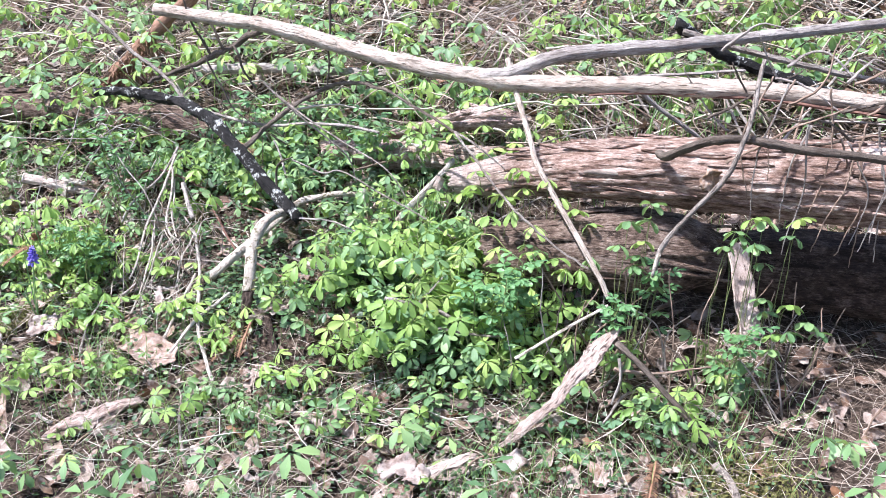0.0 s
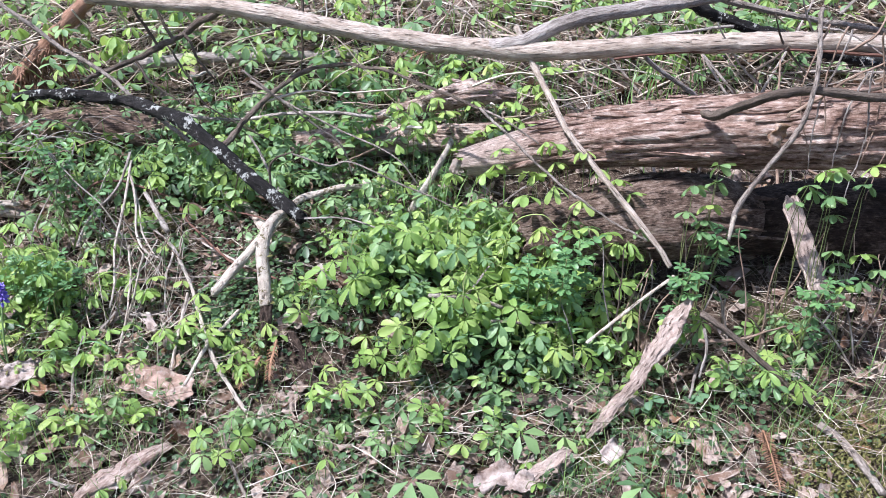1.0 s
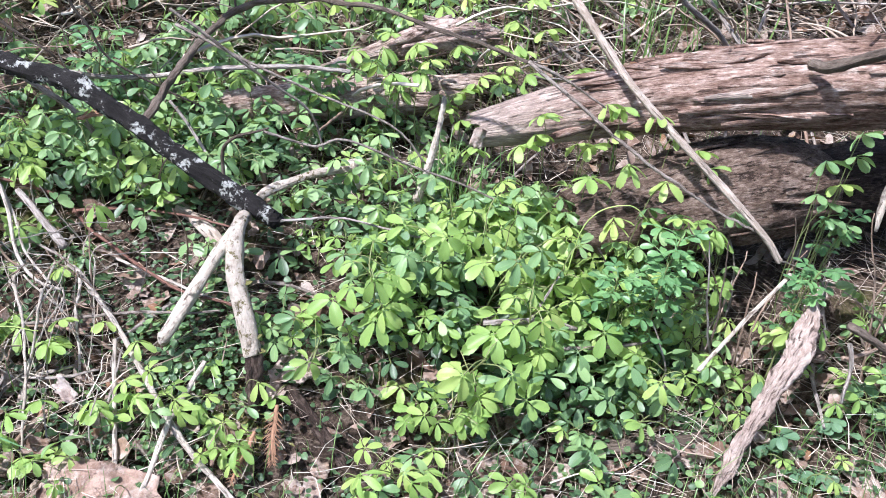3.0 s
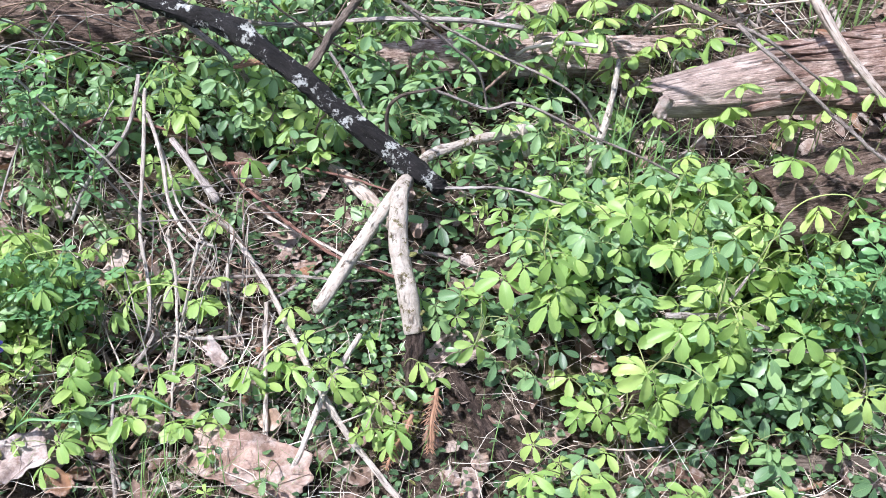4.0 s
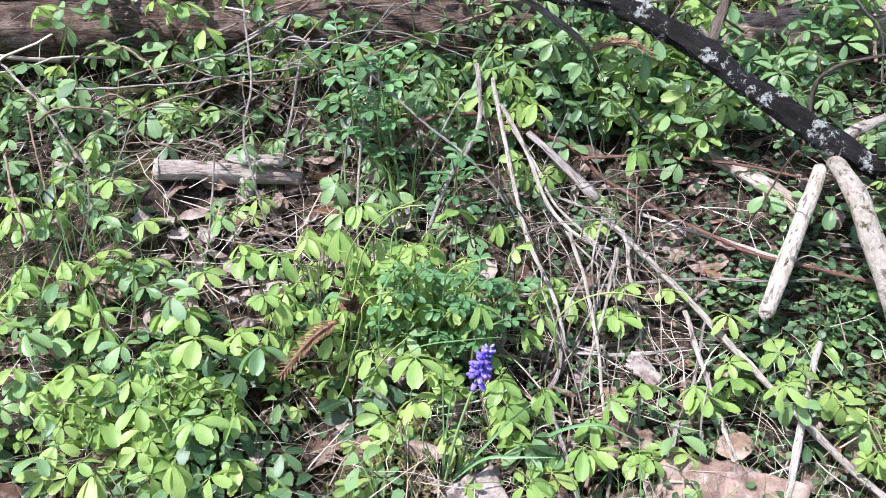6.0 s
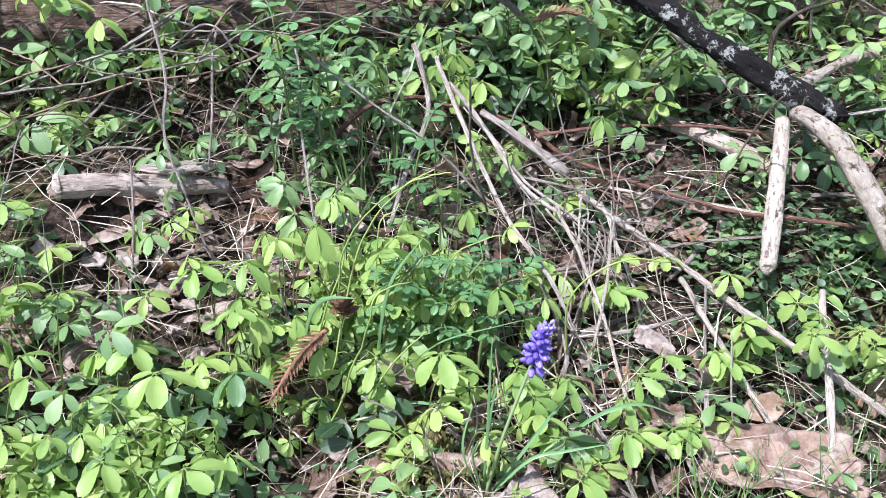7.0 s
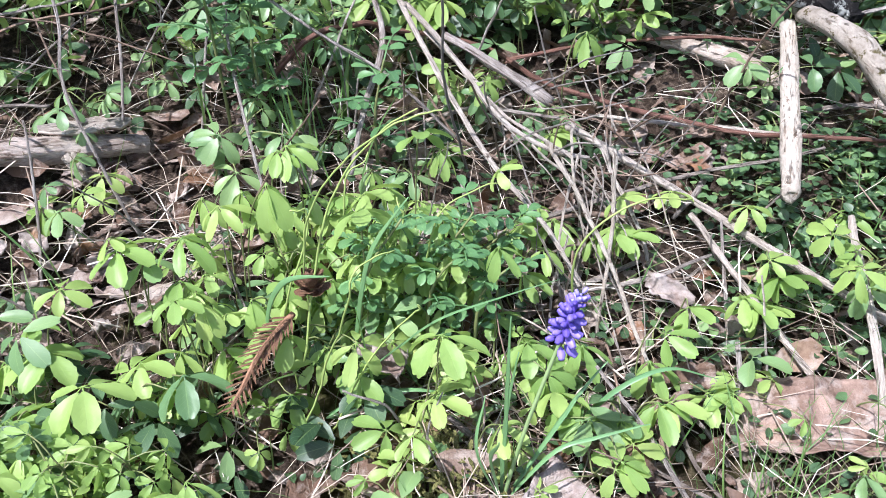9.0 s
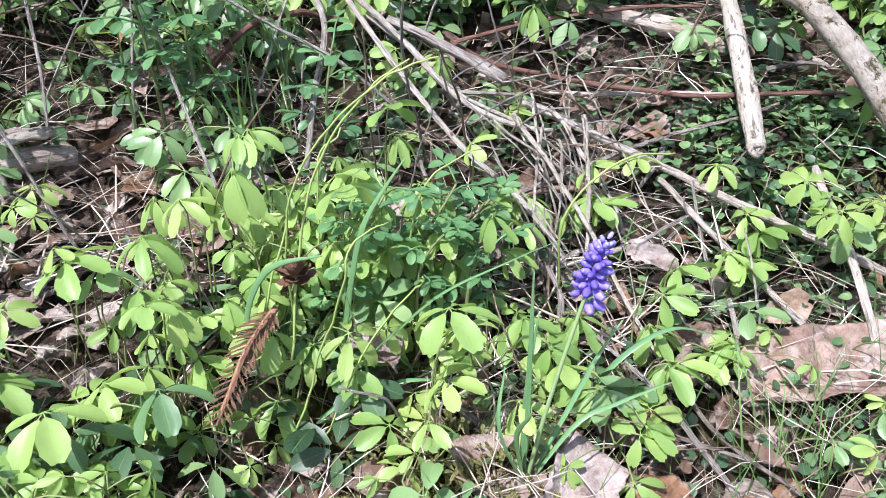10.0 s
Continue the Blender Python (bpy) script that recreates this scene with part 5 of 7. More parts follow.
def log_end_leaves():
    rnd = random.Random(73)
    heads = []
    for k, head in enumerate([(0.149, 1.387, 0.334), (0.149, 1.387, 0.303), (0.188, 1.363, 0.329), (0.21, 1.35, 0.3), (0.236, 1.334, 0.285), (0.254, 1.323, 0.262), (0.11, 1.411, 0.28), (0.063, 1.44, 0.288), (0.047, 1.449, 0.272), (0.07, 1.436, 0.316), (-0.001, 1.479, 0.262), (0.17, 1.375, 0.237), (0.033, 1.458, 0.219), (0.046, 1.45, 0.202), (0.122, 1.404, 0.278), (0.135, 1.396, 0.336)]):
        heads.append((head, "young" if k in (0, 2, 3, 5, 15) else "fresh", rnd.uniform(0.85, 1.05), rnd.uniform(150, 210), rnd.uniform(20, 50), 900 + k))
    for k in range(14):
        x = rnd.uniform(-0.03, 0.10)
        heads.append(((x, 1.43 - 0.45 * x + rnd.uniform(-0.04, 0.0), rnd.uniform(0.17, 0.24)), rnd.choice(["fresh", "mature", "mature"]), rnd.uniform(0.75, 1.0), rnd.uniform(140, 220), rnd.uniform(15, 50), 930 + k))
    leaf_clumps(heads, "climber shoot with leaves hanging before the pale log")


def left_mound():
    rnd = random.Random(78)
    heads = []
    for k in range(20):
        x, y = rnd.uniform(-0.66, -0.50), rnd.uniform(1.20, 1.265)
        heads.append(((x, y, float(ground_height(x, y)) + rnd.uniform(0.02, 0.045)), rnd.choice(["mature", "fresh"]), rnd.uniform(0.5, 0.78), rnd.uniform(120, 240), rnd.uniform(15, 45), 1650 + k))
    leaf_clumps(heads, "low green climber shoot before the bark sheet")
    rnd = random.Random(72)
    heads = []
    for k in range(36):
        x, y = rnd.gauss(-0.715, 0.045), rnd.gauss(1.53, 0.025)
        kind = rnd.choice(["young", "young", "fresh"])
        heads.append(((x, y, float(ground_height(x, y)) + rnd.uniform(0.06, 0.135)), kind, rnd.uniform(0.42, 0.85), rnd.uniform(110, 250), rnd.uniform(0, 15) if kind == "young" else rnd.uniform(15, 50), 1450 + k))
    for k in range(54):
        x, y = rnd.uniform(-1.14, -0.95), rnd.uniform(1.52, 1.85)
        heads.append(((x, y, float(ground_height(x, y)) + rnd.uniform(0.04, 0.09)), rnd.choice(["fresh", "young", "mature"]), rnd.uniform(0.7, 1.05), rnd.uniform(130, 230), rnd.uniform(10, 40), 1400 + k))
    for k in range(52):
        a, q = rnd.uniform(0, 6.28), rnd.random() ** 0.5
        x, y = -0.775 + 0.11 * q * math.cos(a), 1.535 + 0.055 * q * math.sin(a)
        if x < -0.77 and y < 1.535:
            continue
        kind = rnd.choice(["young", "young", "fresh"])
        heads.append(((x, y, float(ground_height(x, y)) + rnd.uniform(0.06, 0.16)), kind, rnd.uniform(0.5, 0.95), rnd.uniform(130, 230), rnd.uniform(0, 10) if kind == "young" else rnd.uniform(20, 50), 800 + k))
    for k in range(40):
        x, y = rnd.uniform(-1.03, -0.70), rnd.uniform(1.42, 1.64)
        if -0.89 < x < -0.72 and 1.43 < y < 1.535:
            continue
        heads.append(((x, y, float(ground_height(x, y)) + rnd.uniform(0.05, 0.11)), rnd.choice(["young", "fresh", "fresh"]), rnd.uniform(0.6, 1.1), rnd.uniform(130, 230), rnd.uniform(0, 35), 840 + k))
    leaf_clumps(heads, "yellow-green climber shoot with hanging young leaves")


def hero_shoot(head, kind, size, yaw, tilt, seed, label, plant=None):
    """A leaf held where it stands, on its stem from the ground; of its own or on a plant that has others."""
    h = Vector(head)
    rnd = random.Random(seed)
    base = Vector(on_ground(h.x + rnd.uniform(-0.015, 0.015), h.y + rnd.uniform(0.0, 0.03), -0.006))
    if plant is None:
        plant = empty("akebia_shoot", base, label, "plant", "climber shoots")
    root = Matrix.Translation(-plant.location)
    bend = Vector((rnd.uniform(-0.02, 0.02), rnd.uniform(-0.006, 0.022), rnd.uniform(-0.008, 0.012)))
    part("stem", tube([base, base.lerp(h, 0.4) + bend, base.lerp(h, 0.8) + bend * 0.7 + Vector((0, 0, 0.006)), h], (0.0007, 0.0006, 0.0005), 5, 12, 0, 0.002, seed), green_stem, plant)
    leaf = new("leaf", LEAVES[kind][seed % len(LEAVES[kind])])
    leaf.parent = plant
    leaf.matrix_parent_inverse = root
    leaf.matrix_basis = Matrix.Translation(h) @ pose(0, 0, 0, tilt, 0, yaw) @ Matrix.Scale(size, 4)
    return plant


def leaf_clumps(heads, label):
    """Leaves given as (head, kind, size, yaw, tilt, seed), gathered with their neighbours into plants of about five."""
    left = list(heads)
    while left:
        first = left[0]
        left.sort(key=lambda a: (a[0][0] - first[0][0]) ** 2 + (a[0][1] - first[0][1]) ** 2)
        plant = None
        for one in left[:5]:
            plant = hero_shoot(*one, label, plant)
        left = left[5:]


FIVE = "single bright five-leaflet leaf on a thin stem"
HANG = "yellow-green young leaf hanging from a thin stem"
SINGLE_LEAVES_A = [
    ((-0.733, 1.426, 0.124), "fresh", 0.72, 170, 28, FIVE),
    ((-0.735, 1.384, 0.096), "fresh", 0.72, 190, 30, FIVE),
    ((-0.744, 1.508, 0.188), "fresh", 0.9, 150, 35, FIVE),
    ((-0.835, 1.579, 0.168), "young", 1.0, 200, 5, HANG),
    ((-0.539, 1.347, 0.064), "three", 0.75, 200, 22, "single broad three-leaflet leaf over the bark sheet"),
    ((-0.50, 1.373, 0.074), "fresh", 0.8, 160, 20, FIVE),
    ((-0.78, 1.561, 0.196), "young", 1.1, 180, 0, HANG),
    ((-0.683, 1.449, 0.165), "young", 0.8, 190, 0, HANG),
    ((-0.866, 1.534, 0.102), "mature", 1.1, 170, 25, FIVE),
    ((-0.67, 1.374, 0.068), "mature", 1.1, 180, 15, FIVE),
    ((-0.935, 1.555, 0.10), "young", 1.0, 160, 0, HANG),
    ((-0.608, 1.486, 0.11), "young", 0.8, 200, 0, HANG),
]
SINGLE_LEAVES_B = [
    ((-0.46, 1.60, 0.205), "young", 1.15, 190, 0, HANG),
    ((-0.445, 1.43, 0.11), "young", 0.85, 170, 0, HANG),
    ((-0.40, 1.335, 0.08), "young", 0.85, 190, 0, HANG),
    ((0.13, 1.33, 0.285), "young", 1.1, 180, 0, HANG),
    ((0.165, 1.30, 0.27), "young", 1.0, 200, 0, HANG),
    ((0.09, 1.35, 0.265), "fresh", 1.0, 160, 10, FIVE),
    ((0.20, 1.27, 0.225), "fresh", 0.9, 170, 20, FIVE),
    ((0.03, 1.40, 0.24), "mature", 1.0, 170, 25, FIVE),
    ((-0.85, 1.62, 0.135), "mature", 1.0, 180, 25, FIVE),
    ((-0.93, 1.45, 0.105), "fresh", 1.0, 200, 25, FIVE),
    ((-0.95, 1.42, 0.095), "young", 1.0, 170, 0, HANG),
    ((-0.335, 1.315, 0.105), "young", 0.8, 190, 5, HANG),
    ((-0.320, 1.308, 0.086), "fresh", 0.7, 160, 25, FIVE),
    ((-0.352, 1.310, 0.080), "mature", 0.75, 200, 25, FIVE),
    ((-0.657, 1.388, 0.060), "three", 0.8, 190, 25, "broad bluish three-leaflet leaf by the flower"),
    ((-0.640, 1.372, 0.050), "three", 0.7, 150, 20, "broad bluish three-leaflet leaf by the flower"),
]
for k, (head, kind, size, yaw, tilt, label) in enumerate(SINGLE_LEAVES_A + SINGLE_LEAVES_B):
    hero_shoot(head, kind, size, yaw, tilt, 300 + k, label)


def scattered_heads():
    """Young leaves standing among the dry stems, and leaves before the short log at the back."""
    rnd = random.Random(75)
    heads = []
    for k in range(40):
        x = rnd.uniform(-1.25, -0.55)
        y = 1.90 - 0.25 * (x + 0.6) + rnd.uniform(-0.05, 0.03)
        heads.append(((x, y, float(ground_height(x, y)) + rnd.uniform(0.03, 0.17)), rnd.choice(["mature", "mature", "fresh", "young"]), rnd.uniform(0.7, 1.05), rnd.uniform(130, 230), rnd.uniform(10, 45), 1500 + k))
    leaf_clumps(heads, "green climber shoot before the long brown log")
    rnd = random.Random(74)
    for k, head in enumerate([(-0.706, 1.531, 0.093), (-0.71, 1.459, 0.077), (-0.655, 1.452, 0.078), (-0.63, 1.421, 0.075), (-0.671, 1.404, 0.069), (-0.724, 1.398, 0.065), (-0.623, 1.358, 0.065), (-0.504, 1.384, 0.078), (-0.464, 1.38, 0.08), (-0.371, 1.389, 0.091), (-0.652, 1.363, 0.064), (-0.603, 1.384, 0.071), (-0.388, 1.303, 0.071), (-0.601, 1.62, 0.134), (-0.523, 1.718, 0.217), (-0.442, 1.693, 0.219), (-0.38, 1.611, 0.198), (-0.371, 1.268, 0.066), (-0.267, 1.185, 0.06), (-0.199, 1.167, 0.059), (-0.568, 1.518, 0.104), (-0.695, 1.603, 0.115)]):
        kind = rnd.choice(["young", "young", "fresh"])
        plant = hero_shoot(head, kind, rnd.uniform(0.8, 1.05), rnd.uniform(140, 220), rnd.uniform(0, 20) if kind == "young" else rnd.uniform(20, 45), 960 + k, "young climber shoot standing among dry stems")
        twin = Vector(head) + Vector((rnd.uniform(-0.03, 0.03), rnd.uniform(-0.02, 0.03), rnd.uniform(-0.025, 0.0)))
        hero_shoot(twin, "fresh", rnd.uniform(0.65, 0.9), rnd.uniform(120, 240), rnd.uniform(15, 45), 1010 + k, "", plant)
    heads = []
    for k in range(20):
        x, y = rnd.uniform(-0.87, -0.66), rnd.uniform(1.50, 1.64)
        head = (x, y, float(ground_height(x, y)) + rnd.uniform(0.045, 0.095))
        kind = rnd.choice(["young", "young", "fresh"])
        heads.append((head, kind, rnd.uniform(0.6, 0.95), rnd.uniform(130, 230), rnd.uniform(0, 20) if kind == "young" else rnd.uniform(20, 50), 1140 + k))
    leaf_clumps(heads, "yellow-green climber shoot with hanging young leaves")
    heads = []
    for k in range(44):
        x = rnd.uniform(-0.34, 0.12)
        heads.append(((x, 1.69 - 0.22 * (x + 0.1) + rnd.uniform(-0.05, 0.03), rnd.uniform(0.20, 0.31)), rnd.choice(["mature", "mature", "fresh", "young"]), rnd.uniform(0.7, 1.0), rnd.uniform(130, 230), rnd.uniform(15, 50), 1060 + k))
    leaf_clumps(heads, "climber shoot with green leaves before the short log")
    heads = []
    for k, head in enumerate([(0.454, 1.126, 0.356), (0.436, 1.133, 0.333), (0.469, 1.119, 0.357), (0.508, 1.102, 0.366), (0.461, 1.123, 0.32), (0.484, 1.113, 0.236), (0.517, 1.099, 0.233), (0.544, 1.087, 0.211), (0.456, 1.125, 0.165), (0.507, 1.103, 0.182), (0.295, 1.194, 0.323), (0.323, 1.182, 0.356), (0.318, 1.184, 0.294), (0.313, 1.186, 0.27), (0.334, 1.177, 0.244)]):
        heads.append((head, "mature" if k % 3 else "fresh", rnd.uniform(0.75, 1.0), rnd.uniform(150, 210), rnd.uniform(20, 50), 1250 + k))
        low = (head[0] + rnd.uniform(-0.02, 0.02), head[1] + rnd.uniform(-0.02, 0.01), head[2] - rnd.uniform(0.015, 0.04))
        heads.append((low, "mature", rnd.uniform(0.65, 0.9), rnd.uniform(150, 210), rnd.uniform(20, 50), 1270 + k))
    leaf_clumps(heads, "green climber shoot before the dark rotten log")
    heads = []
    for k in range(34):
        x, y = rnd.uniform(-0.75, 0.45), rnd.uniform(0.94, 1.17)
        heads.append(((x, y, float(ground_height(x, y)) + rnd.uniform(0.02, 0.05)), rnd.choice(["fresh", "mature", "young"]), rnd.uniform(0.5, 0.8), rnd.uniform(120, 240), rnd.uniform(10, 40), 1200 + k))
    leaf_clumps(heads, "small low climber shoot among litter")
    heads = []
    for k in range(44):
        x, y = rnd.uniform(-0.08, 0.30), rnd.uniform(1.60, 1.86)
        heads.append(((x, y, float(ground_height(x, y)) + rnd.uniform(0.08, 0.17)), rnd.choice(["fresh", "young", "fresh"]), rnd.uniform(0.9, 1.15), rnd.uniform(130, 230), rnd.uniform(10, 40), 1300 + k))
    leaf_clumps(heads, "bright climber shoot growing behind the pale log")
    heads = []
    for k in range(30):
        x, y = rnd.uniform(-0.80, -0.46), rnd.uniform(1.30, 1.60)
        if bump_at(x, y, -0.725, 1.365, 0.04, 0.05) > 0.4 or bump_at(x, y, -0.505, 1.30, 0.10, 0.07) > 0.35 or bump_at(x, y, -0.83, 1.49, 0.05, 0.05) > 0.4:
            continue
        heads.append(((x, y, float(ground_height(x, y)) + rnd.uniform(0.035, 0.07)), rnd.choice(["young", "fresh", "fresh"]), rnd.uniform(0.6, 0.9), rnd.uniform(130, 230), rnd.uniform(10, 40), 1350 + k))
    leaf_clumps(heads, "low yellow-green climber shoot among dry stems")
    heads = []
    for k in range(24):
        x = rnd.uniform(-0.04, 0.16)
        heads.append(((x, 1.40 - 0.4 * x + rnd.uniform(-0.06, 0.02), rnd.uniform(0.13, 0.21)), rnd.choice(["mature", "mature", "fresh"]), rnd.uniform(0.8, 1.05), rnd.uniform(130, 230), rnd.uniform(15, 50), 1110 + k))
    leaf_clumps(heads, "low green climber shoot in the shade of the log")


rnd = random.Random(77)
for k in range(12):
    x, y = rnd.uniform(0.19, 0.36), rnd.uniform(1.0, 1.09)
    hero_shoot((x, y, float(ground_height(x, y)) + rnd.uniform(0.015, 0.04)), "lobed", rnd.uniform(0.7, 1.1), rnd.uniform(120, 240), rnd.uniform(15, 45), 1600 + k, "small grey-green lobed leaf low in litter")
front_of_log()
scattered_heads()
log_end_leaves()
left_mound()


# ---- wild rose shoots with small paired leaflets ----
def rose_shoot(points, sprays, size, seed, label):
    rnd = random.Random(seed)
    plant = empty("wild_rose_shoot", points[0], label, "plant", "wild rose shoots")
    part("stem", tube(points, (0.0016, 0.0008), 6, 20, 0.1, 0.001, seed), green_stem, plant)
    p = spline(points, 40)
    for k in range(sprays):
        i = int(39 * (0.3 + 0.7 * k / max(1, sprays - 1)))
        a = k * 2.4 + rnd.uniform(-0.5, 0.5)
        way = Vector((math.cos(a), math.sin(a), 0.35)).normalized()
        length = size * rnd.uniform(1.8, 2.8)
        m = Matrix.Translation(Vector(p[i])) @ way.to_track_quat("Y", "Z").to_matrix().to_4x4()
        pieces = [tube([(0, 0, 0), (0, length * 0.5, 0.003), (0, length, 0)], (0.0007, 0.0005), 4, 5)]
        for j in range(5):
            s = 0.4 + 0.4 * (j // 2) if j < 4 else 1.0
            side = (-1) ** j
            turn = pose(0, length * s, 0, 0, 0, -side * 55 if j < 4 else 0) @ pose(0, 0, 0, rnd.uniform(-25, 10), rnd.uniform(-12, 12), 0)
            pieces.append(moved(leaflet(size * 1.3, size * 0.80, 0.3, 0.4, 0, 9, 5, rnd.uniform(0, 9)), turn))
        part("leaf_spray", moved(joined(pieces), m), rose_leaf, plant)
    return plant


ROSE_LABEL = "small wild rose shoot with bluish-green paired leaflets"
ROSE_STEMS_A = [
    ([on_ground(-0.69, 1.74), (-0.70, 1.735, 0.20), (-0.695, 1.725, 0.29)], 14, 0.012),
    ([on_ground(-0.72, 1.76), (-0.725, 1.75, 0.22), (-0.735, 1.74, 0.31)], 12, 0.012),
    ([on_ground(-0.635, 1.66), (-0.64, 1.655, 0.16), (-0.63, 1.65, 0.21)], 9, 0.011),
    ([on_ground(0.10, 1.23), (0.11, 1.22, 0.14), (0.115, 1.215, 0.215)], 15, 0.012),
    ([on_ground(0.06, 1.25), (0.065, 1.24, 0.15), (0.06, 1.23, 0.20)], 12, 0.011),
    ([on_ground(-0.715, 1.49), (-0.71, 1.485, 0.12), (-0.69, 1.475, 0.15)], 8, 0.008),
    ([on_ground(-0.685, 1.475), (-0.68, 1.47, 0.11), (-0.655, 1.465, 0.13)], 7, 0.008),
    ([on_ground(-0.70, 1.505), (-0.695, 1.50, 0.12), (-0.67, 1.49, 0.165)], 12, 0.009),
    ([on_ground(-0.675, 1.51), (-0.66, 1.50, 0.11), (-0.63, 1.49, 0.145)], 10, 0.009),
]
ROSE_STEMS_B = [
    ([on_ground(-0.42, 1.80), (-0.42, 1.80, 0.30), (-0.40, 1.79, 0.36)], 10, 0.013),
    ([on_ground(-0.15, 1.72), (-0.15, 1.71, 0.28), (-0.14, 1.70, 0.35)], 10, 0.013),
    ([on_ground(0.44, 1.10), (0.45, 1.09, 0.15), (0.46, 1.08, 0.20)], 14, 0.010),
    ([on_ground(0.13, 1.25), (0.135, 1.24, 0.16), (0.14, 1.23, 0.235)], 15, 0.012),
    ([on_ground(0.27, 1.17), (0.275, 1.16, 0.15), (0.285, 1.15, 0.205)], 16, 0.010),
    ([on_ground(0.34, 1.21), (0.345, 1.195, 0.18), (0.35, 1.18, 0.25)], 10, 0.011),
    ([on_ground(-0.75, 1.52), (-0.745, 1.51, 0.13), (-0.72, 1.50, 0.175)], 11, 0.009),
]
for k, (pts, sprays, size) in enumerate(ROSE_STEMS_A + ROSE_STEMS_B):
    rose_shoot(pts, sprays, size, 500 + k, ROSE_LABEL)

def waxy_leaf(place, length, yaw, tilt, seed):
    """A dark evergreen leaf on a short stalk."""
    b = empty("evergreen_leaf", place, "single dark green waxy oval leaf low in the undergrowth", "leaf", "dark waxy leaves")
    m = Matrix.Translation(place) @ pose(0, 0, 0, tilt, 0, yaw)
    part("blade", moved(leaflet(length, length * 0.55, 0.2, 0.3, 0.1, 10, 7, seed), m), waxy, b)
    part("leaf_stalk", moved(tube([(0, 0, 0), (0, -0.02, -0.012), (0, -0.03, -0.05)], (0.0009, 0.0008), 5, 6), m), green_stem, b)
    return b


for k, place in enumerate([(-0.651, 1.51, 0.113), (-0.642, 1.499, 0.112), (-0.802, 1.488, 0.055), (-0.849, 1.625, 0.089), (-0.813, 1.524, 0.056)]):
    waxy_leaf(Vector(place), 0.024 + 0.003 * (k % 3), (200, 160, 120, 250, 200)[k], (50, 60, 25, 55, 20)[k], k * 1.3)
stick("climber_tip", "pale yellow-green bare shoot tip rising from leaves", "plant", yellow_stem, [(-0.80, 1.50, 0.10), (-0.775, 1.50, 0.19), (-0.755, 1.48, 0.245), (-0.735, 1.455, 0.272)], 0.0008, 0.0005, 6, 0.1, 0.006, 1.0)
stick("climber_tip", "pale yellow-green bare shoot tip rising from leaves", "plant", yellow_stem, [(-0.785, 1.52, 0.10), (-0.785, 1.50, 0.20), (-0.76, 1.46, 0.262), (-0.73, 1.44, 0.275)], 0.0007, 0.0005, 6, 0.1, 0.006, 2.0)
stick("climber_tip", "thin yellowish shoot tip bending over the sticks", "plant", yellow_stem, [(-0.60, 1.46, 0.06), (-0.61, 1.45, 0.13), (-0.58, 1.43, 0.165), (-0.54, 1.415, 0.16)], 0.0009, 0.0006, 6, 0.1, 0.003, 3.0)
stick("climber_tip", "thin yellowish shoot tip curling before the log", "plant", yellow_stem, [(0.03, 1.30, 0.12), (0.05, 1.29, 0.24), (0.09, 1.27, 0.265), (0.115, 1.26, 0.245)], 0.0009, 0.0006, 6, 0.1, 0.003, 4.0)


rnd = random.Random(91)
for k in range(6):
    x, y = rnd.uniform(-0.82, -0.72), rnd.uniform(1.49, 1.56)
    low = Vector(on_ground(x, y, 0.02))
    top = low + Vector((rnd.uniform(-0.01, 0.05), rnd.uniform(-0.05, 0.0), rnd.uniform(0.09, 0.15)))
    tip = top + Vector((rnd.uniform(-0.02, 0.04), rnd.uniform(-0.02, 0.01), rnd.uniform(-0.01, 0.02)))
    stick("climber_tip", "pale yellow-green bare shoot tip rising from leaves", "plant", yellow_stem, [low, low.lerp(top, 0.5) + Vector((rnd.uniform(-0.012, 0.012), 0, 0.01)), top, tip], 0.0008, 0.0005, 6, 0.1, 0.008, 5.0 + k, "climber tips")


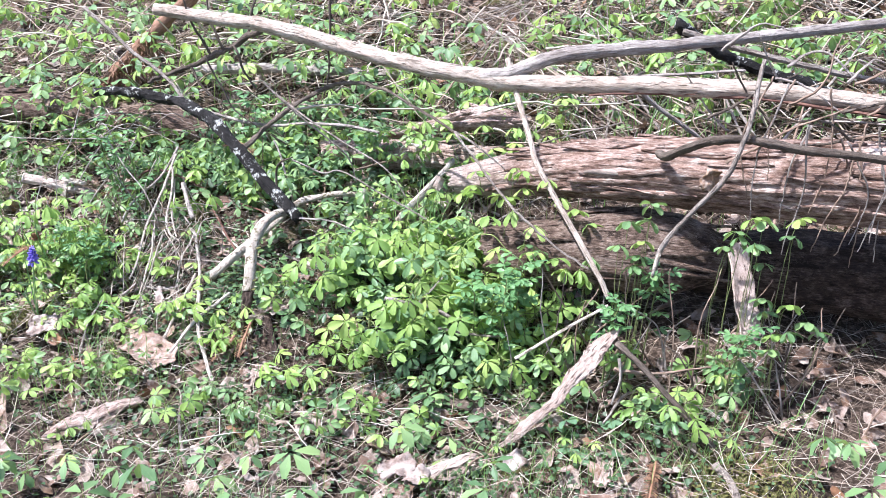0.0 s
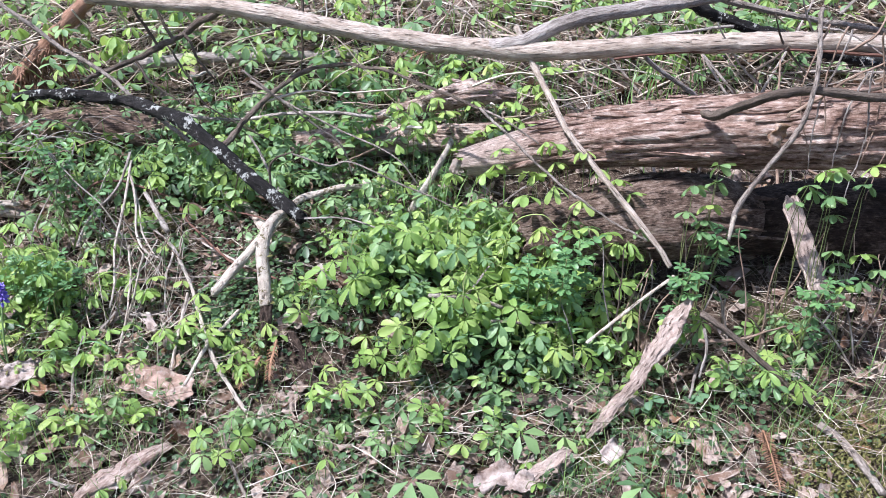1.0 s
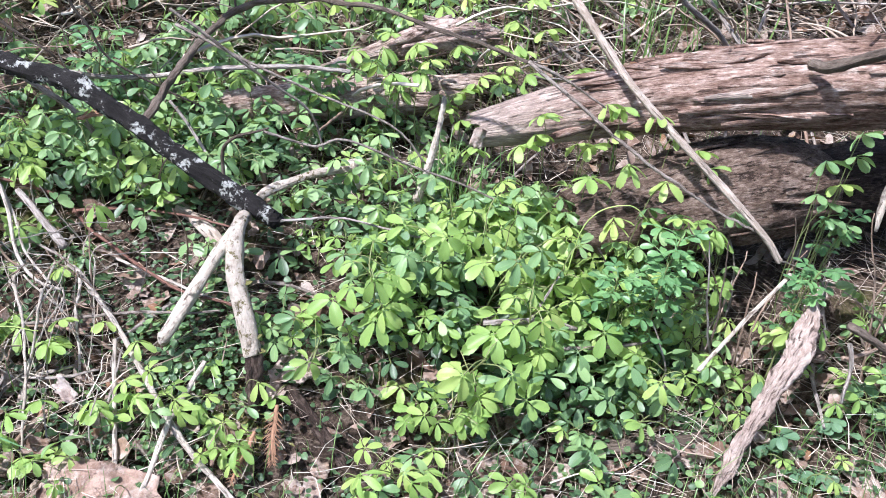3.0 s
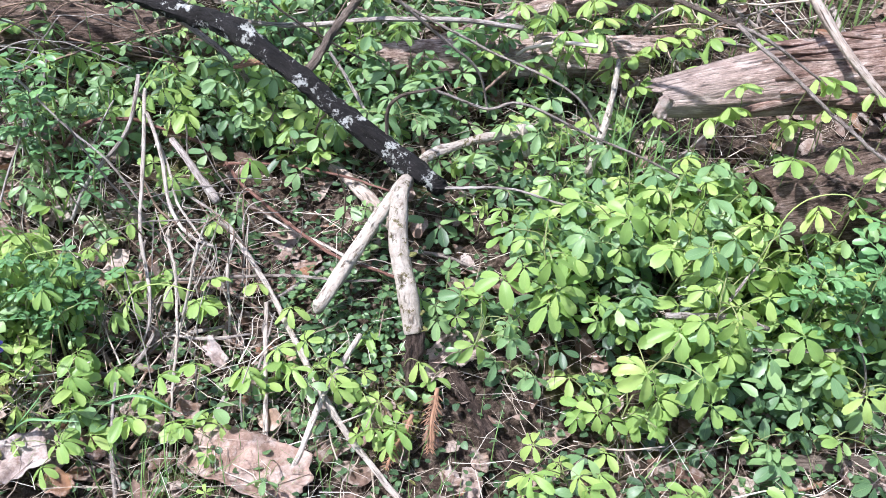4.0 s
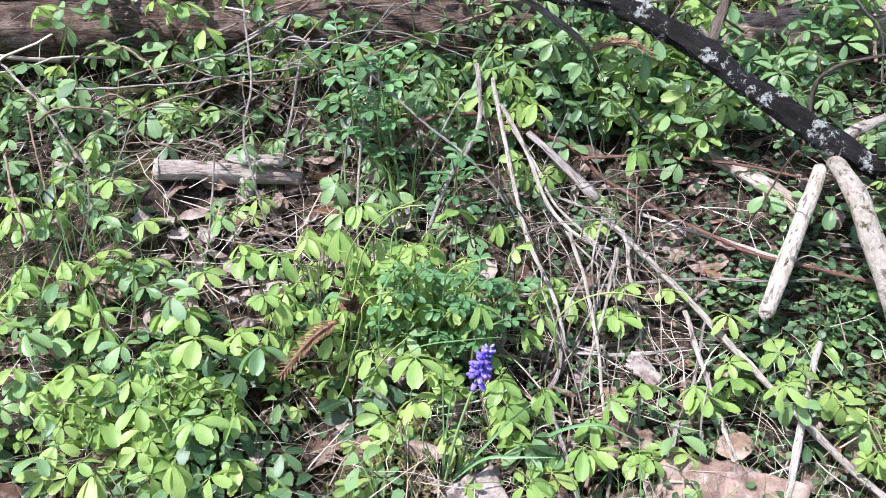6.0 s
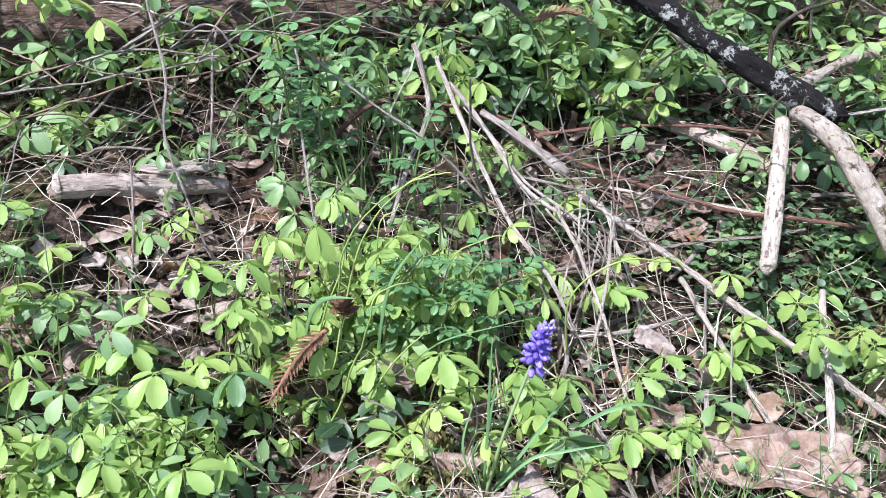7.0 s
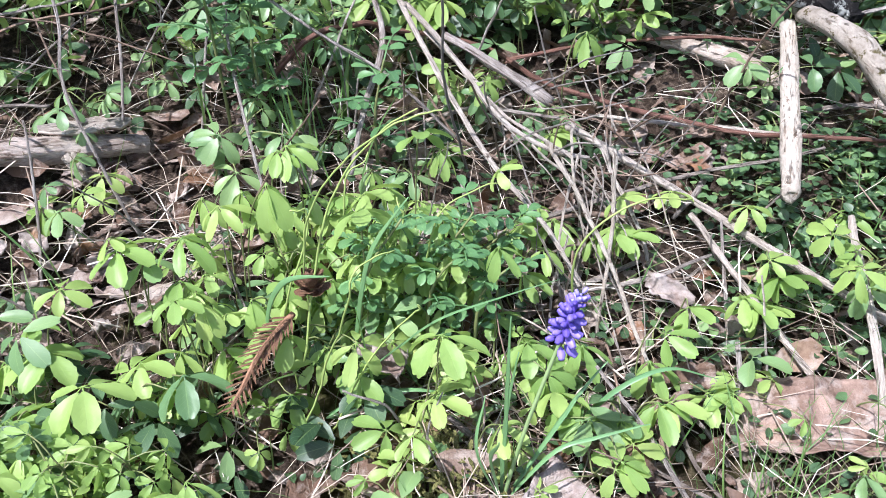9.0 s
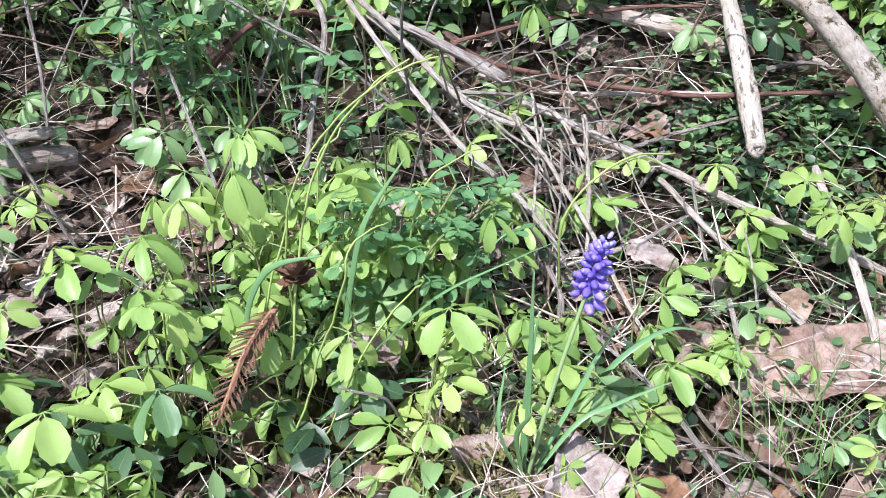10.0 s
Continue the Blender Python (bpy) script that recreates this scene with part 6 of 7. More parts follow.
# ---- grape hyacinth ----
def grape_hyacinth():
    base = Vector(on_ground(-0.742, 1.374, 0.0))
    plant = empty("grape_hyacinth", base, "violet-blue grape hyacinth in flower with narrow leaves", "flower")
    low, top = Vector((-0.7185, 1.357, 0.170)), Vector((-0.7115, 1.3525, 0.199))
    part("stalk", tube([base, base.lerp(low, 0.5) + Vector((-0.003, 0, 0)), low, top], (0.0014, 0.0012, 0.0011, 0.0008), 8, 24), flower_stalk, plant, "pale green flower stalk")
    profile = [(0.0, 0.0005), (0.0012, 0.0014), (0.0030, 0.0021), (0.0048, 0.0021), (0.0062, 0.0013), (0.0068, 0.0016)]
    bell = tube([(0, 0, z) for z, _ in profile], [r for _, r in profile], 8, 9)
    bell_mesh = quads_mesh("floret", *bell[:2], violet_floret, bell[2])
    tip_mesh = quads_mesh("floret", *bell[:2], top_floret, bell[2])
    rnd = random.Random(3)
    axis = (top - low).normalized()
    side = axis.cross(Vector((0, 0, 1))).normalized()
    other = axis.cross(side)
    n = 50
    spike = part("flower_spike", tube([low, top], (0.0022, 0.001), 8, 8), violet_floret, plant, "dense violet-blue flower spike")
    for k in range(n):
        t = k / (n - 1)
        a = k * 2.39996
        hang = 1.9 - 1.25 * t
        out = side * math.cos(a) + other * math.sin(a)
        way = (axis * math.cos(hang) + out * math.sin(hang)).normalized()
        at = low.lerp(top, t) + out * (0.0030 * (1 - 0.75 * t)) + axis * rnd.uniform(-0.003, 0.003)
        ob = new("floret", tip_mesh if t > 0.86 else bell_mesh)
        ob.parent, ob.matrix_parent_inverse = spike, Matrix()
        ob.matrix_basis = Matrix.Translation(at) @ way.to_track_quat("Z", "Y").to_matrix().to_4x4() @ Matrix.Scale((1.12 - 0.5 * t) * rnd.uniform(0.75, 1.15), 4)
    for k, pts in enumerate([
        [base, (-0.741, 1.373, 0.132), (-0.740, 1.372, 0.188)],
        [base, base + Vector((0.005, 0.004, 0.06)), base + Vector((0.012, 0.002, 0.115))],
        [base, (-0.705, 1.37, 0.084), (-0.69, 1.368, 0.103), (-0.669, 1.365, 0.122)],
        [base, base + Vector((0.03, -0.012, 0.035)), (-0.69, 1.35, 0.083), (-0.66, 1.335, 0.088)],
        [base, (-0.756, 1.38, 0.091), (-0.746, 1.385, 0.126)],
        [base, base + Vector((-0.012, -0.004, 0.05)), base + Vector((-0.02, -0.02, 0.085))],
    ]):
        part("blade", tube(pts, (0.0012, 0.0018, 0.0015, 0.0004), 8, 18, 0.0, 0.001, k, 1.0, 0.3), bulb_leaf, plant)
    return plant


grape_hyacinth()


def long_blade(points, width, seed):
    tagged(part("grass_blade", tube(points, (width * 0.7, width, width * 0.8, 0.0004), 8, 24, 0.0, 0.001, seed, 1.0, 0.22), bulb_leaf), "long arching green grass blade among shoots", "grass", "long grass blades")


for k, points in enumerate([
    [(-0.76, 1.51, 0.06), (-0.765, 1.488, 0.125), (-0.762, 1.47, 0.183), (-0.747, 1.45, 0.225)],
    [(-0.77, 1.50, 0.06), (-0.75, 1.46, 0.115), (-0.734, 1.43, 0.15), (-0.678, 1.40, 0.166)],
    [(-0.79, 1.495, 0.05), (-0.77, 1.486, 0.062), (-0.745, 1.466, 0.068), (-0.715, 1.448, 0.058)],
    [(-0.80, 1.54, 0.06), (-0.81, 1.525, 0.12), (-0.805, 1.50, 0.165), (-0.79, 1.47, 0.18)],
    [(-0.97, 1.72, 0.07), (-0.965, 1.715, 0.14), (-0.96, 1.70, 0.20)],
    [(-0.67, 1.40, 0.02), (-0.64, 1.385, 0.06), (-0.605, 1.37, 0.075), (-0.57, 1.35, 0.06)],
]):
    long_blade(points, 0.0024, k)


# ---- dead conifer sprigs and a cone ----
def conifer_sprig(points, size, seed, pairs=20):
    """A dry twig with flat pointed needles in two ranks."""
    rnd = random.Random(seed)
    place = points[0]
    b = empty("conifer_sprig", place, "rusty-brown dead conifer sprig with pointed needles", "sprig", "dead conifer sprigs")
    part("twig", tube(points, (0.0022, 0.0014), 6, 16, 0.1), rust_needle, b)
    p = spline(points, pairs)
    needle = leaflet(1.0, 0.22, 0.25, 0.1, 0, 6, 3)
    needle[0][:, 0] *= 1 - 0.9 * np.clip(needle[0][:, 1], 0, 1) ** 2
    me = quads_mesh("needle", *needle[:2], rust_needle, needle[2])
    for k in range(1, pairs):
        d = Vector(p[min(k + 1, pairs - 1)] - p[k - 1]).normalized()
        side = d.cross(Vector((0, 0, 1))).normalized()
        upw = side.cross(d)
        for s in (-1, 1, 0.5, -0.5):
            way = d * rnd.uniform(0.75, 0.95) + side * s + upw * (rnd.uniform(0.0, 0.25) if abs(s) == 1 else rnd.uniform(0.45, 0.8))
            ob = new("needle", me)
            ob.parent, ob.matrix_parent_inverse = b, Matrix.Translation(-Vector(place))
            ob.matrix_basis = Matrix.Translation(Vector(p[k])) @ way.normalized().to_track_quat("Y", "Z").to_matrix().to_4x4() @ Matrix.Scale(size * rnd.uniform(0.75, 1.1) * (1 - 0.4 * (k / pairs) ** 3), 4)
    return b


conifer_sprig([(-0.797, 1.512, 0.130), (-0.823, 1.505, 0.120), (-0.853, 1.494, 0.098)], 0.0155, 1)
conifer_sprig([(-0.785, 1.535, 0.115), (-0.755, 1.555, 0.118), (-0.725, 1.568, 0.108)], 0.0155, 2)
conifer_sprig([(-0.322, 1.290, 0.088), (-0.334, 1.270, 0.062), (-0.340, 1.252, 0.045)], 0.013, 3, 14)
conifer_sprig([(-0.350, 1.282, 0.066), (-0.366, 1.268, 0.050), (-0.384, 1.252, 0.036)], 0.012, 8, 14)
conifer_sprig([(0.315, 0.965, 0.055), (0.30, 0.92, 0.055), (0.28, 0.86, 0.05)], 0.0155, 4, 30)
conifer_sprig([(-0.46, 1.72, 0.27), (-0.42, 1.71, 0.275), (-0.38, 1.70, 0.25)], 0.0155, 6)
conifer_sprig([(0.10, 1.95, 0.36), (0.04, 1.94, 0.37), (-0.02, 1.93, 0.35)], 0.0155, 7)


def small_cone():
    place = Vector((-0.785, 1.506, 0.150))
    b = empty("conifer_cone", place, "small open brown cone resting in dead sprigs", "cone")
    scale_piece = leaflet(0.011, 0.009, 0.5, -0.9, 0, 6, 5)
    me = quads_mesh("scale", *scale_piece[:2], rust_needle, scale_piece[2])
    axis = Vector((-0.35, -0.75, 0.55)).normalized()
    side = axis.cross(Vector((0, 0, 1))).normalized()
    other = axis.cross(side)
    part("core", tube([place - axis * 0.008, place + axis * 0.006], (0.004, 0.002), 8, 6), rust_needle, b)
    for k in range(34):
        t = k / 33
        a = k * 2.4
        out = side * math.cos(a) + other * math.sin(a)
        way = (out * (1 - 0.75 * t) + axis * (0.25 + 0.9 * t)).normalized()
        ob = new("scale", me)
        ob.parent, ob.matrix_parent_inverse = b, Matrix.Translation(-place)
        ob.matrix_basis = Matrix.Translation(place + axis * (-0.007 + 0.012 * t)) @ way.to_track_quat("Y", "Z").to_matrix().to_4x4() @ Matrix.Scale(1.3 - 0.6 * t, 4)
    return b


small_cone()


# ---- twigs scattered singly ----
def twig_tangle():
    rnd = random.Random(31)
    for k in range(165):
        zone = rnd.random()
        if zone < 0.08:
            x, y, h, span = rnd.uniform(-0.64, -0.42), rnd.uniform(1.33, 1.66), rnd.uniform(0.005, 0.06), rnd.uniform(0.06, 0.16)
        elif zone < 0.6:
            x, y, h, span = rnd.uniform(0.1, 1.1), rnd.uniform(1.55, 2.5), rnd.uniform(0.05, 0.25), rnd.uniform(0.15, 0.45)
        elif zone < 0.8:
            x, y, h, span = rnd.uniform(-1.2, 0.5), rnd.uniform(1.75, 2.6), rnd.uniform(0.02, 0.18), rnd.uniform(0.12, 0.35)
        else:
            x, y, h, span = rnd.uniform(-1.1, 0.45), rnd.uniform(1.02, 1.8), rnd.uniform(0.004, 0.03), rnd.uniform(0.05, 0.14)
        a = rnd.uniform(0, 6.28)
        dx, dy = span / 2 * math.cos(a), span / 2 * math.sin(a)
        low = on_ground(x - dx, y - dy, 0.004)
        high = on_ground(x + dx, y + dy, 0.004 + h * rnd.uniform(0.5, 1.2))
        mid = [(low[i] + high[i]) / 2 + rnd.uniform(-0.012, 0.012) for i in range(3)]
        mid[2] = max(mid[2], float(ground_height(mid[0], mid[1])) + 0.004)
        r = rnd.uniform(0.0012, 0.0034) * (1.3 if zone < 0.6 and zone > 0.2 else 1)
        stick("dry_twig", "thin dry broken twig lying in the undergrowth", "twig", rnd.choice([weathered, weathered, grey_bark, root_fibre]), [low, mid, high], r, r * 0.6, 6, 0.2, 0.003, k, "dry twigs")


twig_tangle()


def stick_bundle():
    """Dry stems that fan out from a heap of sticks, and dead vines before the small log."""
    rnd = random.Random(33)
    fan = [(-0.578, 1.371), (-0.536, 1.475), (-0.55, 1.512), (-0.595, 1.474), (-0.512, 1.405), (-0.524, 1.443), (-0.589, 1.395), (-0.591, 1.439), (-0.497, 1.481), (-0.572, 1.478), (-0.564, 1.422), (-0.601, 1.503)]
    for k, (x, y) in enumerate(fan + fan[::2]):
        start = Vector((-0.507 + rnd.gauss(-0.015, 0.03), 1.555 + rnd.gauss(0.0, 0.03), 0.140 + rnd.uniform(-0.02, 0.03)))
        end = Vector(on_ground(x + rnd.uniform(-0.015, 0.015), y + rnd.uniform(-0.015, 0.015), 0.006))
        mid = start.lerp(end, 0.5) + Vector((rnd.uniform(-0.012, 0.012), rnd.uniform(-0.012, 0.012), rnd.uniform(0.0, 0.02)))
        w = rnd.choice([0.0006, 0.0007, 0.0009, 0.0012, 0.0019])
        stick("dry_stick", "thin dry pale stem fanning from a heap of sticks", "stick", rnd.choice([weathered, silver_wood, pale_wood, silver_wood]), [start, mid, end], w, w * 0.7, 7, 0.25, 0.006, k, "heap of dry stems")
    for k in range(22):
        start = Vector((-0.505 + rnd.uniform(-0.06, 0.05), 1.56 + rnd.uniform(-0.05, 0.05), 0.15 + rnd.uniform(-0.03, 0.03)))
        turn, reach = rnd.uniform(0, 6.28), rnd.uniform(0.04, 0.11)
        end = start + Vector((reach * math.cos(turn), reach * math.sin(turn) * 0.6, rnd.uniform(-0.03, 0.05)))
        end.z = max(end.z, float(ground_height(end.x, end.y)) + 0.006)
        mid = start.lerp(end, 0.5) + Vector((rnd.uniform(-0.02, 0.02), rnd.uniform(-0.015, 0.015), rnd.uniform(-0.01, 0.025)))
        stick("dry_tendril", "thin curling pale tendril in a heap of sticks", "vine", rnd.choice([silver_wood, weathered, root_fibre]), [start, mid, end], 0.0008, 0.0005, 5, 0.1, 0.008, 50 + k, "dry tendrils")
    for k in range(46):
        x, y = rnd.uniform(-1.15, -0.66), rnd.uniform(1.84, 2.02)
        a = rnd.gauss(-0.3, 0.5)
        span = rnd.uniform(0.08, 0.28)
        low = Vector(on_ground(x, y, rnd.uniform(0.01, 0.12)))
        high = Vector((x + span * math.cos(a), y + span * math.sin(a) * 0.7, 0.0))
        high.z = float(ground_height(high.x, high.y)) + rnd.uniform(0.01, 0.12)
        mid = low.lerp(high, 0.5) + Vector((0, rnd.uniform(-0.03, 0.01), rnd.uniform(0.0, 0.05)))
        w = rnd.uniform(0.0007, 0.0016)
        stick("dead_vine", "thin tan dead vine stem draped over litter", "vine", rnd.choice([root_fibre, weathered]), [low, mid, high], w, w * 0.8, 5, 0.2, 0.006, 90 + k, "dead vine stems")


stick_bundle()


def standing_stems():
    rnd = random.Random(35)
    for k in range(64):
        zone = rnd.random()
        if zone < 0.55:
            x, y, hh = rnd.uniform(-0.80, -0.30), rnd.uniform(1.52, 1.86), rnd.uniform(0.07, 0.2)
        elif zone < 0.8:
            x, y, hh = rnd.uniform(-0.78, -0.42), rnd.uniform(1.34, 1.56), rnd.uniform(0.04, 0.12)
        else:
            x, y, hh = rnd.uniform(-1.05, -0.72), rnd.uniform(1.60, 1.82), rnd.uniform(0.06, 0.16)
        low = Vector(on_ground(x, y, -0.004))
        a = rnd.uniform(0, 6.28)
        end = low + Vector((hh * rnd.uniform(0.2, 0.8) * math.cos(a), hh * 0.5 * math.sin(a), hh))
        mid = low.lerp(end, 0.55) + Vector((rnd.uniform(-0.012, 0.012), rnd.uniform(-0.01, 0.01), rnd.uniform(0, 0.012)))
        w = rnd.uniform(0.0006, 0.0014)
        stick("dry_stick", "thin pale dead stem standing among the leaves", "stem", rnd.choice([weathered, root_fibre, silver_wood]), [low, mid, end], w, w * 0.7, 5, 0.15, 0.004, 200 + k, "standing dead stems")


standing_stems()


def fallen_leaves():
    """Single dead leaves where the ground is bare."""
    rnd = random.Random(51)
    meshes = []
    for k in range(10):
        u = Vector((0.5, 0, 0.06 * rnd.uniform(-1, 1)))
        v = Vector((0, rnd.uniform(0.22, 0.36), 0.05))
        p = sheet((0, 0, 0), u, v, 60.0 + k, bend=rnd.uniform(0.05, 0.16), rows=8, cols=6, ragged=0.2, thick=0.02)
        meshes.append(quads_mesh("dead_leaf", *p[:2], dead_leaf, p[2]))
    spots = [(-0.80, 1.70, 0.09, 44), (-0.88, 1.725, 0.06, 30), (-0.45, 1.42, 0.08, 9), (-0.40, 1.50, 0.06, 8), (-0.64, 1.30, 0.10, 30), (-0.25, 1.12, 0.12, 40), (0.2, 1.0, 0.14, 18), (-0.03, 1.05, 0.1, 24), (-0.6, 1.45, 0.08, 14)]
    for cx, cy, r, n in spots:
        for k in range(n):
            ob = new("dead_leaf", rnd.choice(meshes))
            ob.matrix_basis = random_pose(rnd, rnd.gauss(cx, r * 0.7), rnd.gauss(cy, r * 0.7), rnd.uniform(0.006, 0.014), 16, rnd.uniform(0.015, 0.034) if cy > 1.25 else rnd.uniform(0.02, 0.045))
            tagged(ob, "curled pinkish-brown dead leaf on the ground", "leaf", "fallen leaves")


# ---- what nobody could count ----
def stuff(name, pieces, material, label, category):
    v, q, u = joined(pieces)
    return tagged(new(name, quads_mesh(name, v, q, material, u)), label, category, kind="stuff")


def random_pose(rnd, x, y, lift, tilt, scale):
    return Matrix.Translation(on_ground(x, y, lift)) @ pose(0, 0, 0, rnd.gauss(0, tilt), rnd.gauss(0, tilt), rnd.uniform(0, 360)) @ Matrix.Scale(scale, 4)


def litter():
    rnd = random.Random(41)
    shapes = []
    for k in range(9):
        v, q, u = leaflet(1.0, rnd.uniform(0.45, 0.75), rnd.uniform(-0.5, 0.6), rnd.uniform(-0.9, 1.2), rnd.uniform(-0.6, 0.6), 5, 5, k * 1.7)
        v = v - (0, 0.5, 0)
        v[:, 2] += 0.06 * np.sin(9 * v[:, 0] + 7 * v[:, 1] + k)
        shapes.append((v, q, u))
    coarse = [leaflet(1.0, w, f, d, 0.0, 3, 3) for w, f, d in ((0.5, 0.4, 0.6), (0.7, -0.3, 0.9), (0.6, 0.5, -0.6))]
    poses, around = [[] for _ in shapes], [[] for _ in coarse]
    for k in range(8200):
        x, y = rnd.uniform(-1.7, 1.4), rnd.uniform(0.75, 3.2)
        if rnd.random() < 0.7 * bump_at(x, y, -0.38, 1.45, 0.14, 0.11) + (0.5 if x < -0.5 and y > 1.78 else 0.2 if y < 1.17 else 0):
            continue
        poses[rnd.randrange(9)].append(random_pose(rnd, x, y, rnd.uniform(0.002, 0.016), 22, rnd.uniform(0.016, 0.048)))
    for k in range(26000):
        x, y = rnd.gauss(-0.2, 2.6), rnd.gauss(1.6, 2.4)
        if -1.7 < x < 1.4 and 0.75 < y < 3.2:
            continue
        around[rnd.randrange(3)].append(random_pose(rnd, x, y, rnd.uniform(0.002, 0.016), 22, rnd.uniform(0.02, 0.055)))
    stuff("leaf_litter", [scattered(s, p) for s, p in zip(shapes + coarse, poses + around)], dead_stuff, "curled brown and pinkish-grey dead leaves covering the ground", "leaf litter")


def straw():
    rnd = random.Random(42)
    shapes = []
    for k in range(8):
        pts = [(0, -0.5, 0), (rnd.uniform(-0.06, 0.06), -0.15, rnd.uniform(0, 0.08)), (rnd.uniform(-0.08, 0.08), 0.2, rnd.uniform(0, 0.1)), (rnd.uniform(-0.14, 0.14), 0.5, 0)]
        w = rnd.uniform(0.5, 1.1)
        shapes.append(tube(pts, (0.0055 * w, 0.0045 * w, 0.003 * w), 3, 4))
    poses = [[] for _ in shapes]
    for k in range(15000):
        x, y = rnd.uniform(-1.5, 1.1), rnd.uniform(0.8, 2.6)
        if rnd.random() < 0.75 * bump_at(x, y, -0.38, 1.45, 0.14, 0.11) + (0.15 if y < 1.17 else 0):
            continue
        poses[rnd.randrange(8)].append(random_pose(rnd, x, y, rnd.uniform(0.002, 0.028), 17, rnd.uniform(0.035, 0.13)))
    stuff("dry_straw", [scattered(s, p) for s, p in zip(shapes, poses)], dry_straw, "thin pale dry grass stems strewn over the litter", "straw")


def dry_brush():
    """Dead twigs heaped behind the logs and up the bank."""
    rnd = random.Random(47)
    shapes = []
    for k in range(8):
        pts = [(0, -0.5, 0), (rnd.uniform(-0.1, 0.1), -0.2, rnd.uniform(-0.05, 0.08)), (rnd.uniform(-0.1, 0.1), 0.15, rnd.uniform(-0.05, 0.1)), (rnd.uniform(-0.16, 0.16), 0.5, 0)]
        w = rnd.uniform(0.5, 1.2)
        shapes.append(tube(pts, (0.007 * w, 0.0055 * w, 0.003 * w), 4, 9, 0.0, 0.02, k))
    poses = [[] for _ in shapes]
    for k in range(1500):
        x, y = rnd.uniform(-1.5, 1.6), 1.72 + 1.3 * rnd.random()
        if (x < -0.6 and y < 2.0) or (x < 0.1 and y < 1.98 and rnd.random() < 0.8):
            continue
        poses[rnd.randrange(8)].append(random_pose(rnd, x, y, rnd.uniform(0.02, 0.13), 24, rnd.uniform(0.12, 0.38)))
    stuff("dry_brush", [scattered(a, p) for a, p in zip(shapes, poses)], dry_straw, "tangled pale dead twigs lying over the bank", "brush")


def blade_shape(rnd):
    """A grass blade of height 1, from the origin."""
    lean = rnd.uniform(0.1, 0.75)
    rows, v, u = 7, [], []
    for i in range(rows):
        s = i / (rows - 1)
        w = 0.009 * (1 - s) ** 0.6 + 0.0008
        y, z = lean * s * s, s * (1 - 0.35 * lean * s)
        v += [(-w, y, z), (w, y, z)]
        u += [(0, s), (1, s)]
    return np.array(v), np.array([(2 * i, 2 * i + 1, 2 * i + 3, 2 * i + 2) for i in range(rows - 1)]), np.array(u)


def grass():
    rnd = random.Random(43)
    shapes = [blade_shape(rnd) for _ in range(10)]
    poses = [[] for _ in shapes]
    TUFTS_A = [
        (-0.635, 1.73, 0.05, 20, 0.17),
        (-0.70, 1.70, 0.06, 14, 0.15),
        (0.33, 0.98, 0.08, 26, 0.08),
        (0.22, 0.93, 0.09, 36, 0.07),
        (0.42, 1.06, 0.07, 24, 0.09),
        (-0.02, 1.50, 0.05, 70, 0.13),
        (0.05, 0.98, 0.1, 60, 0.06),
        (-1.02, 1.72, 0.05, 24, 0.12),
        (-0.93, 1.70, 0.08, 16, 0.09),
        (-0.55, 1.27, 0.05, 50, 0.07),
        (-0.62, 1.31, 0.05, 36, 0.08),
        (-0.42, 1.30, 0.06, 40, 0.06),
        (-0.78, 1.52, 0.05, 16, 0.13),
    ]
    TUFTS_B = [
        (-0.95, 1.42, 0.1, 26, 0.08),
        (-1.15, 1.75, 0.15, 110, 0.14),
        (-0.25, 1.10, 0.14, 170, 0.06),
        (0.15, 1.02, 0.12, 150, 0.07),
        (-0.5, 1.12, 0.2, 200, 0.07),
        (-0.65, 1.2, 0.15, 120, 0.07),
        (0.1, 2.0, 0.35, 130, 0.15),
        (0.6, 2.1, 0.3, 180, 0.17),
        (-0.7, 2.3, 0.5, 180, 0.15),
        (0.5, 1.75, 0.2, 90, 0.16),
        (-0.3, 0.98, 0.2, 150, 0.06),
        (0.1, 0.92, 0.2, 160, 0.06),
        (0.46, 0.98, 0.1, 70, 0.08),
    ]
    clumps = TUFTS_A + TUFTS_B
    for cx, cy, r, n, h in clumps:
        for k in range(n):
            x, y = rnd.gauss(cx, r * 0.6), rnd.gauss(cy, r * 0.6)
            poses[rnd.randrange(10)].append(random_pose(rnd, x, y, -0.003, 9, h * rnd.uniform(0.5, 1.25)))
    for k in range(900):
        poses[rnd.randrange(10)].append(random_pose(rnd, rnd.uniform(-1.5, 0.9), rnd.uniform(0.9, 2.2), -0.003, 14, rnd.uniform(0.03, 0.09)))
    stuff("grass", [scattered(s, p) for s, p in zip(shapes, poses)], grass_stuff, "thin green grass blades in loose tufts", "grass")


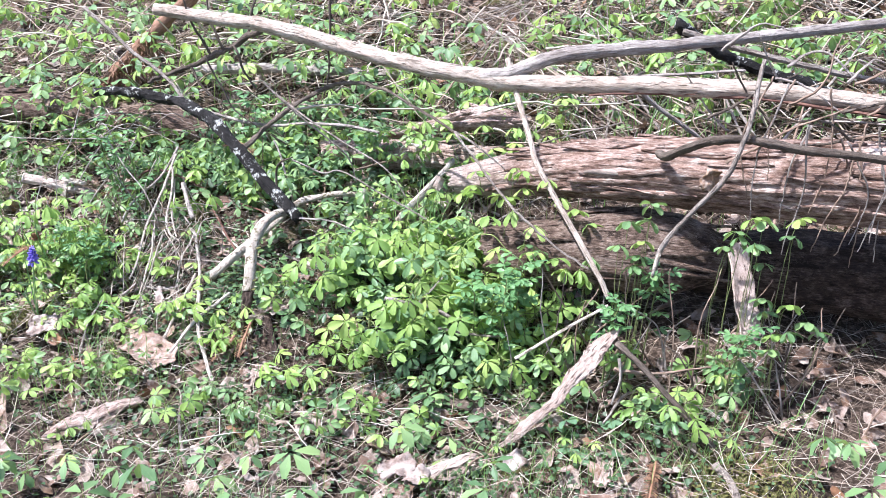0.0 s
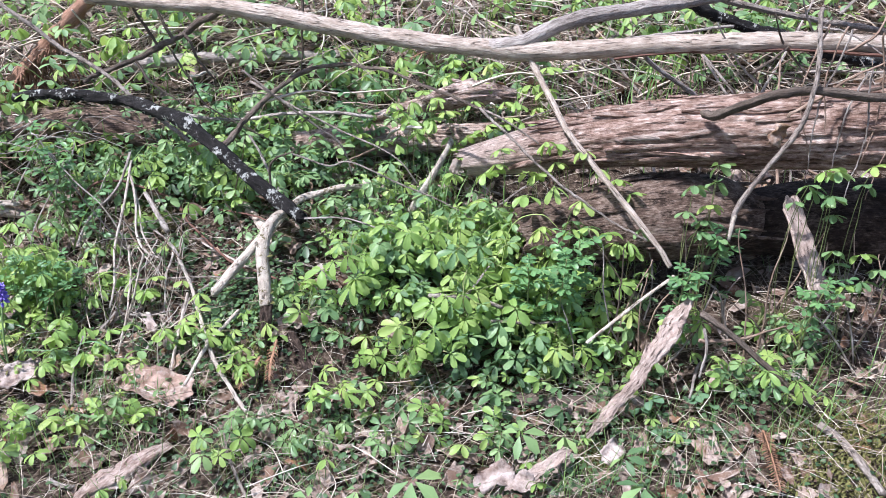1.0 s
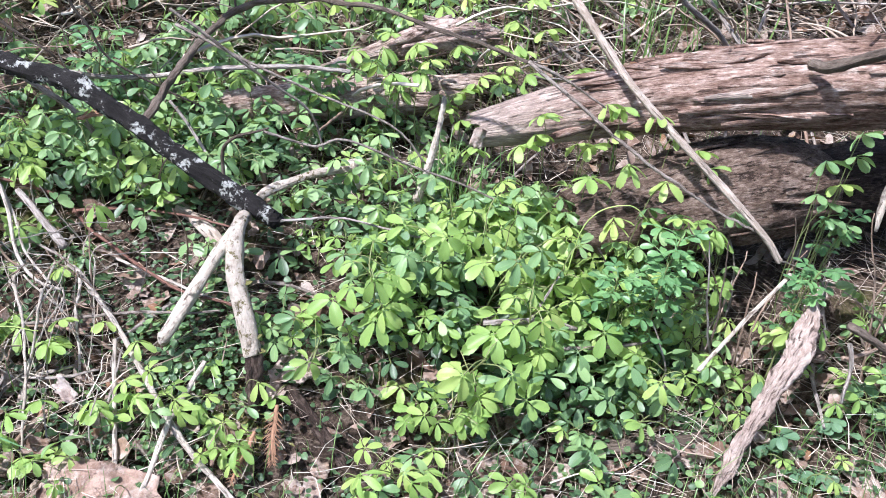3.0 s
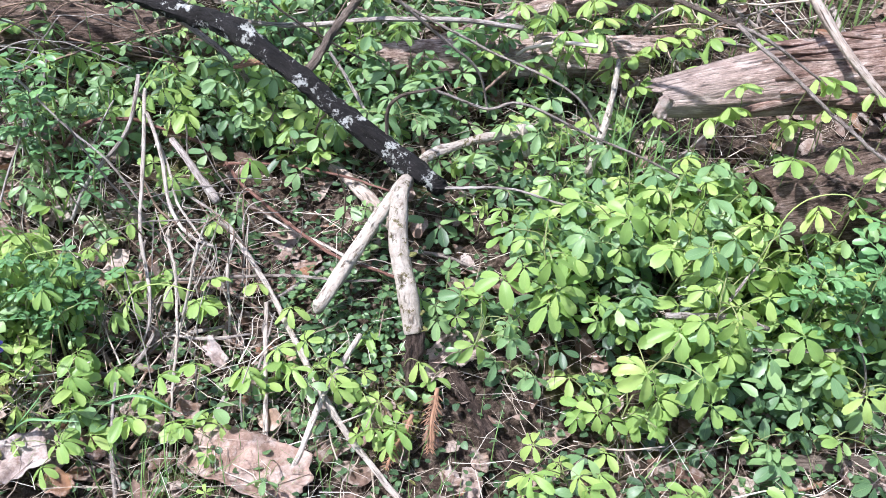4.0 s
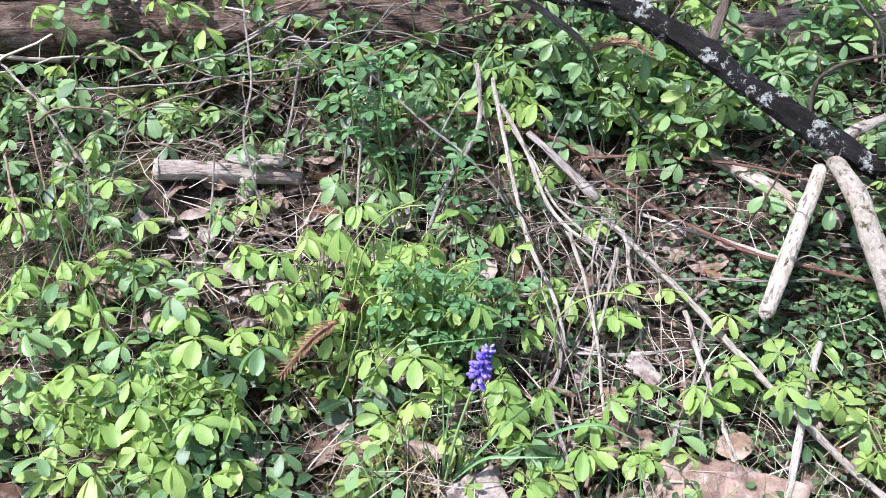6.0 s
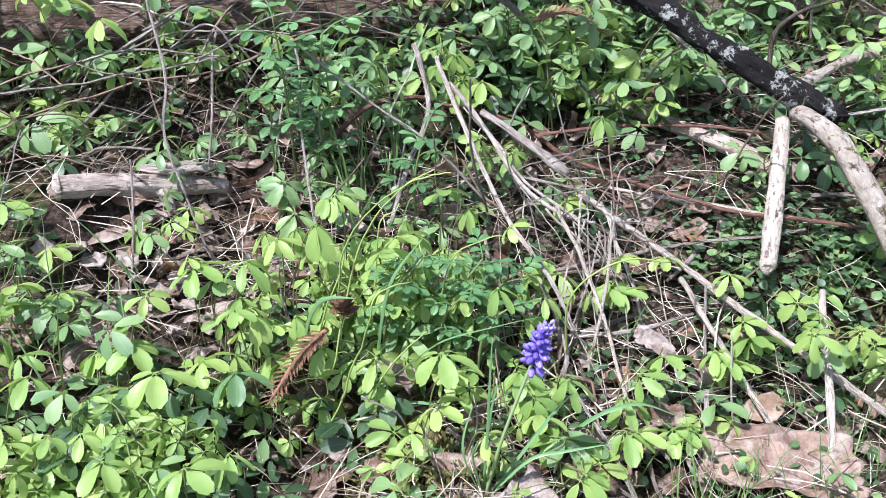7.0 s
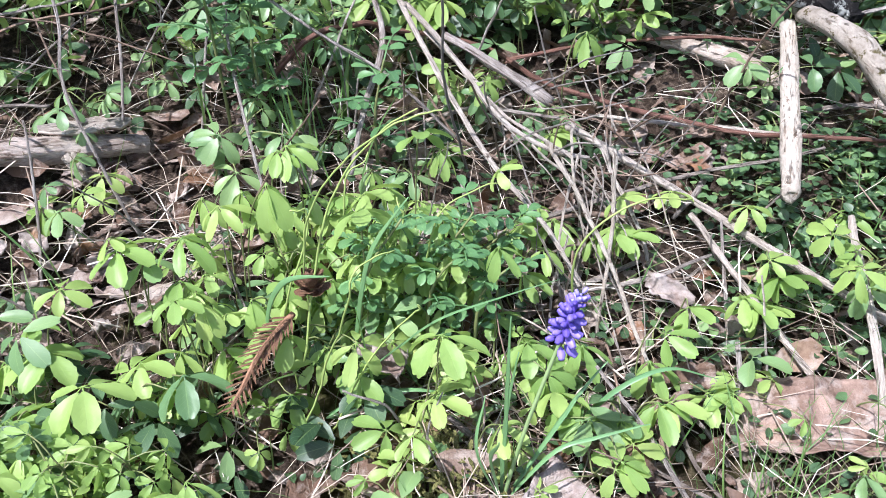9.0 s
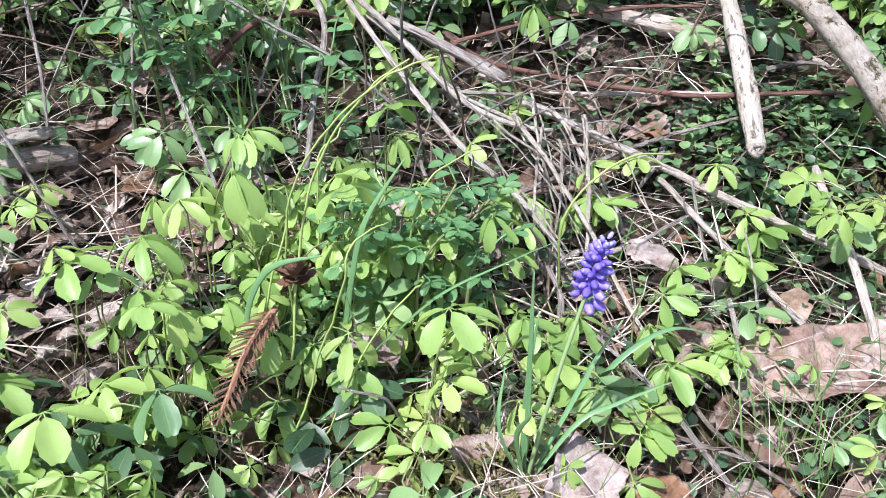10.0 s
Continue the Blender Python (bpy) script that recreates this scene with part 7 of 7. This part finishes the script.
def leaf_carpet():
    """Leaves under and behind the single shoots."""
    rnd = random.Random(44)
    shapes = [palmate(0.030, rnd.uniform(5, 35), rnd, 5, 5, 3, wide=rnd.uniform(0.5, 0.58)) for _ in range(8)]
    young = [palmate(0.029, rnd.uniform(30, 65), rnd, 5, 5, 3, wide=0.47) for _ in range(6)]
    poses, fresh, deep = [[] for _ in shapes], [[] for _ in young], [[] for _ in shapes]
    coarse = [palmate(0.032, rnd.uniform(5, 35), rnd, 5, 3, 3, wide=0.55) for _ in range(4)]
    around = [[] for _ in coarse]
    for k in range(9000):
        x, y = rnd.uniform(-1.5, 0.9), rnd.uniform(1.0, 2.1)
        d = shoot_density(x, y)
        if rnd.random() > 0.75 * d * d + 0.12 * d:
            continue
        lift = rnd.uniform(0.015, 0.09) * min(1.0, 0.4 + d)
        # lower copies of the leaves in the darkest green, as painted shade
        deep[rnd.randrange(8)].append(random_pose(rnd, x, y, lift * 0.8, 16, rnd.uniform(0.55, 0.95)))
        if rnd.random() < (0.28 if y < 1.6 else 0.5):
            poses[rnd.randrange(8)].append(random_pose(rnd, x, y, lift + 0.02, 14, rnd.uniform(0.6, 1.0)))
    for k in range(5200):
        x, y = rnd.uniform(-1.9, 1.9), 1.85 + 1.6 * rnd.random() ** 1.3
        n = noise.noise(Vector((x * 3, y * 3, 4)))
        if rnd.random() > 0.55 + n:
            continue
        lift = rnd.uniform(0.02, 0.2)
        if rnd.random() < 0.3 + 0.3 * (y > 2.3):
            fresh[rnd.randrange(6)].append(random_pose(rnd, x, y, lift, 14, rnd.uniform(0.7, 1.3)))
        else:
            poses[rnd.randrange(8)].append(random_pose(rnd, x, y, lift, 16, rnd.uniform(0.7, 1.3)))
    for k in range(15000):
        x, y = rnd.gauss(-0.2, 2.6), rnd.gauss(2.0, 2.4)
        if (-1.6 < x < 1.6 and 0.95 < y < 3.1) or rnd.random() > 0.5 + 1.6 * noise.noise(Vector((x * 1.6, y * 1.6, 8))):
            continue
        around[rnd.randrange(4)].append(random_pose(rnd, x, y, rnd.uniform(0.02, 0.15), 16, rnd.uniform(0.7, 1.3)))
    stuff("low_leaves", [scattered(s, p) for s, p in zip(shapes, deep) if p], deep_stuff, "low climber leaves with shade painted into their dark green", "foliage")
    stuff("climber_leaves", [scattered(s, p) for s, p in zip(shapes + coarse, poses + around) if p], mature_stuff, "green five-leaflet leaves massed over the bank", "foliage")
    stuff("bright_leaves", [scattered(s, p) for s, p in zip(young, fresh) if p], young_stuff, "bright yellow-green young leaves up the bank", "foliage")


def ground_ivy():
    rnd = random.Random(45)
    shapes = [leaflet(1.0, 0.9, 0.25, 0.3, 0, 5, 3, k) for k in range(4)]
    poses = [[] for _ in shapes]
    zones = [(-0.38, 1.45, 0.07, 420), (-0.42, 1.38, 0.07, 300), (-0.30, 1.40, 0.06, 240), (0.0, 1.12, 0.13, 420), (0.2, 1.05, 0.12, 260), (-0.55, 1.55, 0.08, 220), (-0.6, 1.38, 0.09, 200), (-0.35, 1.6, 0.12, 420), (-0.95, 1.4, 0.12, 240), (-0.72, 1.62, 0.1, 260), (-0.3, 1.2, 0.15, 260), (-0.2, 1.08, 0.2, 420), (0.15, 0.98, 0.2, 380), (-0.5, 1.18, 0.15, 300), (-0.35, 1.0, 0.2, 420), (0.05, 0.95, 0.2, 420), (0.4, 1.0, 0.12, 260)]
    for cx, cy, r, n in zones:
        for k in range(n):
            poses[rnd.randrange(4)].append(random_pose(rnd, rnd.gauss(cx, r * 0.7), rnd.gauss(cy, r * 0.7), rnd.uniform(0.006, 0.03), 16, rnd.uniform(0.005, 0.0105)))
    stuff("creeping_groundcover", [scattered(s, p) for s, p in zip(shapes, poses)], deep_stuff, "tiny dark green rounded leaves creeping over soil", "groundcover")


def moss_carpet():
    rnd = random.Random(46)
    shapes = [leaflet(1.0, 0.4, 0.2, d, 0, 3, 3) for d in (-0.4, 0.2, 0.8)]
    poses = [[] for _ in shapes]
    for cx, cy, r, n in [(-0.79, 1.395, 0.04, 900), (-0.77, 1.44, 0.03, 500), (0.44, 0.93, 0.05, 1300), (0.36, 0.87, 0.05, 900), (-0.36, 1.31, 0.03, 400)]:
        for k in range(n):
            x, y = rnd.gauss(cx, r * 0.7), rnd.gauss(cy, r * 0.7)
            poses[rnd.randrange(3)].append(Matrix.Translation(on_ground(x, y, rnd.uniform(0.004, 0.016))) @ pose(0, 0, 0, rnd.uniform(20, 80), 0, rnd.uniform(0, 360)) @ Matrix.Scale(rnd.uniform(0.005, 0.011), 4))
    stuff("moss_carpet", [scattered(s, p) for s, p in zip(shapes, poses)], moss, "olive-brown moss tufts creeping over soil", "moss")


def creeping_sprigs():
    """Small creeping plants that can be told apart between the sticks."""
    rnd = random.Random(52)
    shape = leaflet(0.0105, 0.0098, 0.25, 0.4, 0, 6, 5, 1.0)
    leaf_mesh = quads_mesh("leaf", *shape[:2], mature_leaf, shape[2])
    protos = []
    for k in range(5):
        base = Vector((0, 0, -30 - k))
        plant = tagged(empty("creeping_sprig", base, "", "plant"), "tiny creeping sprig with rounded dark green leaves", "plant", "creeping sprigs")
        part("stem", tube([base + Vector((-0.02, 0, 0)), base + Vector((0, rnd.uniform(-0.006, 0.006), 0.01)), base + Vector((0.022, 0, 0.004))], (0.0007, 0.0005), 4, 8), green_stem, plant)
        for j in range(6):
            leaf = new("leaf", leaf_mesh)
            leaf.parent, leaf.matrix_parent_inverse = plant, Matrix.Translation(-base)
            at = base + Vector((-0.018 + 0.0075 * j, rnd.uniform(-0.003, 0.003), 0.006 + rnd.uniform(0, 0.006)))
            leaf.matrix_basis = Matrix.Translation(at) @ pose(0, 0, 0, rnd.uniform(-10, 25), rnd.uniform(-15, 15), (-1) ** j * rnd.uniform(50, 110)) @ Matrix.Scale(rnd.uniform(0.6, 1.05), 4)
        protos.append(plant)
    zones = [(-0.38, 1.44, 0.06, 34), (-0.32, 1.40, 0.05, 18), (-0.44, 1.36, 0.06, 20), (-0.58, 1.40, 0.06, 12), (-0.69, 1.44, 0.05, 12), (0.05, 1.10, 0.1, 20)]
    for cx, cy, q, n in zones:
        for k in range(n):
            copy_thing(rnd.choice(protos), random_pose(rnd, rnd.gauss(cx, q * 0.7), rnd.gauss(cy, q * 0.7), 0.008, 10, rnd.uniform(0.8, 1.2)))
    for p in protos:
        for child in list(p.children):
            bpy.data.objects.remove(child)
        bpy.data.objects.remove(p)


def straw_stems():
    rnd = random.Random(53)
    meshes = []
    for k in range(8):
        pts = [(0, -0.5, 0), (rnd.uniform(-0.06, 0.06), -0.15, rnd.uniform(0, 0.08)), (rnd.uniform(-0.08, 0.08), 0.2, rnd.uniform(0, 0.1)), (rnd.uniform(-0.14, 0.14), 0.5, 0)]
        w = rnd.uniform(0.5, 1.1)
        p = tube(pts, (0.0075 * w, 0.006 * w, 0.004 * w), 5, 10)
        meshes.append(quads_mesh("straw_stem", *p[:2], dry_straw_single, p[2]))
    for k in range(280):
        x, y = rnd.choice([(rnd.gauss(-0.70, 0.12), rnd.gauss(1.42, 0.07)), (rnd.gauss(-0.85, 0.1), rnd.gauss(1.72, 0.06)), (rnd.gauss(-0.5, 0.1), rnd.gauss(1.4, 0.08)), (rnd.gauss(-0.1, 0.25), rnd.gauss(1.08, 0.06))])
        ob = new("straw_stem", rnd.choice(meshes))
        ob.matrix_basis = random_pose(rnd, x, y, rnd.uniform(0.012, 0.026), 12, rnd.uniform(0.05, 0.13))
        tagged(ob, "thin pale dry grass stem on the litter", "straw", "dry grass stems")


fallen_leaves()
creeping_sprigs()
straw_stems()
litter()
straw()
dry_brush()
grass()
leaf_carpet()
ground_ivy()
moss_carpet()
